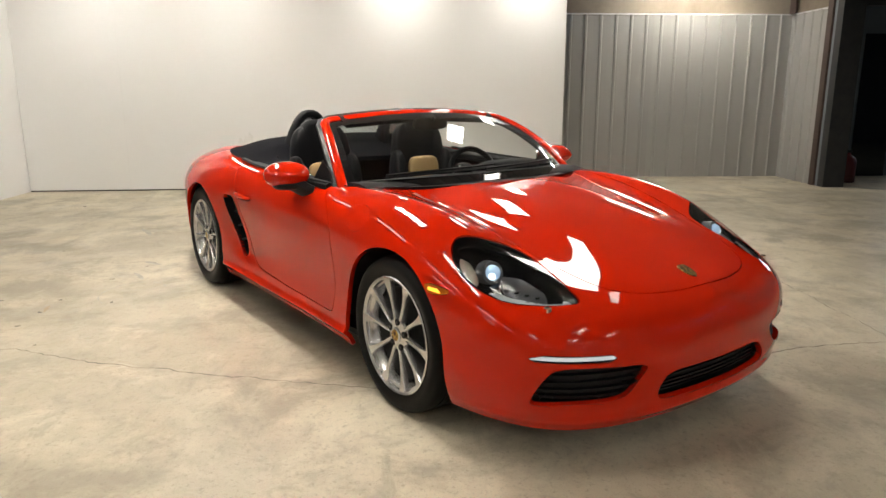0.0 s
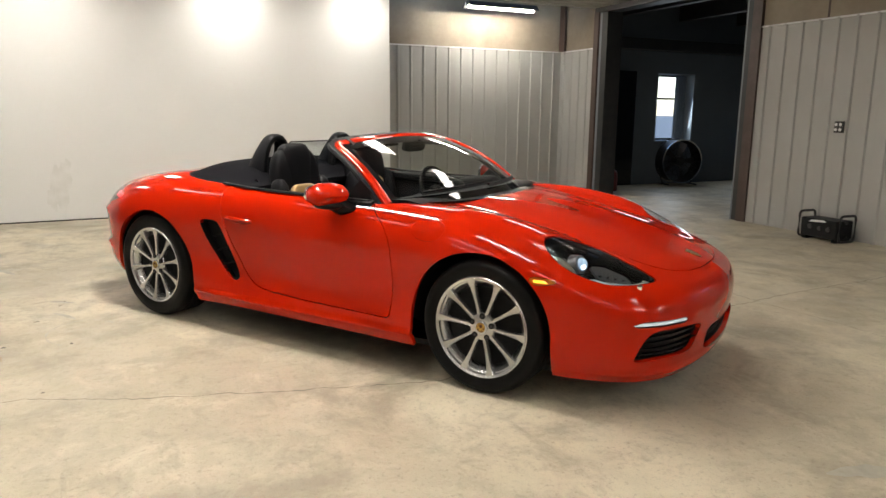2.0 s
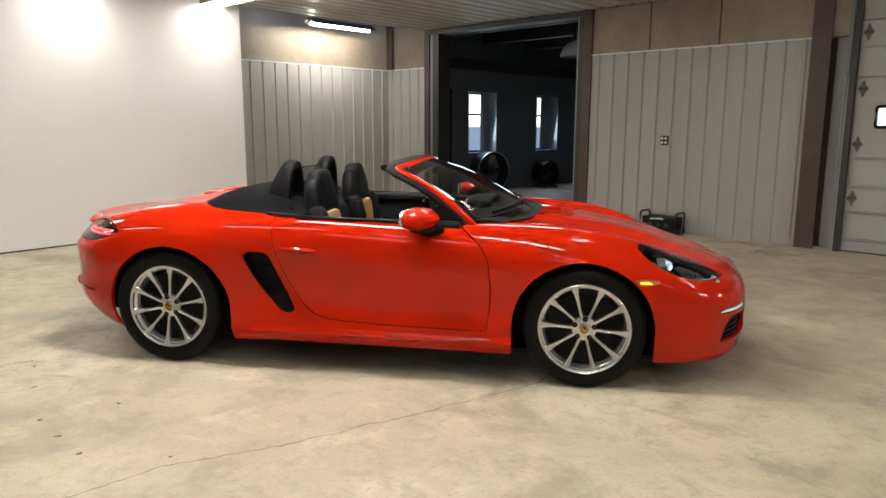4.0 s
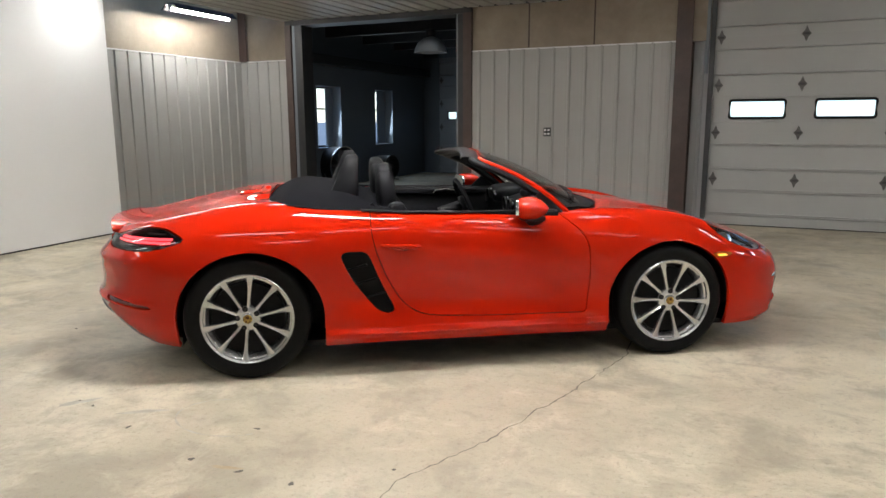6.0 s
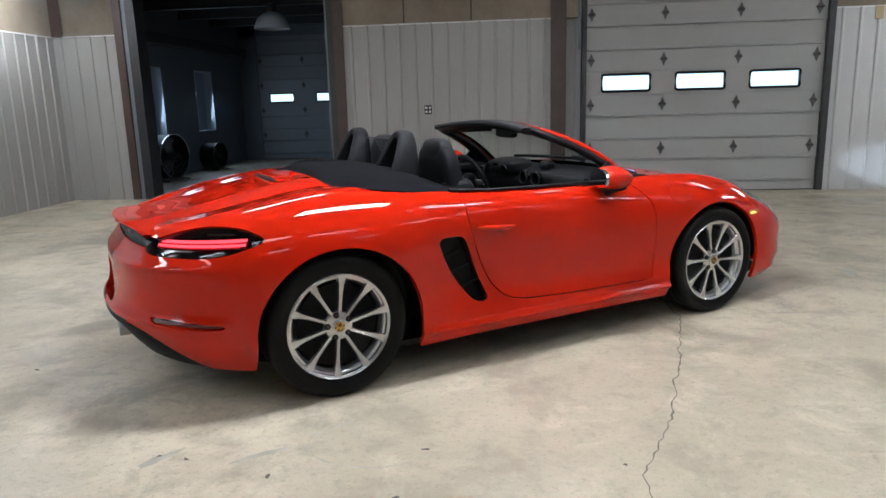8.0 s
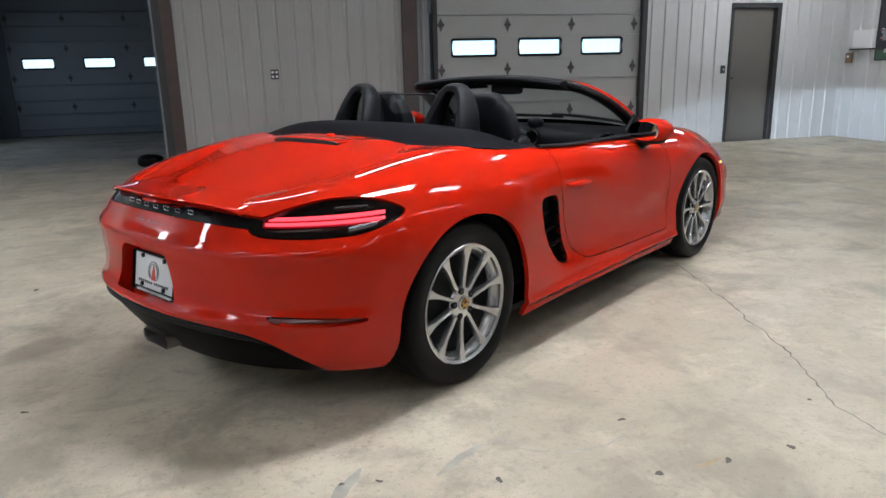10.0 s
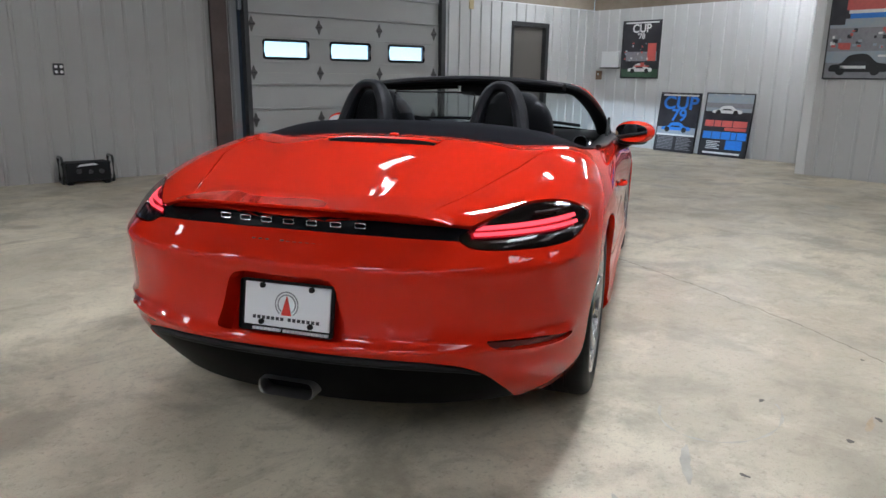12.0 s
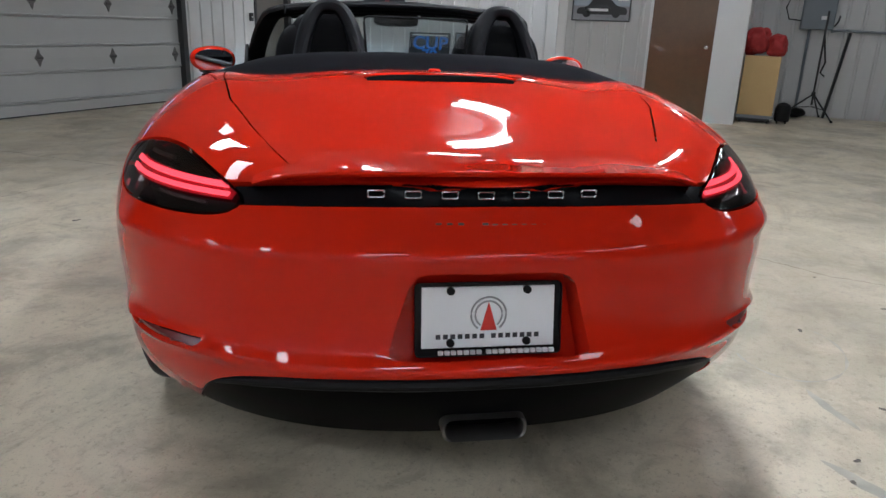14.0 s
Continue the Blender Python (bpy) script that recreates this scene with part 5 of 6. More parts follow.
part("centre_console", prism(corners([(-.7, .78), (-.85, .66), (-1.1, .55), (-1.7, .53), (-1.75, .3), (-.7, .3)], .04), -.11, .11, "xz"), leather, car)
part("console_screen", prism(corners([(-.788, .79), (-.8, .79), (-.79, .68), (-.778, .68)], .003), -.085, .085, "xz"), gloss_black, car)
part("gear_lever", tube([(-1.02, 0, .56), (-1.0, 0, .66)], [0.012, 0.009], 10), chrome, car)
part("gear_knob", blob((0.026, 0.026, 0.035), 0.8, 0.8, pose(-1.0, 0, .685)), leather, car)
# steering wheel
sw = new("steering_wheel")
sw.parent = car
sw.matrix_local = pose(-1.03, .37, .81, 0, 68, 0)
V, F = [], []
a = [2 * math.pi * i / 48 for i in range(48)]
part("wheel_rim", tube([(0.182 * math.cos(t), 0.182 * math.sin(t), 0) for t in a], 0.016, 10, closed=True), leather, sw)
part("wheel_hub", blob((0.06, 0.07, 0.025), 0.6, 0.7, pose(0, 0, -0.012)), leather, sw)
for t in (0, 90, 270):
    q = radians(t)
    part("spoke", sweep([(0.05 * math.cos(q), 0.05 * math.sin(q), -0.012), (0.175 * math.cos(q), 0.175 * math.sin(q), 0)], (0, 0, 1), 0.02, 0.006, 10), alloy, sw)
part("column", cyl((0, 0, -0.02), (0, 0, -0.2), 0.035, 0.05, 20), black_plastic, sw)
# seats
for s in (-1, 1):
    y = s * 0.365
    seat = new("seat")
    seat.parent = car
    seat.matrix_local = pose(-1.5, y, .0)
    part("cushion", blob((0.27, 0.24, 0.085), 0.45, 0.45, pose(0.13, 0, 0.45, 0, -6, 0)), leather, seat)
    for k in (-1, 1):
        part("cushion_bolster", blob((0.26, 0.055, 0.07), 0.6, 0.6, pose(0.13, k * 0.2, 0.51, 0, -6, 0)), leather, seat)
    lean = pose(-0.12, 0, 0.55, 0, -6, 0)
    part("backrest", blob((0.058, 0.2, 0.36), 0.5, 0.45, lean @ pose(-0.005, 0, 0.22)), leather, seat)
    for k in (-1, 1):
        part("back_bolster", blob((0.075, 0.05, 0.24), 0.7, 0.7, lean @ pose(0.035, k * 0.19, 0.15)), leather, seat)
    part("head_rest", blob((0.055, 0.13, 0.19), 0.5, 0.5, lean @ pose(0.0, 0, 0.42)), leather, seat)
    part("back_panel", blob((0.03, 0.12, 0.11), 0.5, 0.5, lean @ pose(0.052, 0, 0.235)), tan_leather, seat, "tan leather seat insert")
    part("belt", sweep([(-0.28, -s * -0.24, 0.93), (-0.2, s * 0.235, 0.8), (-0.1, s * 0.24, 0.6)], (1, 0, 0.2), 0.004, 0.022, 6), black_plastic, seat)
# roll hoops with fairings, deflector between them
for s in (-1, 1):
    y = s * 0.335
    pts, ups, ws, hs = [], [], [], []
    for k in range(25):
        t = math.pi * k / 24
        yy, zz = 0.094 * math.copysign(abs(math.cos(t)) ** 0.75, math.cos(t)), abs(math.sin(t)) ** 0.8
        spread = 1 + 0.22 * (1 - zz)
        pts.append((-1.87 - 0.06 * (1 - zz), y + yy * spread, 0.94 + 0.245 * zz))
        ws.append(0.042 + 0.05 * (1 - zz))
        hs.append(0.026 + 0.006 * (1 - zz))
        n = Vector((0, yy, (zz - 0.1) * 0.16)).normalized()
        ups.append(tuple(n))
    part("roll_hoop", sweep(pts, ups, ws, hs, 14), leather, car, "black padded roll hoop")
    V = [(-1.87 - 0.06 * (1 - v), y + u * 0.1, 0.94 + 0.22 * v) for v in np.linspace(0, 1, 9) for u in np.linspace(-1, 1, 9)]
    F = [(i * 9 + j, i * 9 + j + 1, (i + 1) * 9 + j + 1, (i + 1) * 9 + j) for i in range(8) for j in range(8)]
    g = (np.array(V), F)
    q = np.hypot((g[0][:, 1] - y) / 0.1, np.clip(g[0][:, 2] - 0.94, 0, 1) / 0.225)
    mesh_net = glass("wind_mesh", (0.25, 0.25, 0.26), 0.4, 1.2)
    part("hoop_mesh", clip(g, 1 - q), mesh_net, car, "dark see-through hoop mesh")
part("wind_deflector", prism(corners([(-.19, .97), (-.205, 1.15), (.205, 1.15), (.19, .97)], .02), -1.87, -1.864, "yz"), glass("tinted_pane", (0.82, 0.85, 0.86), 0.0), car, "clear wind deflector")
part("deflector_frame", tube([(-1.867, y, z) for y, z in corners([(-.19, .965), (-.205, 1.153), (.205, 1.153), (.19, .965)], .02)], 0.0045, 8, closed=True), black_plastic, car)
# folded roof cover
xs, ys = np.linspace(-2.4, -1.66, 48), np.linspace(-.82, .82, 72)
V = np.array([(x, y, 0) for x in xs for y in ys])
d = np.clip(-outline(V[:, :2], COCKPIT) / 0.24, 0, 1)
ramp = np.clip((-V[:, 0] - 1.66) / 0.3, 0, 1)
ramp = ramp * ramp * (3 - 2 * ramp)
base = 0.902 + 0.05 * np.clip((-V[:, 0] - 1.75) / 0.5, 0, 1) + 0.004 * np.clip(1 - np.abs(V[:, 1]) / 0.6, 0, 1)
V[:, 2] = base + 0.085 * (1 - np.minimum(np.abs(V[:, 1]) / 0.79, 1) ** 3.5) * (1 - (1 - d) ** 2.2) * ramp + 0.004 * d
F = [(i * 72 + j, (i + 1) * 72 + j, (i + 1) * 72 + j + 1, i * 72 + j + 1) for i in range(47) for j in range(71)]
g = clip((V, F), -outline(V[:, :2], COCKPIT) + 0.004)
part("folded_soft_top", edged(g, 0.03), fabric, car, "folded black fabric soft top")
# bulge lamp and louvre on the rear lid
part("high_stop_lamp", blob((0.018, 0.02, 0.010), 0.7, 0.7, pose(-2.405, 0, 0.987)), paint_red, car)
lip = [(-2.5, y, 0.9815 + 0.004 * (1 - (y / .24) ** 2) - 0.008 * (y / .235) ** 6) for y in np.linspace(-.235, .235, 25)]
louvre = part("louvre_lip", sweep(lip, (0.02, 0, 1), 0.055, 0.0055, 12), paint_red, car)
part("louvre_slot", sweep([(x - 0.052, y * 0.96, z - 0.012) for x, y, z in lip], (0.3, 0, 1), 0.012, 0.013, 8), rubber, louvre)
# spoiler lip over the tail strip
V, F = [], []
NS = 14
for y in np.linspace(-.5, .5, 41):
    off, e = 0.4 * abs(y) ** 2.1, abs(y) / 0.5
    xf, xl = -3.09 + off * 0.9, -3.333 + off
    zf = TREE.ray_cast(Vector((xf, y, 2)), Vector((0, 0, -1)))[0].z - 0.0012
    zl = 0.847 - 0.075 * y * y - 0.022 * e ** 8
    run = xf - xl
    for k in range(NS):
        q = k / (NS - 1)
        h0, h1, h2, h3 = 2 * q ** 3 - 3 * q ** 2 + 1, q ** 3 - 2 * q ** 2 + q, -2 * q ** 3 + 3 * q ** 2, q ** 3 - q ** 2
        V.append((xf - run * q, y, zf * h0 - 0.17 * run * h1 + zl * h2 + 0.03 * run * h3 + 0.0015 * math.sin(math.pi * q)))
    V += [(xl - 0.003, y, zl - 0.004), (xl + 0.002, y, zl - 0.010), (xl + 0.05, y, zl - 0.022), (xf - 0.02, y, zf - 0.03)]
NS += 4
F = [(i * NS + k, i * NS + k + 1, (i + 1) * NS + k + 1, (i + 1) * NS + k) for i in range(40) for k in range(NS - 1)]
part("spoiler_lip", (V, F), paint_red, car, angle=50)
# outside mirrors
def pane_at(m):
    bm = prism([(0.091 * math.copysign(abs(math.cos(t)) ** 0.8, math.cos(t)), 0.051 * math.copysign(abs(math.sin(t)) ** 0.8, math.sin(t))) for t in np.linspace(0, 2 * math.pi, 36, endpoint=False)], -0.008, 0.008, "yz")
    bm.transform(m)
    return bm


for s in (-1, 1):
    m = pose(-.895, s * .925, .926, 0, 0, s * 13)
    mir = part("door_mirror", blob((0.098, 0.112, 0.064), 0.88, 0.85, m, 36, 24, lambda v: Vector((max(v.x, -0.08) if v.x < 0.03 else v.x * (1 - 0.25 * abs(v.z) / 0.06), v.y, v.z * (1.0 - 0.1 * v.x / 0.1)))), paint_red, car)
    part("mirror_pane", pane_at(m @ pose(-.081, 0, 0, 0, 0, 0)), mirror_glass, mir, "rear-view mirror glass")
    part("mirror_foot", sweep([(-.83, s * .815, .835), (-.85, s * .85, .85), (-.875, s * .895, .885)], (1, 0, 0.3), [0.026, 0.03, 0.038], [0.055, 0.054, 0.058], 12), black_plastic, mir)
    part("mirror_underside", blob((0.07, 0.085, 0.028), 0.7, 0.8, m @ pose(0.0, -s * 0.012, -.047)), black_plastic, mir)
# plate
plate = part("licence_frame", edged((np.array([(-3.372 - 0.0 * z, y, z) for y, z in corners([(.163, .612), (-.163, .612), (-.163, .449), (.163, .449)], .012)]), [tuple(range(20))[::-1]]), -0.012), black_plastic, car, "white dealer plate in a black frame")
plate.matrix_local = pose(-3.341, 0, 0.524, 0, 10, 0) @ pose(3.375, 0, -0.53)
plate_white = mat("plate_white", (0.75, 0.77, 0.8), 0.35, noise=[(40, 0.1, (0.68, 0.7, 0.73), 2)])
PX = -3.375
part("plate_sheet", box(PX - 0.002, PX + 0.004, -.148, .148, .467, .602, 0.001), plate_white, plate)
logo_red = mat("logo_red", (0.6, 0.03, 0.02), 0.4)
part("logo_wedge", prism([(.018, .505), (-.018, .505), (0, .568)], PX - 0.004, PX, "yz"), logo_red, plate)
grey_ink = mat("grey_ink", (0.3, 0.31, 0.33), 0.5)
for r in (0.03, 0.039):
    part("logo_ring", tube([(PX - 0.003, r * math.cos(t), .54 + r * math.sin(t)) for t in np.linspace(-0.9, math.pi + 0.9, 24)], 0.0022, 5), grey_ink, plate)
dark_ink = mat("dark_ink", (0.04, 0.04, 0.05), 0.5)
for y0, n in ((.117, 7), (-.006, 7)):
    for k in range(n):
        part("name_bar", box(PX - 0.003, PX, y0 - 0.0162 * k - 0.0105, y0 - 0.0162 * k, .487, .4975), dark_ink, plate)
for y0, n in ((.112, 7), (.005, 11)):
    for k in range(n):
        part("frame_bar", box(PX - 0.012, PX - 0.002, y0 - 0.0142 * k - 0.0105, y0 - 0.0142 * k, .4535, .4615), plate_white, plate)
for y in (-.085, .085):
    for z in (.479, .594):
        part("screw_cap", cyl((PX - 0.009, y, z), (PX, y, z), 0.009, None, 12), black_plastic, plate)
# tail pipe
pipe_steel = mat("brushed_steel", (0.3, 0.29, 0.28), 0.4, 1.0, noise=[(60, 0.3, (0.35, 0.33, 0.3), 2)])
ring = corners([(.098, .293), (-.098, .293), (-.098, .235), (.098, .235)], .026, 6)
V, F = [], []
prof = ((-3.2, 1.0), (-3.368, 1.0), (-3.372, .985), (-3.368, .93), (-3.2, .9))
for x, k in prof:
    V += [(x, y * k, .264 + (z - .264) * (k if k == 1 else k * 0.97)) for y, z in ring]
n = len(ring)
F = [(k * n + i, k * n + (i + 1) % n, (k + 1) * n + (i + 1) % n, (k + 1) * n + i) for k in range(4) for i in range(n)]
pipe = part("tail_pipe", (V, F), pipe_steel, car, "flat oval steel tail pipe")
part("pipe_throat", prism(ring * 0.9 + np.array([0, .264 * .1]), -3.24, -3.23, "yz"), gloss_black, pipe)
# underside and wheel housings
part("underbody", prism(corners([(.82, -.3), (.82, .3), (.5, .72), (-2.6, .74), (-2.85, .5), (-2.85, -.5), (-2.6, -.74), (.5, -.72)], .1), .135, .165, "xy"), black_plastic, car)
part("front_tray", prism([(.87, -.34), (.87, .34), (.73, .62), (.42, .74), (.42, -.74), (.73, -.62)], .157, .165), rubber, car)
part("rear_tray", prism([(-2.86, -.66), (-2.86, .66), (-2.96, .61), (-3.11, .44), (-3.2, .2), (-3.2, -.2), (-3.11, -.44), (-2.96, -.61)], .196, .204), rubber, car)
for ax, az, rx, rz in ARCHES:
    for s in (-1, 1):
        V, F = [], []
        for k in range(25):
            t = radians(-20 + 220 * k / 24)
            px = math.copysign(1, math.cos(t)) if math.sin(t) < 0 else math.cos(t)
            pz = math.sin(t) * 0.48 / 0.342 if math.sin(t) < 0 else math.sin(t)
            for yy in (.855 if math.sin(t) > -0.05 else .7, .5):
                V.append((ax + (rx + 0.004) * px, s * yy, az + (rz + 0.004) * pz))
        F = [(2 * k, 2 * k + 1, 2 * k + 3, 2 * k + 2) for k in range(24)]
        V += [(ax, s * .5, az)]
        F += [(2 * k + 1, 2 * k + 3, 50) for k in range(24)]
        part("wheel_housing", (V, F), black_plastic, car)


def wheel(x, y_face, r, width, side, turn):
    ob = new("wheel")
    ob.parent = car
    ob.matrix_local = pose(x, side * y_face, r, 0, 0, 0 if side < 0 else 180) @ pose(0, 0, 0, 0, turn, 0)
    w = width
    prof = [(.236, .035), (.248, .016), (.258, .012), (.285, .002), (r - .03, .0), (r - .014, .008), (r - .005, .022), (r, .045), (r, w * .3), (r - .006, w * .3 + .002), (r - .006, w * .3 + .008), (r, w * .3 + .01),
            (r, w * .5 - .005), (r - .006, w * .5 - .004), (r - .006, w * .5 + .004), (r, w * .5 + .005), (r, w * .7 - .01), (r - .006, w * .7 - .008), (r - .006, w * .7 - .002), (r, w * .7),
            (r, w - .045), (r - .014, w - .01), (.26, w), (.236, w - .03)]
    part("tyre", lathe(prof, 96), rubber, ob, "black road tyre", angle=40)
    rim = part("rim", lathe([(.2545, .02), (.2535, .008), (.249, .004), (.243, .009), (.237, .012), (.234, .03), (.222, .045), (.217, .12), (.222, w - .03), (.245, w - .006), (.238, w), (.21, w - .03), (.205, .1), (.212, .05), (.228, .028)], 96), alloy, ob, "silver alloy rim")
    for k in range(10):
        t = radians(36 * k + 6)
        rows = ((.05, .012, .030, .05), (.075, .0102, .026, .05), (.12, .0096, .0245, .048), (.165, .0106, .021, .045), (.2, .0145, .0165, .042), (.222, .0205, .0125, .04), (.243, .024, .009, .03))
        V, F = [], []
        for rr, hw, y0, y1 in rows:
            groove = 0.004 if rr < .2 else 0.001
            for wv, yv in ((-hw, y1), (-hw, y0 + .006), (-hw * .8, y0), (-hw * .35, y0 + groove), (hw * .35, y0 + groove), (hw * .8, y0), (hw, y0 + .006), (hw, y1)):
                V.append((rr * math.cos(t) - wv * math.sin(t), yv, rr * math.sin(t) + wv * math.cos(t)))
        for i in range(len(rows) - 1):
            for j in range(8):
                F.append((i * 8 + j, i * 8 + (j + 1) % 8, (i + 1) * 8 + (j + 1) % 8, (i + 1) * 8 + j))
        part("spoke", (V, F), alloy, ob, angle=28)
    hub = part("hub", lathe([(.0, .055), (.07, .055), (.072, .04), (.066, .03), (.05, .026), (.036, .024), (.0, .024)], 40, close=False), alloy, ob)
    part("centre_cap", lathe([(.0, .016), (.028, .017), (.033, .02), (.034, .028), (.0, .028)], 32, close=False), alloy, ob)
    part("cap_badge", lathe([(.0, .0135), (.022, .014), (.025, .0165), (.0, .0178)], 20, close=False), gold, ob, "gold centre badge")
    for k in range(5):
        t = radians(72 * k + 24)
        c = (.056 * math.cos(t), .056 * math.sin(t))
        hole = part("bolt_hole", cyl((c[0], .0235, c[1]), (c[0], .045, c[1]), .0145, None, 16), rubber, ob)
        part("wheel_bolt", cyl((c[0], .022, c[1]), (c[0], .036, c[1]), .0075, None, 6), dark_metal, hole)
    part("brake_disc", lathe([(.07, .085), (.155, .085), (.155, .11), (.07, .11)], 48), dark_metal, ob, "steel brake disc")
    part("caliper", blob((.035, .03, .085), .5, .5, pose(-.125, .1, .02, 0, 0, 0)), black_plastic, ob)
    # Black disc filling the rim, added as the shade behind the spokes.
    part("spoke_shade_disc", cyl((0, .06, 0), (0, .16, 0), .2, None, 40), rubber, ob)
    return ob


for side in (-1, 1):
    wheel(0, 0.875, 0.335, 0.235, side, 10)
    wheel(-2.475, 0.888, 0.345, 0.265, side, -6)

# ---- things in the room ----
def lettering(name, body, size, material, parent, m, label=""):
    """Raised lettering in the built-in font."""
    cu = bpy.data.curves.new(name, "FONT")
    cu.body, cu.size, cu.extrude, cu.align_x = body, size, 0.0008, "CENTER"
    cu.offset = size * 0.022
    tmp = new("tmp_text", cu)
    bpy.context.view_layer.update()
    me = bpy.data.meshes.new_from_object(tmp.evaluated_get(bpy.context.evaluated_depsgraph_get()))
    bpy.data.objects.remove(tmp)
    me.materials.clear()
    me.materials.append(material)
    ob = new(name, me)
    ob.parent = parent
    ob.matrix_local = m
    if label:
        ob["label"] = label
    return ob


def ink(name, color, other=None, scale=6, amount=0.5):
    return mat(name, color, 0.35, noise=[(scale, amount, other or tuple(c * 0.6 for c in color), 3)], coat=0.3)


ink_night = ink("poster_night", (0.018, 0.018, 0.024), (0.05, 0.045, 0.05))
ink_blue = ink("poster_blue", (0.04, 0.22, 0.72), (0.03, 0.15, 0.55), 30)
ink_red = ink("poster_red", (0.6, 0.11, 0.09), (0.4, 0.08, 0.07), 30)
ink_white = ink("poster_white", (0.75, 0.75, 0.74), (0.6, 0.6, 0.6), 20)
ink_grey = ink("poster_grey", (0.26, 0.26, 0.28), (0.16, 0.16, 0.18), 25)
ink_green = ink("poster_green", (0.05, 0.11, 0.06), (0.02, 0.04, 0.025), 18)
ink_sky = ink("poster_sky", (0.28, 0.34, 0.42), (0.4, 0.38, 0.36), 9)
frame_black = mat("frame_black", (0.015, 0.015, 0.016), 0.3)
EAST = Matrix(((0, 0, -1, 0), (-1, 0, 0, 0), (0, 1, 0, 0), (0, 0, 0, 1)))     # local right, up, out on a wall that looks west


def poster(m, w, h, label, group="racing posters"):
    """A thin framed board, its lower left corner at the origin of m."""
    ob = empty("poster", m, label, "poster", group)
    part("backing", box(0, w, 0, h, 0, 0.012), ink_night, ob)
    for a0, a1, b0, b1 in ((0, 0.012, 0, h), (w - 0.012, w, 0, h), (0.012, w - 0.012, 0, 0.012), (0.012, w - 0.012, h - 0.012, h)):
        part("frame_bar", box(a0, a1, b0, b1, 0, 0.02, 0.002), frame_black, ob)
    return ob


def patch(ob, name, x0, x1, y0, y1, material, lift=0.0135, r=0.004):
    return part(name, prism(corners([(x0, y0), (x1, y0), (x1, y1), (x0, y1)], r, 3), 0.0115, lift, "xy"), material, ob)


def race_car(ob, x, y, w, body, h=0.3, lift=0.0155):
    """A flat printed car shape."""
    k = [(0, .12), (.03, .3), (.2, .36), (.34, .62), (.62, .66), (.8, .4), (.98, .32), (1, .12), (.88, .08), (.12, .08)]
    part("printed_car", prism(rounded([(x + a * w, y + b * w * h * 1.6) for a, b in k], 4), 0.012, lift, "xy"), body, ob)
    for a in (.2, .79):
        part("printed_wheel", cyl((x + a * w, y + w * h * .2, 0.012), (x + a * w, y + w * h * .2, lift + 0.001), w * .085, None, 16), frame_black, ob)
    part("printed_window", prism([(x + w * .37, y + w * h * .66), (x + w * .6, y + w * h * .68), (x + w * .68, y + w * h * .5), (x + w * .3, y + w * h * .5)], 0.012, lift + 0.0008, "xy"), ink_night, ob)


# dark poster on the wall
p = poster(pose(3.888, 4.97, 1.22) @ EAST, 0.8, 0.99, "dark framed racing poster with white lettering on the ribbed wall")
patch(p, "title_bar", 0.06, 0.74, 0.94, 0.965, ink_white)
lettering("lettering", "CUP", 0.2, ink_white, p, Matrix.Translation((0.4, 0.79, 0.013)), "white lettering")
lettering("lettering", "'78", 0.13, ink_white, p, Matrix.Translation((0.4, 0.68, 0.013)), "white lettering")
patch(p, "printed_crowd", 0.1, 0.74, 0.3, 0.46, ink_grey, 0.0132)
patch(p, "printed_grass", 0.02, 0.78, 0.02, 0.16, ink_green, 0.0132)
patch(p, "printed_red", 0.55, 0.72, 0.3, 0.6, ink_red, 0.0137)
rng = random.Random(9)
for k in range(22):
    x0, y0 = rng.uniform(0.05, 0.68), rng.uniform(0.3, 0.6)
    patch(p, "printed_lamp", x0, x0 + rng.uniform(0.015, 0.05), y0, y0 + rng.uniform(0.01, 0.03), (ink_white, ink_red, ink_grey, ink_sky)[k % 4], 0.0142)
race_car(p, 0.16, 0.1, 0.5, ink_white, 0.3)
patch(p, "printed_stripe", 0.3, 0.6, 0.2, 0.225, ink_red, 0.0172)
patch(p, "printed_number", 0.42, 0.5, 0.225, 0.275, ink_red, 0.0172)
# poster with blue lettering, leaning
p = poster(pose(3.765, 4.06, 0.0) @ EAST @ pose(0, 0, 0, -7.5), 0.77, 1.0, "framed racing poster with blue lettering leaning on the wall")
patch(p, "title_bar", 0.05, 0.72, 0.945, 0.97, ink_white)
lettering("lettering", "CUP", 0.3, ink_blue, p, Matrix.Translation((0.4, 0.73, 0.013)) @ Matrix.Diagonal((1.15, 1, 1, 1)), "blue lettering")
lettering("lettering", "79", 0.28, ink_blue, p, Matrix.Translation((0.4, 0.53, 0.013)) @ Matrix.Diagonal((1.05, 1, 1, 1)), "blue lettering")
patch(p, "printed_track", 0.02, 0.75, 0.3, 0.42, ink_sky, 0.0132)
patch(p, "printed_strip", 0.02, 0.75, 0.275, 0.305, ink_white, 0.0135)
race_car(p, 0.1, 0.35, 0.55, ink_blue, 0.26)
for k in range(9):
    patch(p, "text_bar", 0.05, 0.36, 0.045 + 0.025 * k, 0.056 + 0.025 * k, ink_grey)
    patch(p, "text_bar", 0.42, 0.71 - 0.03 * (k % 3), 0.045 + 0.025 * k, 0.056 + 0.025 * k, ink_grey)
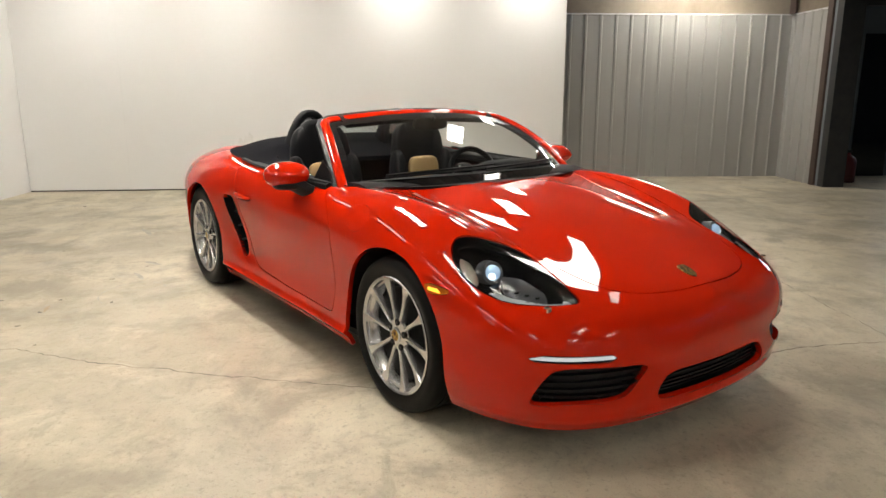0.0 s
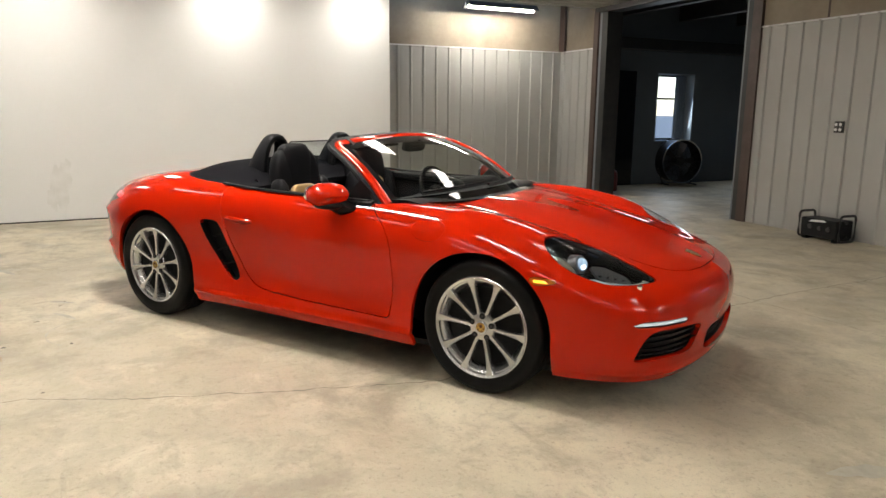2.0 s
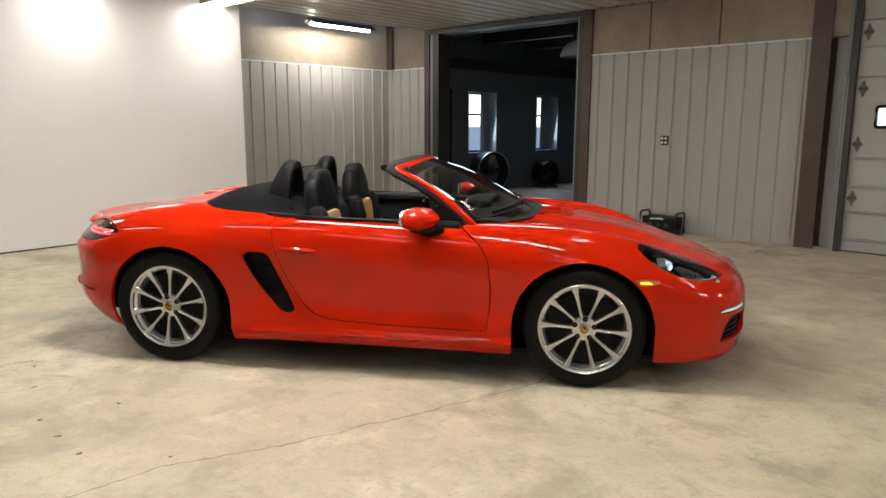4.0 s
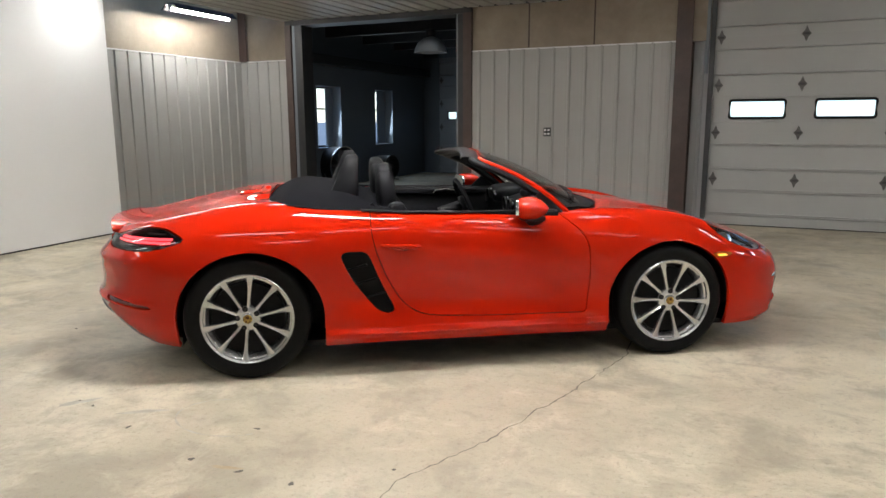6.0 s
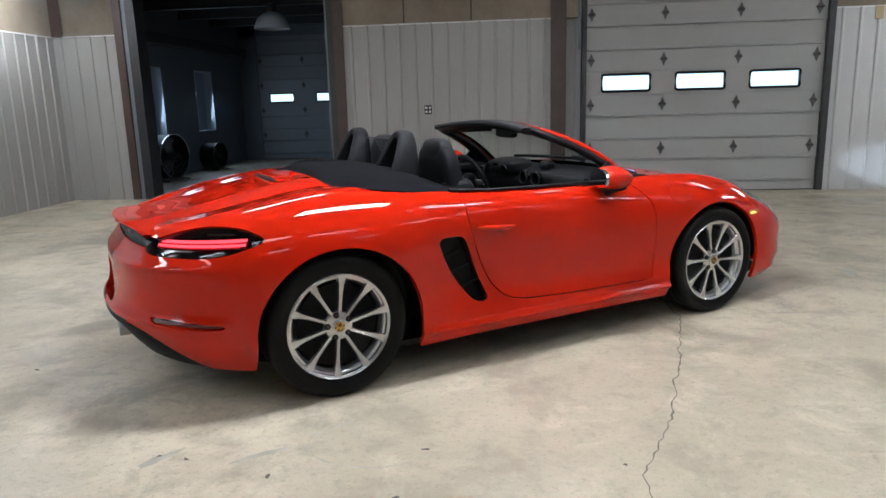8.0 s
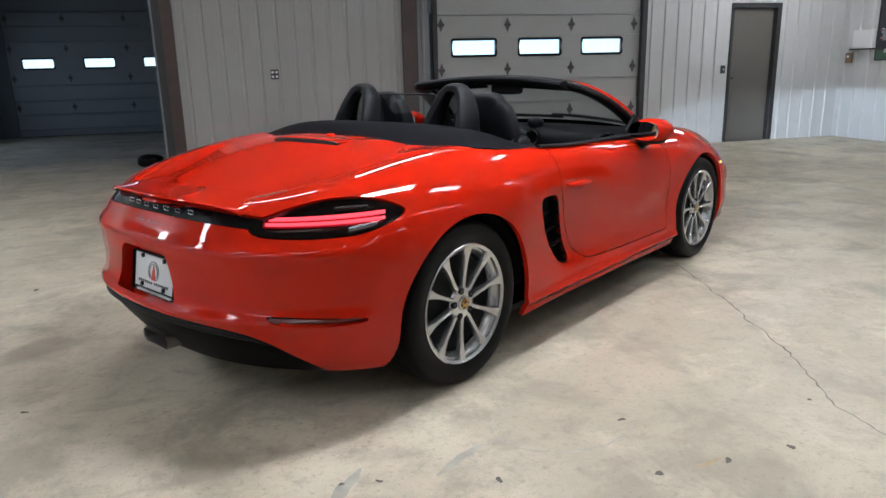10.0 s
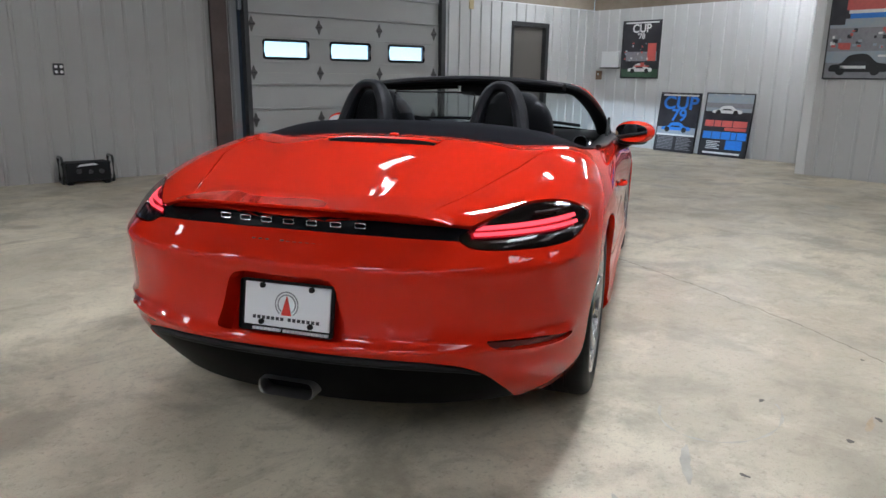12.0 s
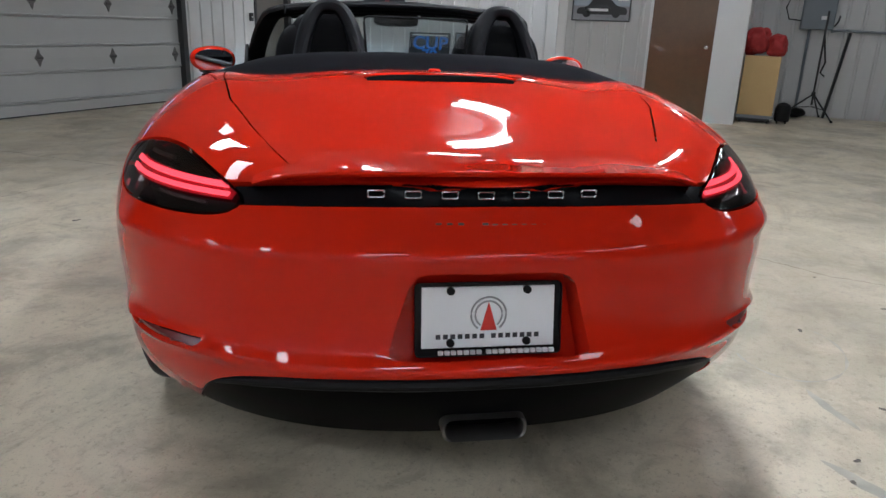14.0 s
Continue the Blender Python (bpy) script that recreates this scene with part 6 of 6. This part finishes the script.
# poster with red and blue blocks, leaning
p = poster(pose(3.765, 3.2, 0.0) @ EAST @ pose(0, 0, 0, -7.5), 0.83, 1.02, "framed racing poster with red and blue blocks leaning on the wall")
patch(p, "printed_sky", 0.02, 0.81, 0.72, 1.0, ink_sky, 0.0132)
patch(p, "printed_trees", 0.02, 0.81, 0.78, 0.86, ink_grey, 0.0136)
race_car(p, 0.15, 0.68, 0.5, ink_white, 0.26)
for k, (x0, x1) in enumerate(((0.05, 0.2), (0.215, 0.33), (0.345, 0.52), (0.535, 0.77))):
    patch(p, "title_block", x0, x1, 0.48, 0.58, ink_red)
patch(p, "title_block", 0.4, 0.77, 0.42, 0.47, ink_red)
for k, (x0, x1) in enumerate(((0.04, 0.19), (0.2, 0.35), (0.36, 0.52), (0.53, 0.62), (0.63, 0.79))):
    patch(p, "title_block", x0, x1, 0.28, 0.4, ink_blue)
patch(p, "title_block", 0.46, 0.74, 0.12, 0.27, ink_blue)
for k in range(5):
    patch(p, "text_bar", 0.12, 0.36 - 0.04 * (k % 2), 0.12 + 0.028 * k, 0.132 + 0.028 * k, ink_white)
patch(p, "title_bar", 0.08, 0.72, 0.04, 0.07, ink_white)
# poster on the office wall
p = poster(pose(2.708, 0.93, 1.25) @ EAST, 0.8, 0.99, "framed poster of a dark race car on the office wall")
patch(p, "printed_road", 0.015, 0.785, 0.015, 0.2, ink_grey, 0.0130)
patch(p, "printed_rail", 0.015, 0.785, 0.2, 0.34, ink_sky, 0.0132)
patch(p, "printed_crowd", 0.015, 0.785, 0.34, 0.62, ink_grey, 0.0134)
patch(p, "printed_sky", 0.015, 0.785, 0.62, 0.73, ink_sky, 0.0136)
patch(p, "printed_banner", 0.24, 0.785, 0.73, 0.79, ink_blue, 0.0137)
patch(p, "printed_stripe", 0.22, 0.785, 0.79, 0.83, ink_white, 0.0138)
patch(p, "printed_roof", 0.18, 0.785, 0.83, 0.975, ink_red, 0.0137)
patch(p, "printed_column", 0.015, 0.19, 0.66, 0.975, ink_night, 0.0139)
rng = random.Random(4)
for k in range(26):
    x0, y0 = rng.uniform(0.03, 0.7), rng.uniform(0.35, 0.58)
    patch(p, "printed_spectator", x0, x0 + rng.uniform(0.02, 0.06), y0, y0 + rng.uniform(0.02, 0.05), (ink_white, ink_night, ink_sky, ink_red)[k % 4 if k % 8 else 3], 0.0142)
patch(p, "printed_flag", 0.17, 0.29, 0.36, 0.44, ink_red, 0.0144)
race_car(p, 0.07, 0.06, 0.68, frame_black, 0.34)
patch(p, "printed_wing", 0.62, 0.77, 0.27, 0.295, ink_white, 0.0165)
patch(p, "printed_flank", 0.2, 0.5, 0.13, 0.165, ink_white, 0.0165)

# steel door in a dark frame
d = empty("door_1", pose(1.745, NORTH, 0), "taupe steel door set back in a dark frame", "door", kind="structure")
for a0, a1, z0, z1 in ((0, 0.05, 0, 2.135), (0.84, 0.92, 0, 2.135), (0.05, 0.84, 2.06, 2.135)):
    part("door_frame", box(a0, a1, -0.02, 0.14, z0, z1, 0.003), steel_dark, d)
part("door_leaf", box(0.05, 0.84, 0.07, 0.11, 0.008, 2.06, 0.003), taupe, d)
part("door_handle", cyl((0.12, 0.03, 1.0), (0.12, 0.075, 1.0), 0.022, 0.018, 16), dark_metal, d)
part("threshold", box(0.05, 0.84, 0.0, 0.14, 0, 0.008), dark_metal, d)
# wooden door
d = empty("door_2", pose(2.72, -0.165, 0), "closed brown wooden flush door in a white frame", "door", kind="structure")
part("door_leaf", box(0.005, 0.045, -0.81, 0.0, 0.01, 2.06, 0.003), wood_door, d)
for y0, y1, z0, z1 in ((0.0, 0.035, 0, 2.08), (-0.845, -0.81, 0, 2.08), (-0.81, 0.0, 2.06, 2.08)):
    part("door_frame", box(-0.02, 0.1, y0, y1, z0, z1, 0.003), trim_white, d)
bm = bmesh.new()
bmesh.ops.create_uvsphere(bm, u_segments=16, v_segments=10, radius=0.028, matrix=Matrix.Translation((-0.05, -0.73, 0.965)))
part("door_knob", bm, chrome, d, "round brass-tinted knob")
part("knob_rose", cyl((0.006, -0.73, 0.965), (-0.03, -0.73, 0.965), 0.026, 0.012, 16), chrome, d)
for z in (0.25, 1.05, 1.85):
    part("door_hinge", cyl((-0.003, 0.0, z - 0.05), (-0.003, 0.0, z + 0.05), 0.008, None, 8), chrome, d)
# socket, switch, small wall boxes
sock = empty("wall_socket", pose(-5.226, NORTH - 0.011, 1.237), "black and white double socket on the ribbed wall", "socket")
part("socket_box", box(-0.052, 0.052, -0.04, 0.0, -0.062, 0.062, 0.006), frame_black, sock)
for ax in (-0.026, 0.026):
    for az in (-0.028, 0.028):
        part("outlet_face", cyl((ax, -0.044, az), (ax, -0.039, az), 0.017, None, 14), trim_white, sock)
sw_box = empty("light_switch", pose(1.645, NORTH - 0.011, 1.14), "small dark switch box beside the steel door", "switch")
part("switch_plate", box(-0.035, 0.035, -0.03, 0, -0.06, 0.06, 0.004), dark_metal, sw_box)
part("toggle", box(-0.006, 0.006, -0.042, -0.03, -0.012, 0.012, 0.002), trim_white, sw_box)
b = empty("wall_box", pose(3.889, 5.19, 1.54), "white sheet-metal wall box", "box")
part("box_body", box(-0.06, 0, -0.19, 0.19, -0.13, 0.15, 0.006), trim_white, b)
part("box_shelf", box(-0.09, 0, -0.2, 0.2, -0.15, -0.13, 0.003), dark_metal, b)
b = empty("thermostat", pose(3.889, 5.45, 1.27), "small brown control box on the wall", "control box")
part("control_case", box(-0.04, 0, -0.06, 0.06, -0.08, 0.08, 0.006), mat("brown_plastic", (0.2, 0.12, 0.07), 0.5, noise=[(20, 0.3, (0.12, 0.07, 0.04), 2)]), b)
part("control_dial", cyl((-0.04, 0, 0.02), (-0.05, 0, 0.02), 0.02, None, 14), trim_white, b)
b = empty("door_opener_sign", pose(0.81, NORTH - 0.011, 2.34), "small yellowed tag above the ribbed wall", "tag")
part("tag_plate", box(-0.05, 0.05, -0.012, 0, -0.08, 0.09, 0.003), mat("yellowed_card", (0.45, 0.36, 0.18), 0.6, noise=[(20, 0.3, (0.35, 0.28, 0.14), 2)]), b)

# portable black power pack at the wall
g = empty("generator", pose(-5.1, 5.44, 0, 0, 0, -2), "portable black and silver power generator on the floor", "generator")
part("housing", box(-0.225, 0.225, -0.13, 0.13, 0.035, 0.24, 0.025, segments=3), black_plastic, g)
for e in (-1, 1):
    loop = [(e * 0.255, y, z) for y, z in corners([(-0.12, 0.02), (0.12, 0.02), (0.12, 0.3), (-0.12, 0.3)], 0.05, 5)]
    part("end_frame", tube(loop, 0.014, 8, closed=True), frame_black, g)
    for z in (0.07, 0.22):
        part("frame_link", tube([(e * 0.255, 0, z), (e * 0.215, 0, z)], 0.012, 8), frame_black, g)
for x, z, r in ((-0.1, 0.15, 0.035), (0.02, 0.14, 0.028), (0.13, 0.14, 0.032)):
    part("panel_dial", cyl((x, -0.142, z), (x, -0.128, z), r * 0.8, None, 18), dark_metal, g)
part("maker_strip", prism([(-0.12, 0.2), (0.1, 0.215), (0.06, 0.235), (-0.08, 0.225)], -0.137, -0.129, "xz"), trim_white, g)
for e in (-1, 1):
    part("rubber_foot", box(e * 0.19 - 0.03, e * 0.19 + 0.03, -0.11, 0.11, 0, 0.036, 0.006), rubber, g)

# tan cabinet with red cloths
c = empty("cabinet", pose(3.2, -1.37, 0), "tan plywood cabinet on a grey base", "cabinet")
part("carcass", box(0.0, 0.5, -0.45, 0.0, 0.1, 0.88, 0.006), ply, c)
part("plinth", box(0.02, 0.48, -0.43, -0.02, 0.02, 0.1), frame_black, c)
part("base_board", box(-0.04, 0.5, -0.48, 0.01, 0.06, 0.1, 0.004), grey_box, c)
for y in (-0.4, -0.05):
    for x in (0.05, 0.42):
        part("castor", cyl((x, y - 0.015, 0.03), (x, y + 0.015, 0.03), 0.03, None, 14), rubber, c)
for nm, (x, y, z), sz, lab in (("red_bag", (3.36, -1.48, 1.02), (0.19, 0.15, 0.165), "crumpled red nylon bag on the cabinet"), ("red_bag", (3.38, -1.73, 0.985), (0.17, 0.13, 0.13), "small crumpled red nylon bag on the cabinet")):
    bm = blob(sz, 0.7, 0.8, None, 60, 36, lambda v: v * (1 + 0.34 * noise.noise(v * 8 + Vector((sz[2] * 40, 0, 0))) + 0.16 * noise.noise(v * 19) + 0.07 * noise.noise(v * 45)))
    lo = min(v.co.z for v in bm.verts)
    bmesh.ops.translate(bm, vec=(x, y, 0.879 - lo * 0.92), verts=bm.verts)
    for v in bm.verts:
        v.co.z = max(v.co.z, 0.881)
    part(nm, bm, red_cloth, thing=(lab, "bag", "red bags"), angle=60)
v = empty("shop_vacuum", pose(3.35, -1.95, 0), "small black canister vacuum on the floor", "vacuum")
part("canister", lathe([(0, 0.03), (0.09, 0.03), (0.1, 0.06), (0.1, 0.2), (0.085, 0.25), (0.04, 0.28), (0, 0.285)], 24, "z", close=False), black_plastic, v)
for k in range(4):
    t = math.pi / 4 + k * math.pi / 2
    part("castor", cyl((0.075 * math.cos(t), 0.075 * math.sin(t) - 0.01, 0.02), (0.075 * math.cos(t), 0.075 * math.sin(t) + 0.01, 0.02), 0.02, None, 10), rubber, v)
# electric box with conduit
e = empty("electric_box", pose(4.689, -2.22, 1.25), "grey steel electric box with cables on the ribbed wall", "electric box")
part("case", box(-0.16, 0, -0.22, 0.22, 0, 0.62, 0.01), grey_box, e)
part("cover", box(-0.172, -0.158, -0.2, 0.2, 0.02, 0.6, 0.004), grey_box, e)
part("rating_label", box(-0.175, -0.171, -0.12, -0.04, 0.14, 0.19), trim_white, e)
part("switch_arm", tube([(-0.1, -0.23, 0.05), (-0.12, -0.27, 0.12), (-0.12, -0.28, 0.2)], 0.012, 8), dark_metal, e)
part("conduit", tube([(-0.03, -0.2, -0.02), (-0.03, -0.3, 0.0), (-0.03, -1.4, -0.03), (-0.03, -2.6, -0.03)], 0.018, 8), grey_box, e)
part("conduit", tube([(-0.04, 0.08, 0), (-0.04, 0.08, -0.55), (-0.04, 0.08, -1.22)], 0.02, 8), grey_box, e)
part("cable", tube([(-0.05, 0.2, 0.5), (-0.06, 0.38, 0.48), (-0.06, 0.44, 0.3), (-0.06, 0.38, 0.14), (-0.05, 0.2, 0.12)], 0.009, 8), rubber, e)
part("cable", tube([(-0.1, -0.12, 0.0), (-0.13, -0.15, -0.2), (-0.12, -0.2, -0.45), (-0.15, -0.16, -0.6), (-0.14, -0.22, -0.65)], 0.012, 8), rubber, e)
# tripod stand
t3 = empty("tripod_stand", pose(4.25, -2.33, 0), "black steel tripod lamp stand", "tripod")
part("pole", tube([(0, 0, 0.2), (0, 0, 1.5)], 0.014, 10), frame_black, t3)
part("collar", cyl((0, 0, 0.33), (0, 0, 0.39), 0.028, None, 14), frame_black, t3)
for k in range(3):
    t = radians(100 + 120 * k)
    leg = part("leg", tube([(0, 0, 0.36), (0.42 * math.cos(t), 0.42 * math.sin(t), 0.012)], 0.012, 8), frame_black, t3)
    part("rubber_foot", cyl((0.42 * math.cos(t), 0.42 * math.sin(t), 0), (0.42 * math.cos(t), 0.42 * math.sin(t), 0.03), 0.018, None, 10), rubber, leg)
    part("brace", tube([(0, 0, 0.18), (0.24 * math.cos(t), 0.24 * math.sin(t), 0.16)], 0.007, 6), frame_black, t3)
b = tagged(part("leaning_bar", tube([(4.52, -2.52, 0.0), (4.68, -2.68, 1.22)], 0.022, 8), frame_black), "dark steel bar leaning against the wall", "bar")
b = tagged(part("dark_bundle", blob((0.22, 0.18, 0.07), 0.8, 0.8, pose(4.45, -2.08, 0.07), 26, 14, lambda v: v * (1 + 0.2 * noise.noise(v * 11))), rubber), "dark heap of cable and cloth on the floor", "bundle")

# drum fans in the unlit room
def drum_fan(m, r, label, ring):
    ob = empty("drum_fan", m, label, "fan", "drum fans")
    part("drum", lathe([(r, -0.16), (r + 0.012, -0.16), (r + 0.012, 0.16), (r, 0.16)], 44, "y"), rubber, ob).location.z = r + 0.06
    for s in (-1, 1):
        guard = part("rim_ring", lathe([(r + 0.004, s * 0.155), (r + 0.024, s * 0.16), (r + 0.024, s * 0.175), (r + 0.004, s * 0.17)], 44, "y"), ring, ob)
        guard.location.z = r + 0.06
        for q in (0.25, 0.5, 0.75):
            part("guard_ring", tube([(q * r * math.cos(a), s * 0.165, r + 0.06 + q * r * math.sin(a)) for a in np.linspace(0, 2 * math.pi, 28, endpoint=False)], 0.004, 5, closed=True), dark_metal, ob)
        for k in range(8):
            a = math.pi * k / 8
            part("guard_wire", tube([(-r * math.cos(a), s * 0.165, r + 0.06 - r * math.sin(a)), (r * math.cos(a), s * 0.165, r + 0.06 + r * math.sin(a))], 0.004, 5), dark_metal, ob)
    part("motor", cyl((0, -0.1, r + 0.06), (0, 0.12, r + 0.06), 0.09, None, 20), frame_black, ob)
    for k in range(5):
        a = 2 * math.pi * k / 5
        V = []
        for q, tw in ((0.09, 0.05), (r * 0.5, 0.04), (r * 0.93, 0.025)):
            for w, sg in ((-0.28, -1), (0.28, 1)):
                V.append((q * math.cos(a + w * 0.7), sg * tw, r + 0.06 + q * math.sin(a + w * 0.7)))
        part("blade", (V, [(0, 1, 3, 2), (2, 3, 5, 4)]), dark_metal, ob)
    for s in (-1, 1):
        part("foot_rail", tube([(s * r * 0.75, -0.22, 0.015), (s * r * 0.75, 0.22, 0.015)], 0.015, 8), frame_black, ob)
        part("foot_strut", tube([(s * r * 0.75, 0, 0.02), (s * (r + 0.02), 0, r * 0.8)], 0.014, 8), frame_black, ob)
    return ob


drum_fan(pose(-10.58, 8.36, 0, 0, 0, 78), 0.4, "large black drum fan below the first dark window", chrome)
drum_fan(pose(-10.58, 10.45, 0, 0, 0, 80), 0.26, "smaller black drum fan below the second dark window", frame_black)
# unlit bell lamp in the dark room
hb = empty("bay_lamp", pose(-8.24, 8.05, 2.68), "unlit bell-shaped bay lamp hanging in the dark room", "lamp")
part("bell", lathe([(0.31, 0.0), (0.3, 0.06), (0.25, 0.17), (0.16, 0.25), (0.07, 0.29), (0.06, 0.28), (0.15, 0.235), (0.24, 0.155), (0.29, 0.05), (0.3, 0.0)], 36, "z"), mat("frosted_bell", (0.35, 0.37, 0.4), 0.3), hb)
part("ballast", lathe([(0, 0.29), (0.08, 0.29), (0.09, 0.32), (0.09, 0.42), (0, 0.44)], 24, "z", close=False), dark_metal, hb)
part("suspension", tube([(0, 0, 0.43), (0, 0, 0.83)], 0.01, 6), dark_metal, hb)
r = empty("red_canister", pose(-10.07, 6.35, 0), "dark red canister on the floor of the dark room", "canister")
part("bottle", lathe([(0, 0), (0.11, 0), (0.115, 0.02), (0.115, 0.3), (0.09, 0.36), (0.03, 0.4), (0.03, 0.43), (0, 0.43)], 24, "z", close=False), mat("dark_red_enamel", (0.1, 0.005, 0.006), 0.4), r)
part("valve", box(-0.03, 0.03, -0.03, 0.03, 0.43, 0.47, 0.006), dark_metal, r)
b = tagged(part("dark_bag", blob((0.17, 0.13, 0.09), 0.8, 0.8, pose(-7.0, 6.6, 0.09), 24, 14, lambda v: v * (1 + 0.15 * noise.noise(v * 12))), rubber), "small dark bag on the floor of the dark room", "bag")

# ---- floor marks ----
def crack(points, width, label, seed):
    rng = random.Random(seed)
    pts = []
    for (x0, y0), (x1, y1) in zip(points, points[1:]):
        n = max(2, int(math.hypot(x1 - x0, y1 - y0) / 0.035))
        for i in range(n):
            t = i / n
            pts.append((x0 + (x1 - x0) * t, y0 + (y1 - y0) * t))
    pts.append(points[-1])
    V, F = [], []
    drift = 0.0
    for i, (x, y) in enumerate(pts):
        a, b = pts[max(i - 1, 0)], pts[min(i + 1, len(pts) - 1)]
        d = math.hypot(b[0] - a[0], b[1] - a[1]) or 1
        nx, ny = -(b[1] - a[1]) / d, (b[0] - a[0]) / d
        drift = drift * 0.75 + rng.uniform(-0.012, 0.012)
        w = width * rng.uniform(0.3, 1.15) / 2
        V += [(x + nx * (drift + w), y + ny * (drift + w), 0.0012), (x + nx * (drift - w), y + ny * (drift - w), 0.0012)]
    F = [(2 * i, 2 * i + 1, 2 * i + 3, 2 * i + 2) for i in range(len(pts) - 1)]
    ob = part("floor_crack", (V, F), crack_dark, kind="structure")
    return tagged(ob, label, "crack")


crack([(-3.95, -4.9), (-3.75, -3.2), (-3.59, -2.44), (-3.57, -2.14), (-3.46, -1.88), (-3.35, -1.6), (-3.25, -1.24), (-3.15, -0.83), (-3.08, -0.5), (-3.02, -0.21), (-3.05, 0.5), (-3.25, 1.3), (-3.39, 1.85), (-3.47, 2.25), (-3.52, 2.6), (-3.6, 3.6), (-3.7, 5.6)], 0.0085, "long jagged crack across the concrete floor", 3)
crack([(-9.0, 2.9), (-7.5, 2.7), (-5.6, 2.55), (-3.52, 2.6), (-1.4, 2.7), (0.8, 2.6), (2.8, 2.75)], 0.005, "fine crack in the concrete floor", 5)


def stain(x, y, rx, ry, turn, material, label, seed, name="floor_stain", z=0.0016):
    rng = random.Random(seed)
    ph = [rng.uniform(0, 6) for _ in range(4)]
    aa = np.linspace(0, 2 * math.pi, 30, endpoint=False)
    rr = 1 + 0.2 * np.sin(2 * aa + ph[0]) + 0.14 * np.sin(3 * aa + ph[1]) + 0.09 * np.sin(7 * aa + ph[2])
    c, s = math.cos(radians(turn)), math.sin(radians(turn))
    V = [(x + rx * r * math.cos(a) * c - ry * r * math.sin(a) * s, y + rx * r * math.cos(a) * s + ry * r * math.sin(a) * c, z) for a, r in zip(aa, rr)]
    ob = part(name, (V, [tuple(range(30))]), material, kind="structure")
    return tagged(ob, label, "stain")


for i, (x, y, r) in enumerate(((-4.465, -2.333, 0.022), (-4.206, -2.335, 0.022), (-3.95, -2.33, 0.021), (-4.46, -2.71, 0.022), (-4.19, -2.7, 0.02), (-4.1, -2.65, 0.026), (-3.632, -2.065, 0.014), (-4.97, -2.21, 0.02), (-5.34, -2.1, 0.016),
                               (-4.75, 1.75, 0.03), (-8.24, -3.88, 0.04), (-1.2, -2.9, 0.02), (-0.6, 1.9, 0.025), (-6.6, -1.2, 0.02), (-5.9, -3.0, 0.018), (-2.3, -2.6, 0.012), (-7.0, 0.6, 0.03), (-1.0, 3.2, 0.03), (-4.4, -1.98, 0.02), (-5.46, -2.08, 0.014))):
    stain(x, y, r * 0.75, r * 0.5, 40 * i, stain_dark, "small dark pit in the concrete", i)
for i, (x, y, rx, ry, t) in enumerate(((-4.38, -2.78, 0.09, 0.05, 20), (-4.12, -2.9, 0.06, 0.03, 60), (-4.28, -2.33, 0.07, 0.012, 10))):
    stain(x, y, rx, ry, t, stain_rust, "faint rusty patch on the concrete", 50 + i, z=0.0013)
for i, (x, y, rx, ry, t) in enumerate(((-5.05, -2.05, 0.1, 0.02, 35), (-5.45, -2.1, 0.09, 0.025, 60), (-6.7, -2.6, 0.16, 0.03, 30), (-1.5, 0.9, 0.12, 0.05, 80), (0.4, -0.3, 0.16, 0.06, 20), (1.6, 0.6, 0.2, 0.07, 70), (0.9, -1.6, 0.2, 0.08, 100), (-0.9, -3.4, 0.14, 0.05, 15))):
    stain(x, y, rx, ry, t, smear_grey, "grey smear on the concrete", 80 + i, z=0.001)
aa = np.linspace(radians(120), radians(330), 40)
V = []
for k, a in enumerate(aa):
    w = 0.004 + 0.003 * math.sin(k)
    V += [(-4.62 + (0.27 + w) * math.cos(a), -1.93 + (0.2 + w) * math.sin(a), 0.0011), (-4.62 + (0.27 - w) * math.cos(a), -1.93 + (0.2 - w) * math.sin(a), 0.0011)]
tagged(part("floor_mark", (V, [(2 * i, 2 * i + 1, 2 * i + 3, 2 * i + 2) for i in range(39)]), smear_grey, kind="structure"), "faint curved tyre mark on the concrete", "stain")

# low beams of the car's head lamps
for s in (-1, 1):
    ld = bpy.data.lights.new("low_beam", "SPOT")
    ld.energy, ld.color, ld.spot_size, ld.spot_blend, ld.shadow_soft_size = BEAM, (0.78, 0.9, 1.0), radians(36), 0.25, 0.03
    lo = new("low_beam", ld)
    lo.parent = car
    lo.matrix_local = look((0.80, s * 0.62, 0.66), (8.0, s * 0.62, 0.66 - 7.2 * math.tan(radians(3.2)))) @ Matrix.Diagonal((1, 0.25, 1, 1))
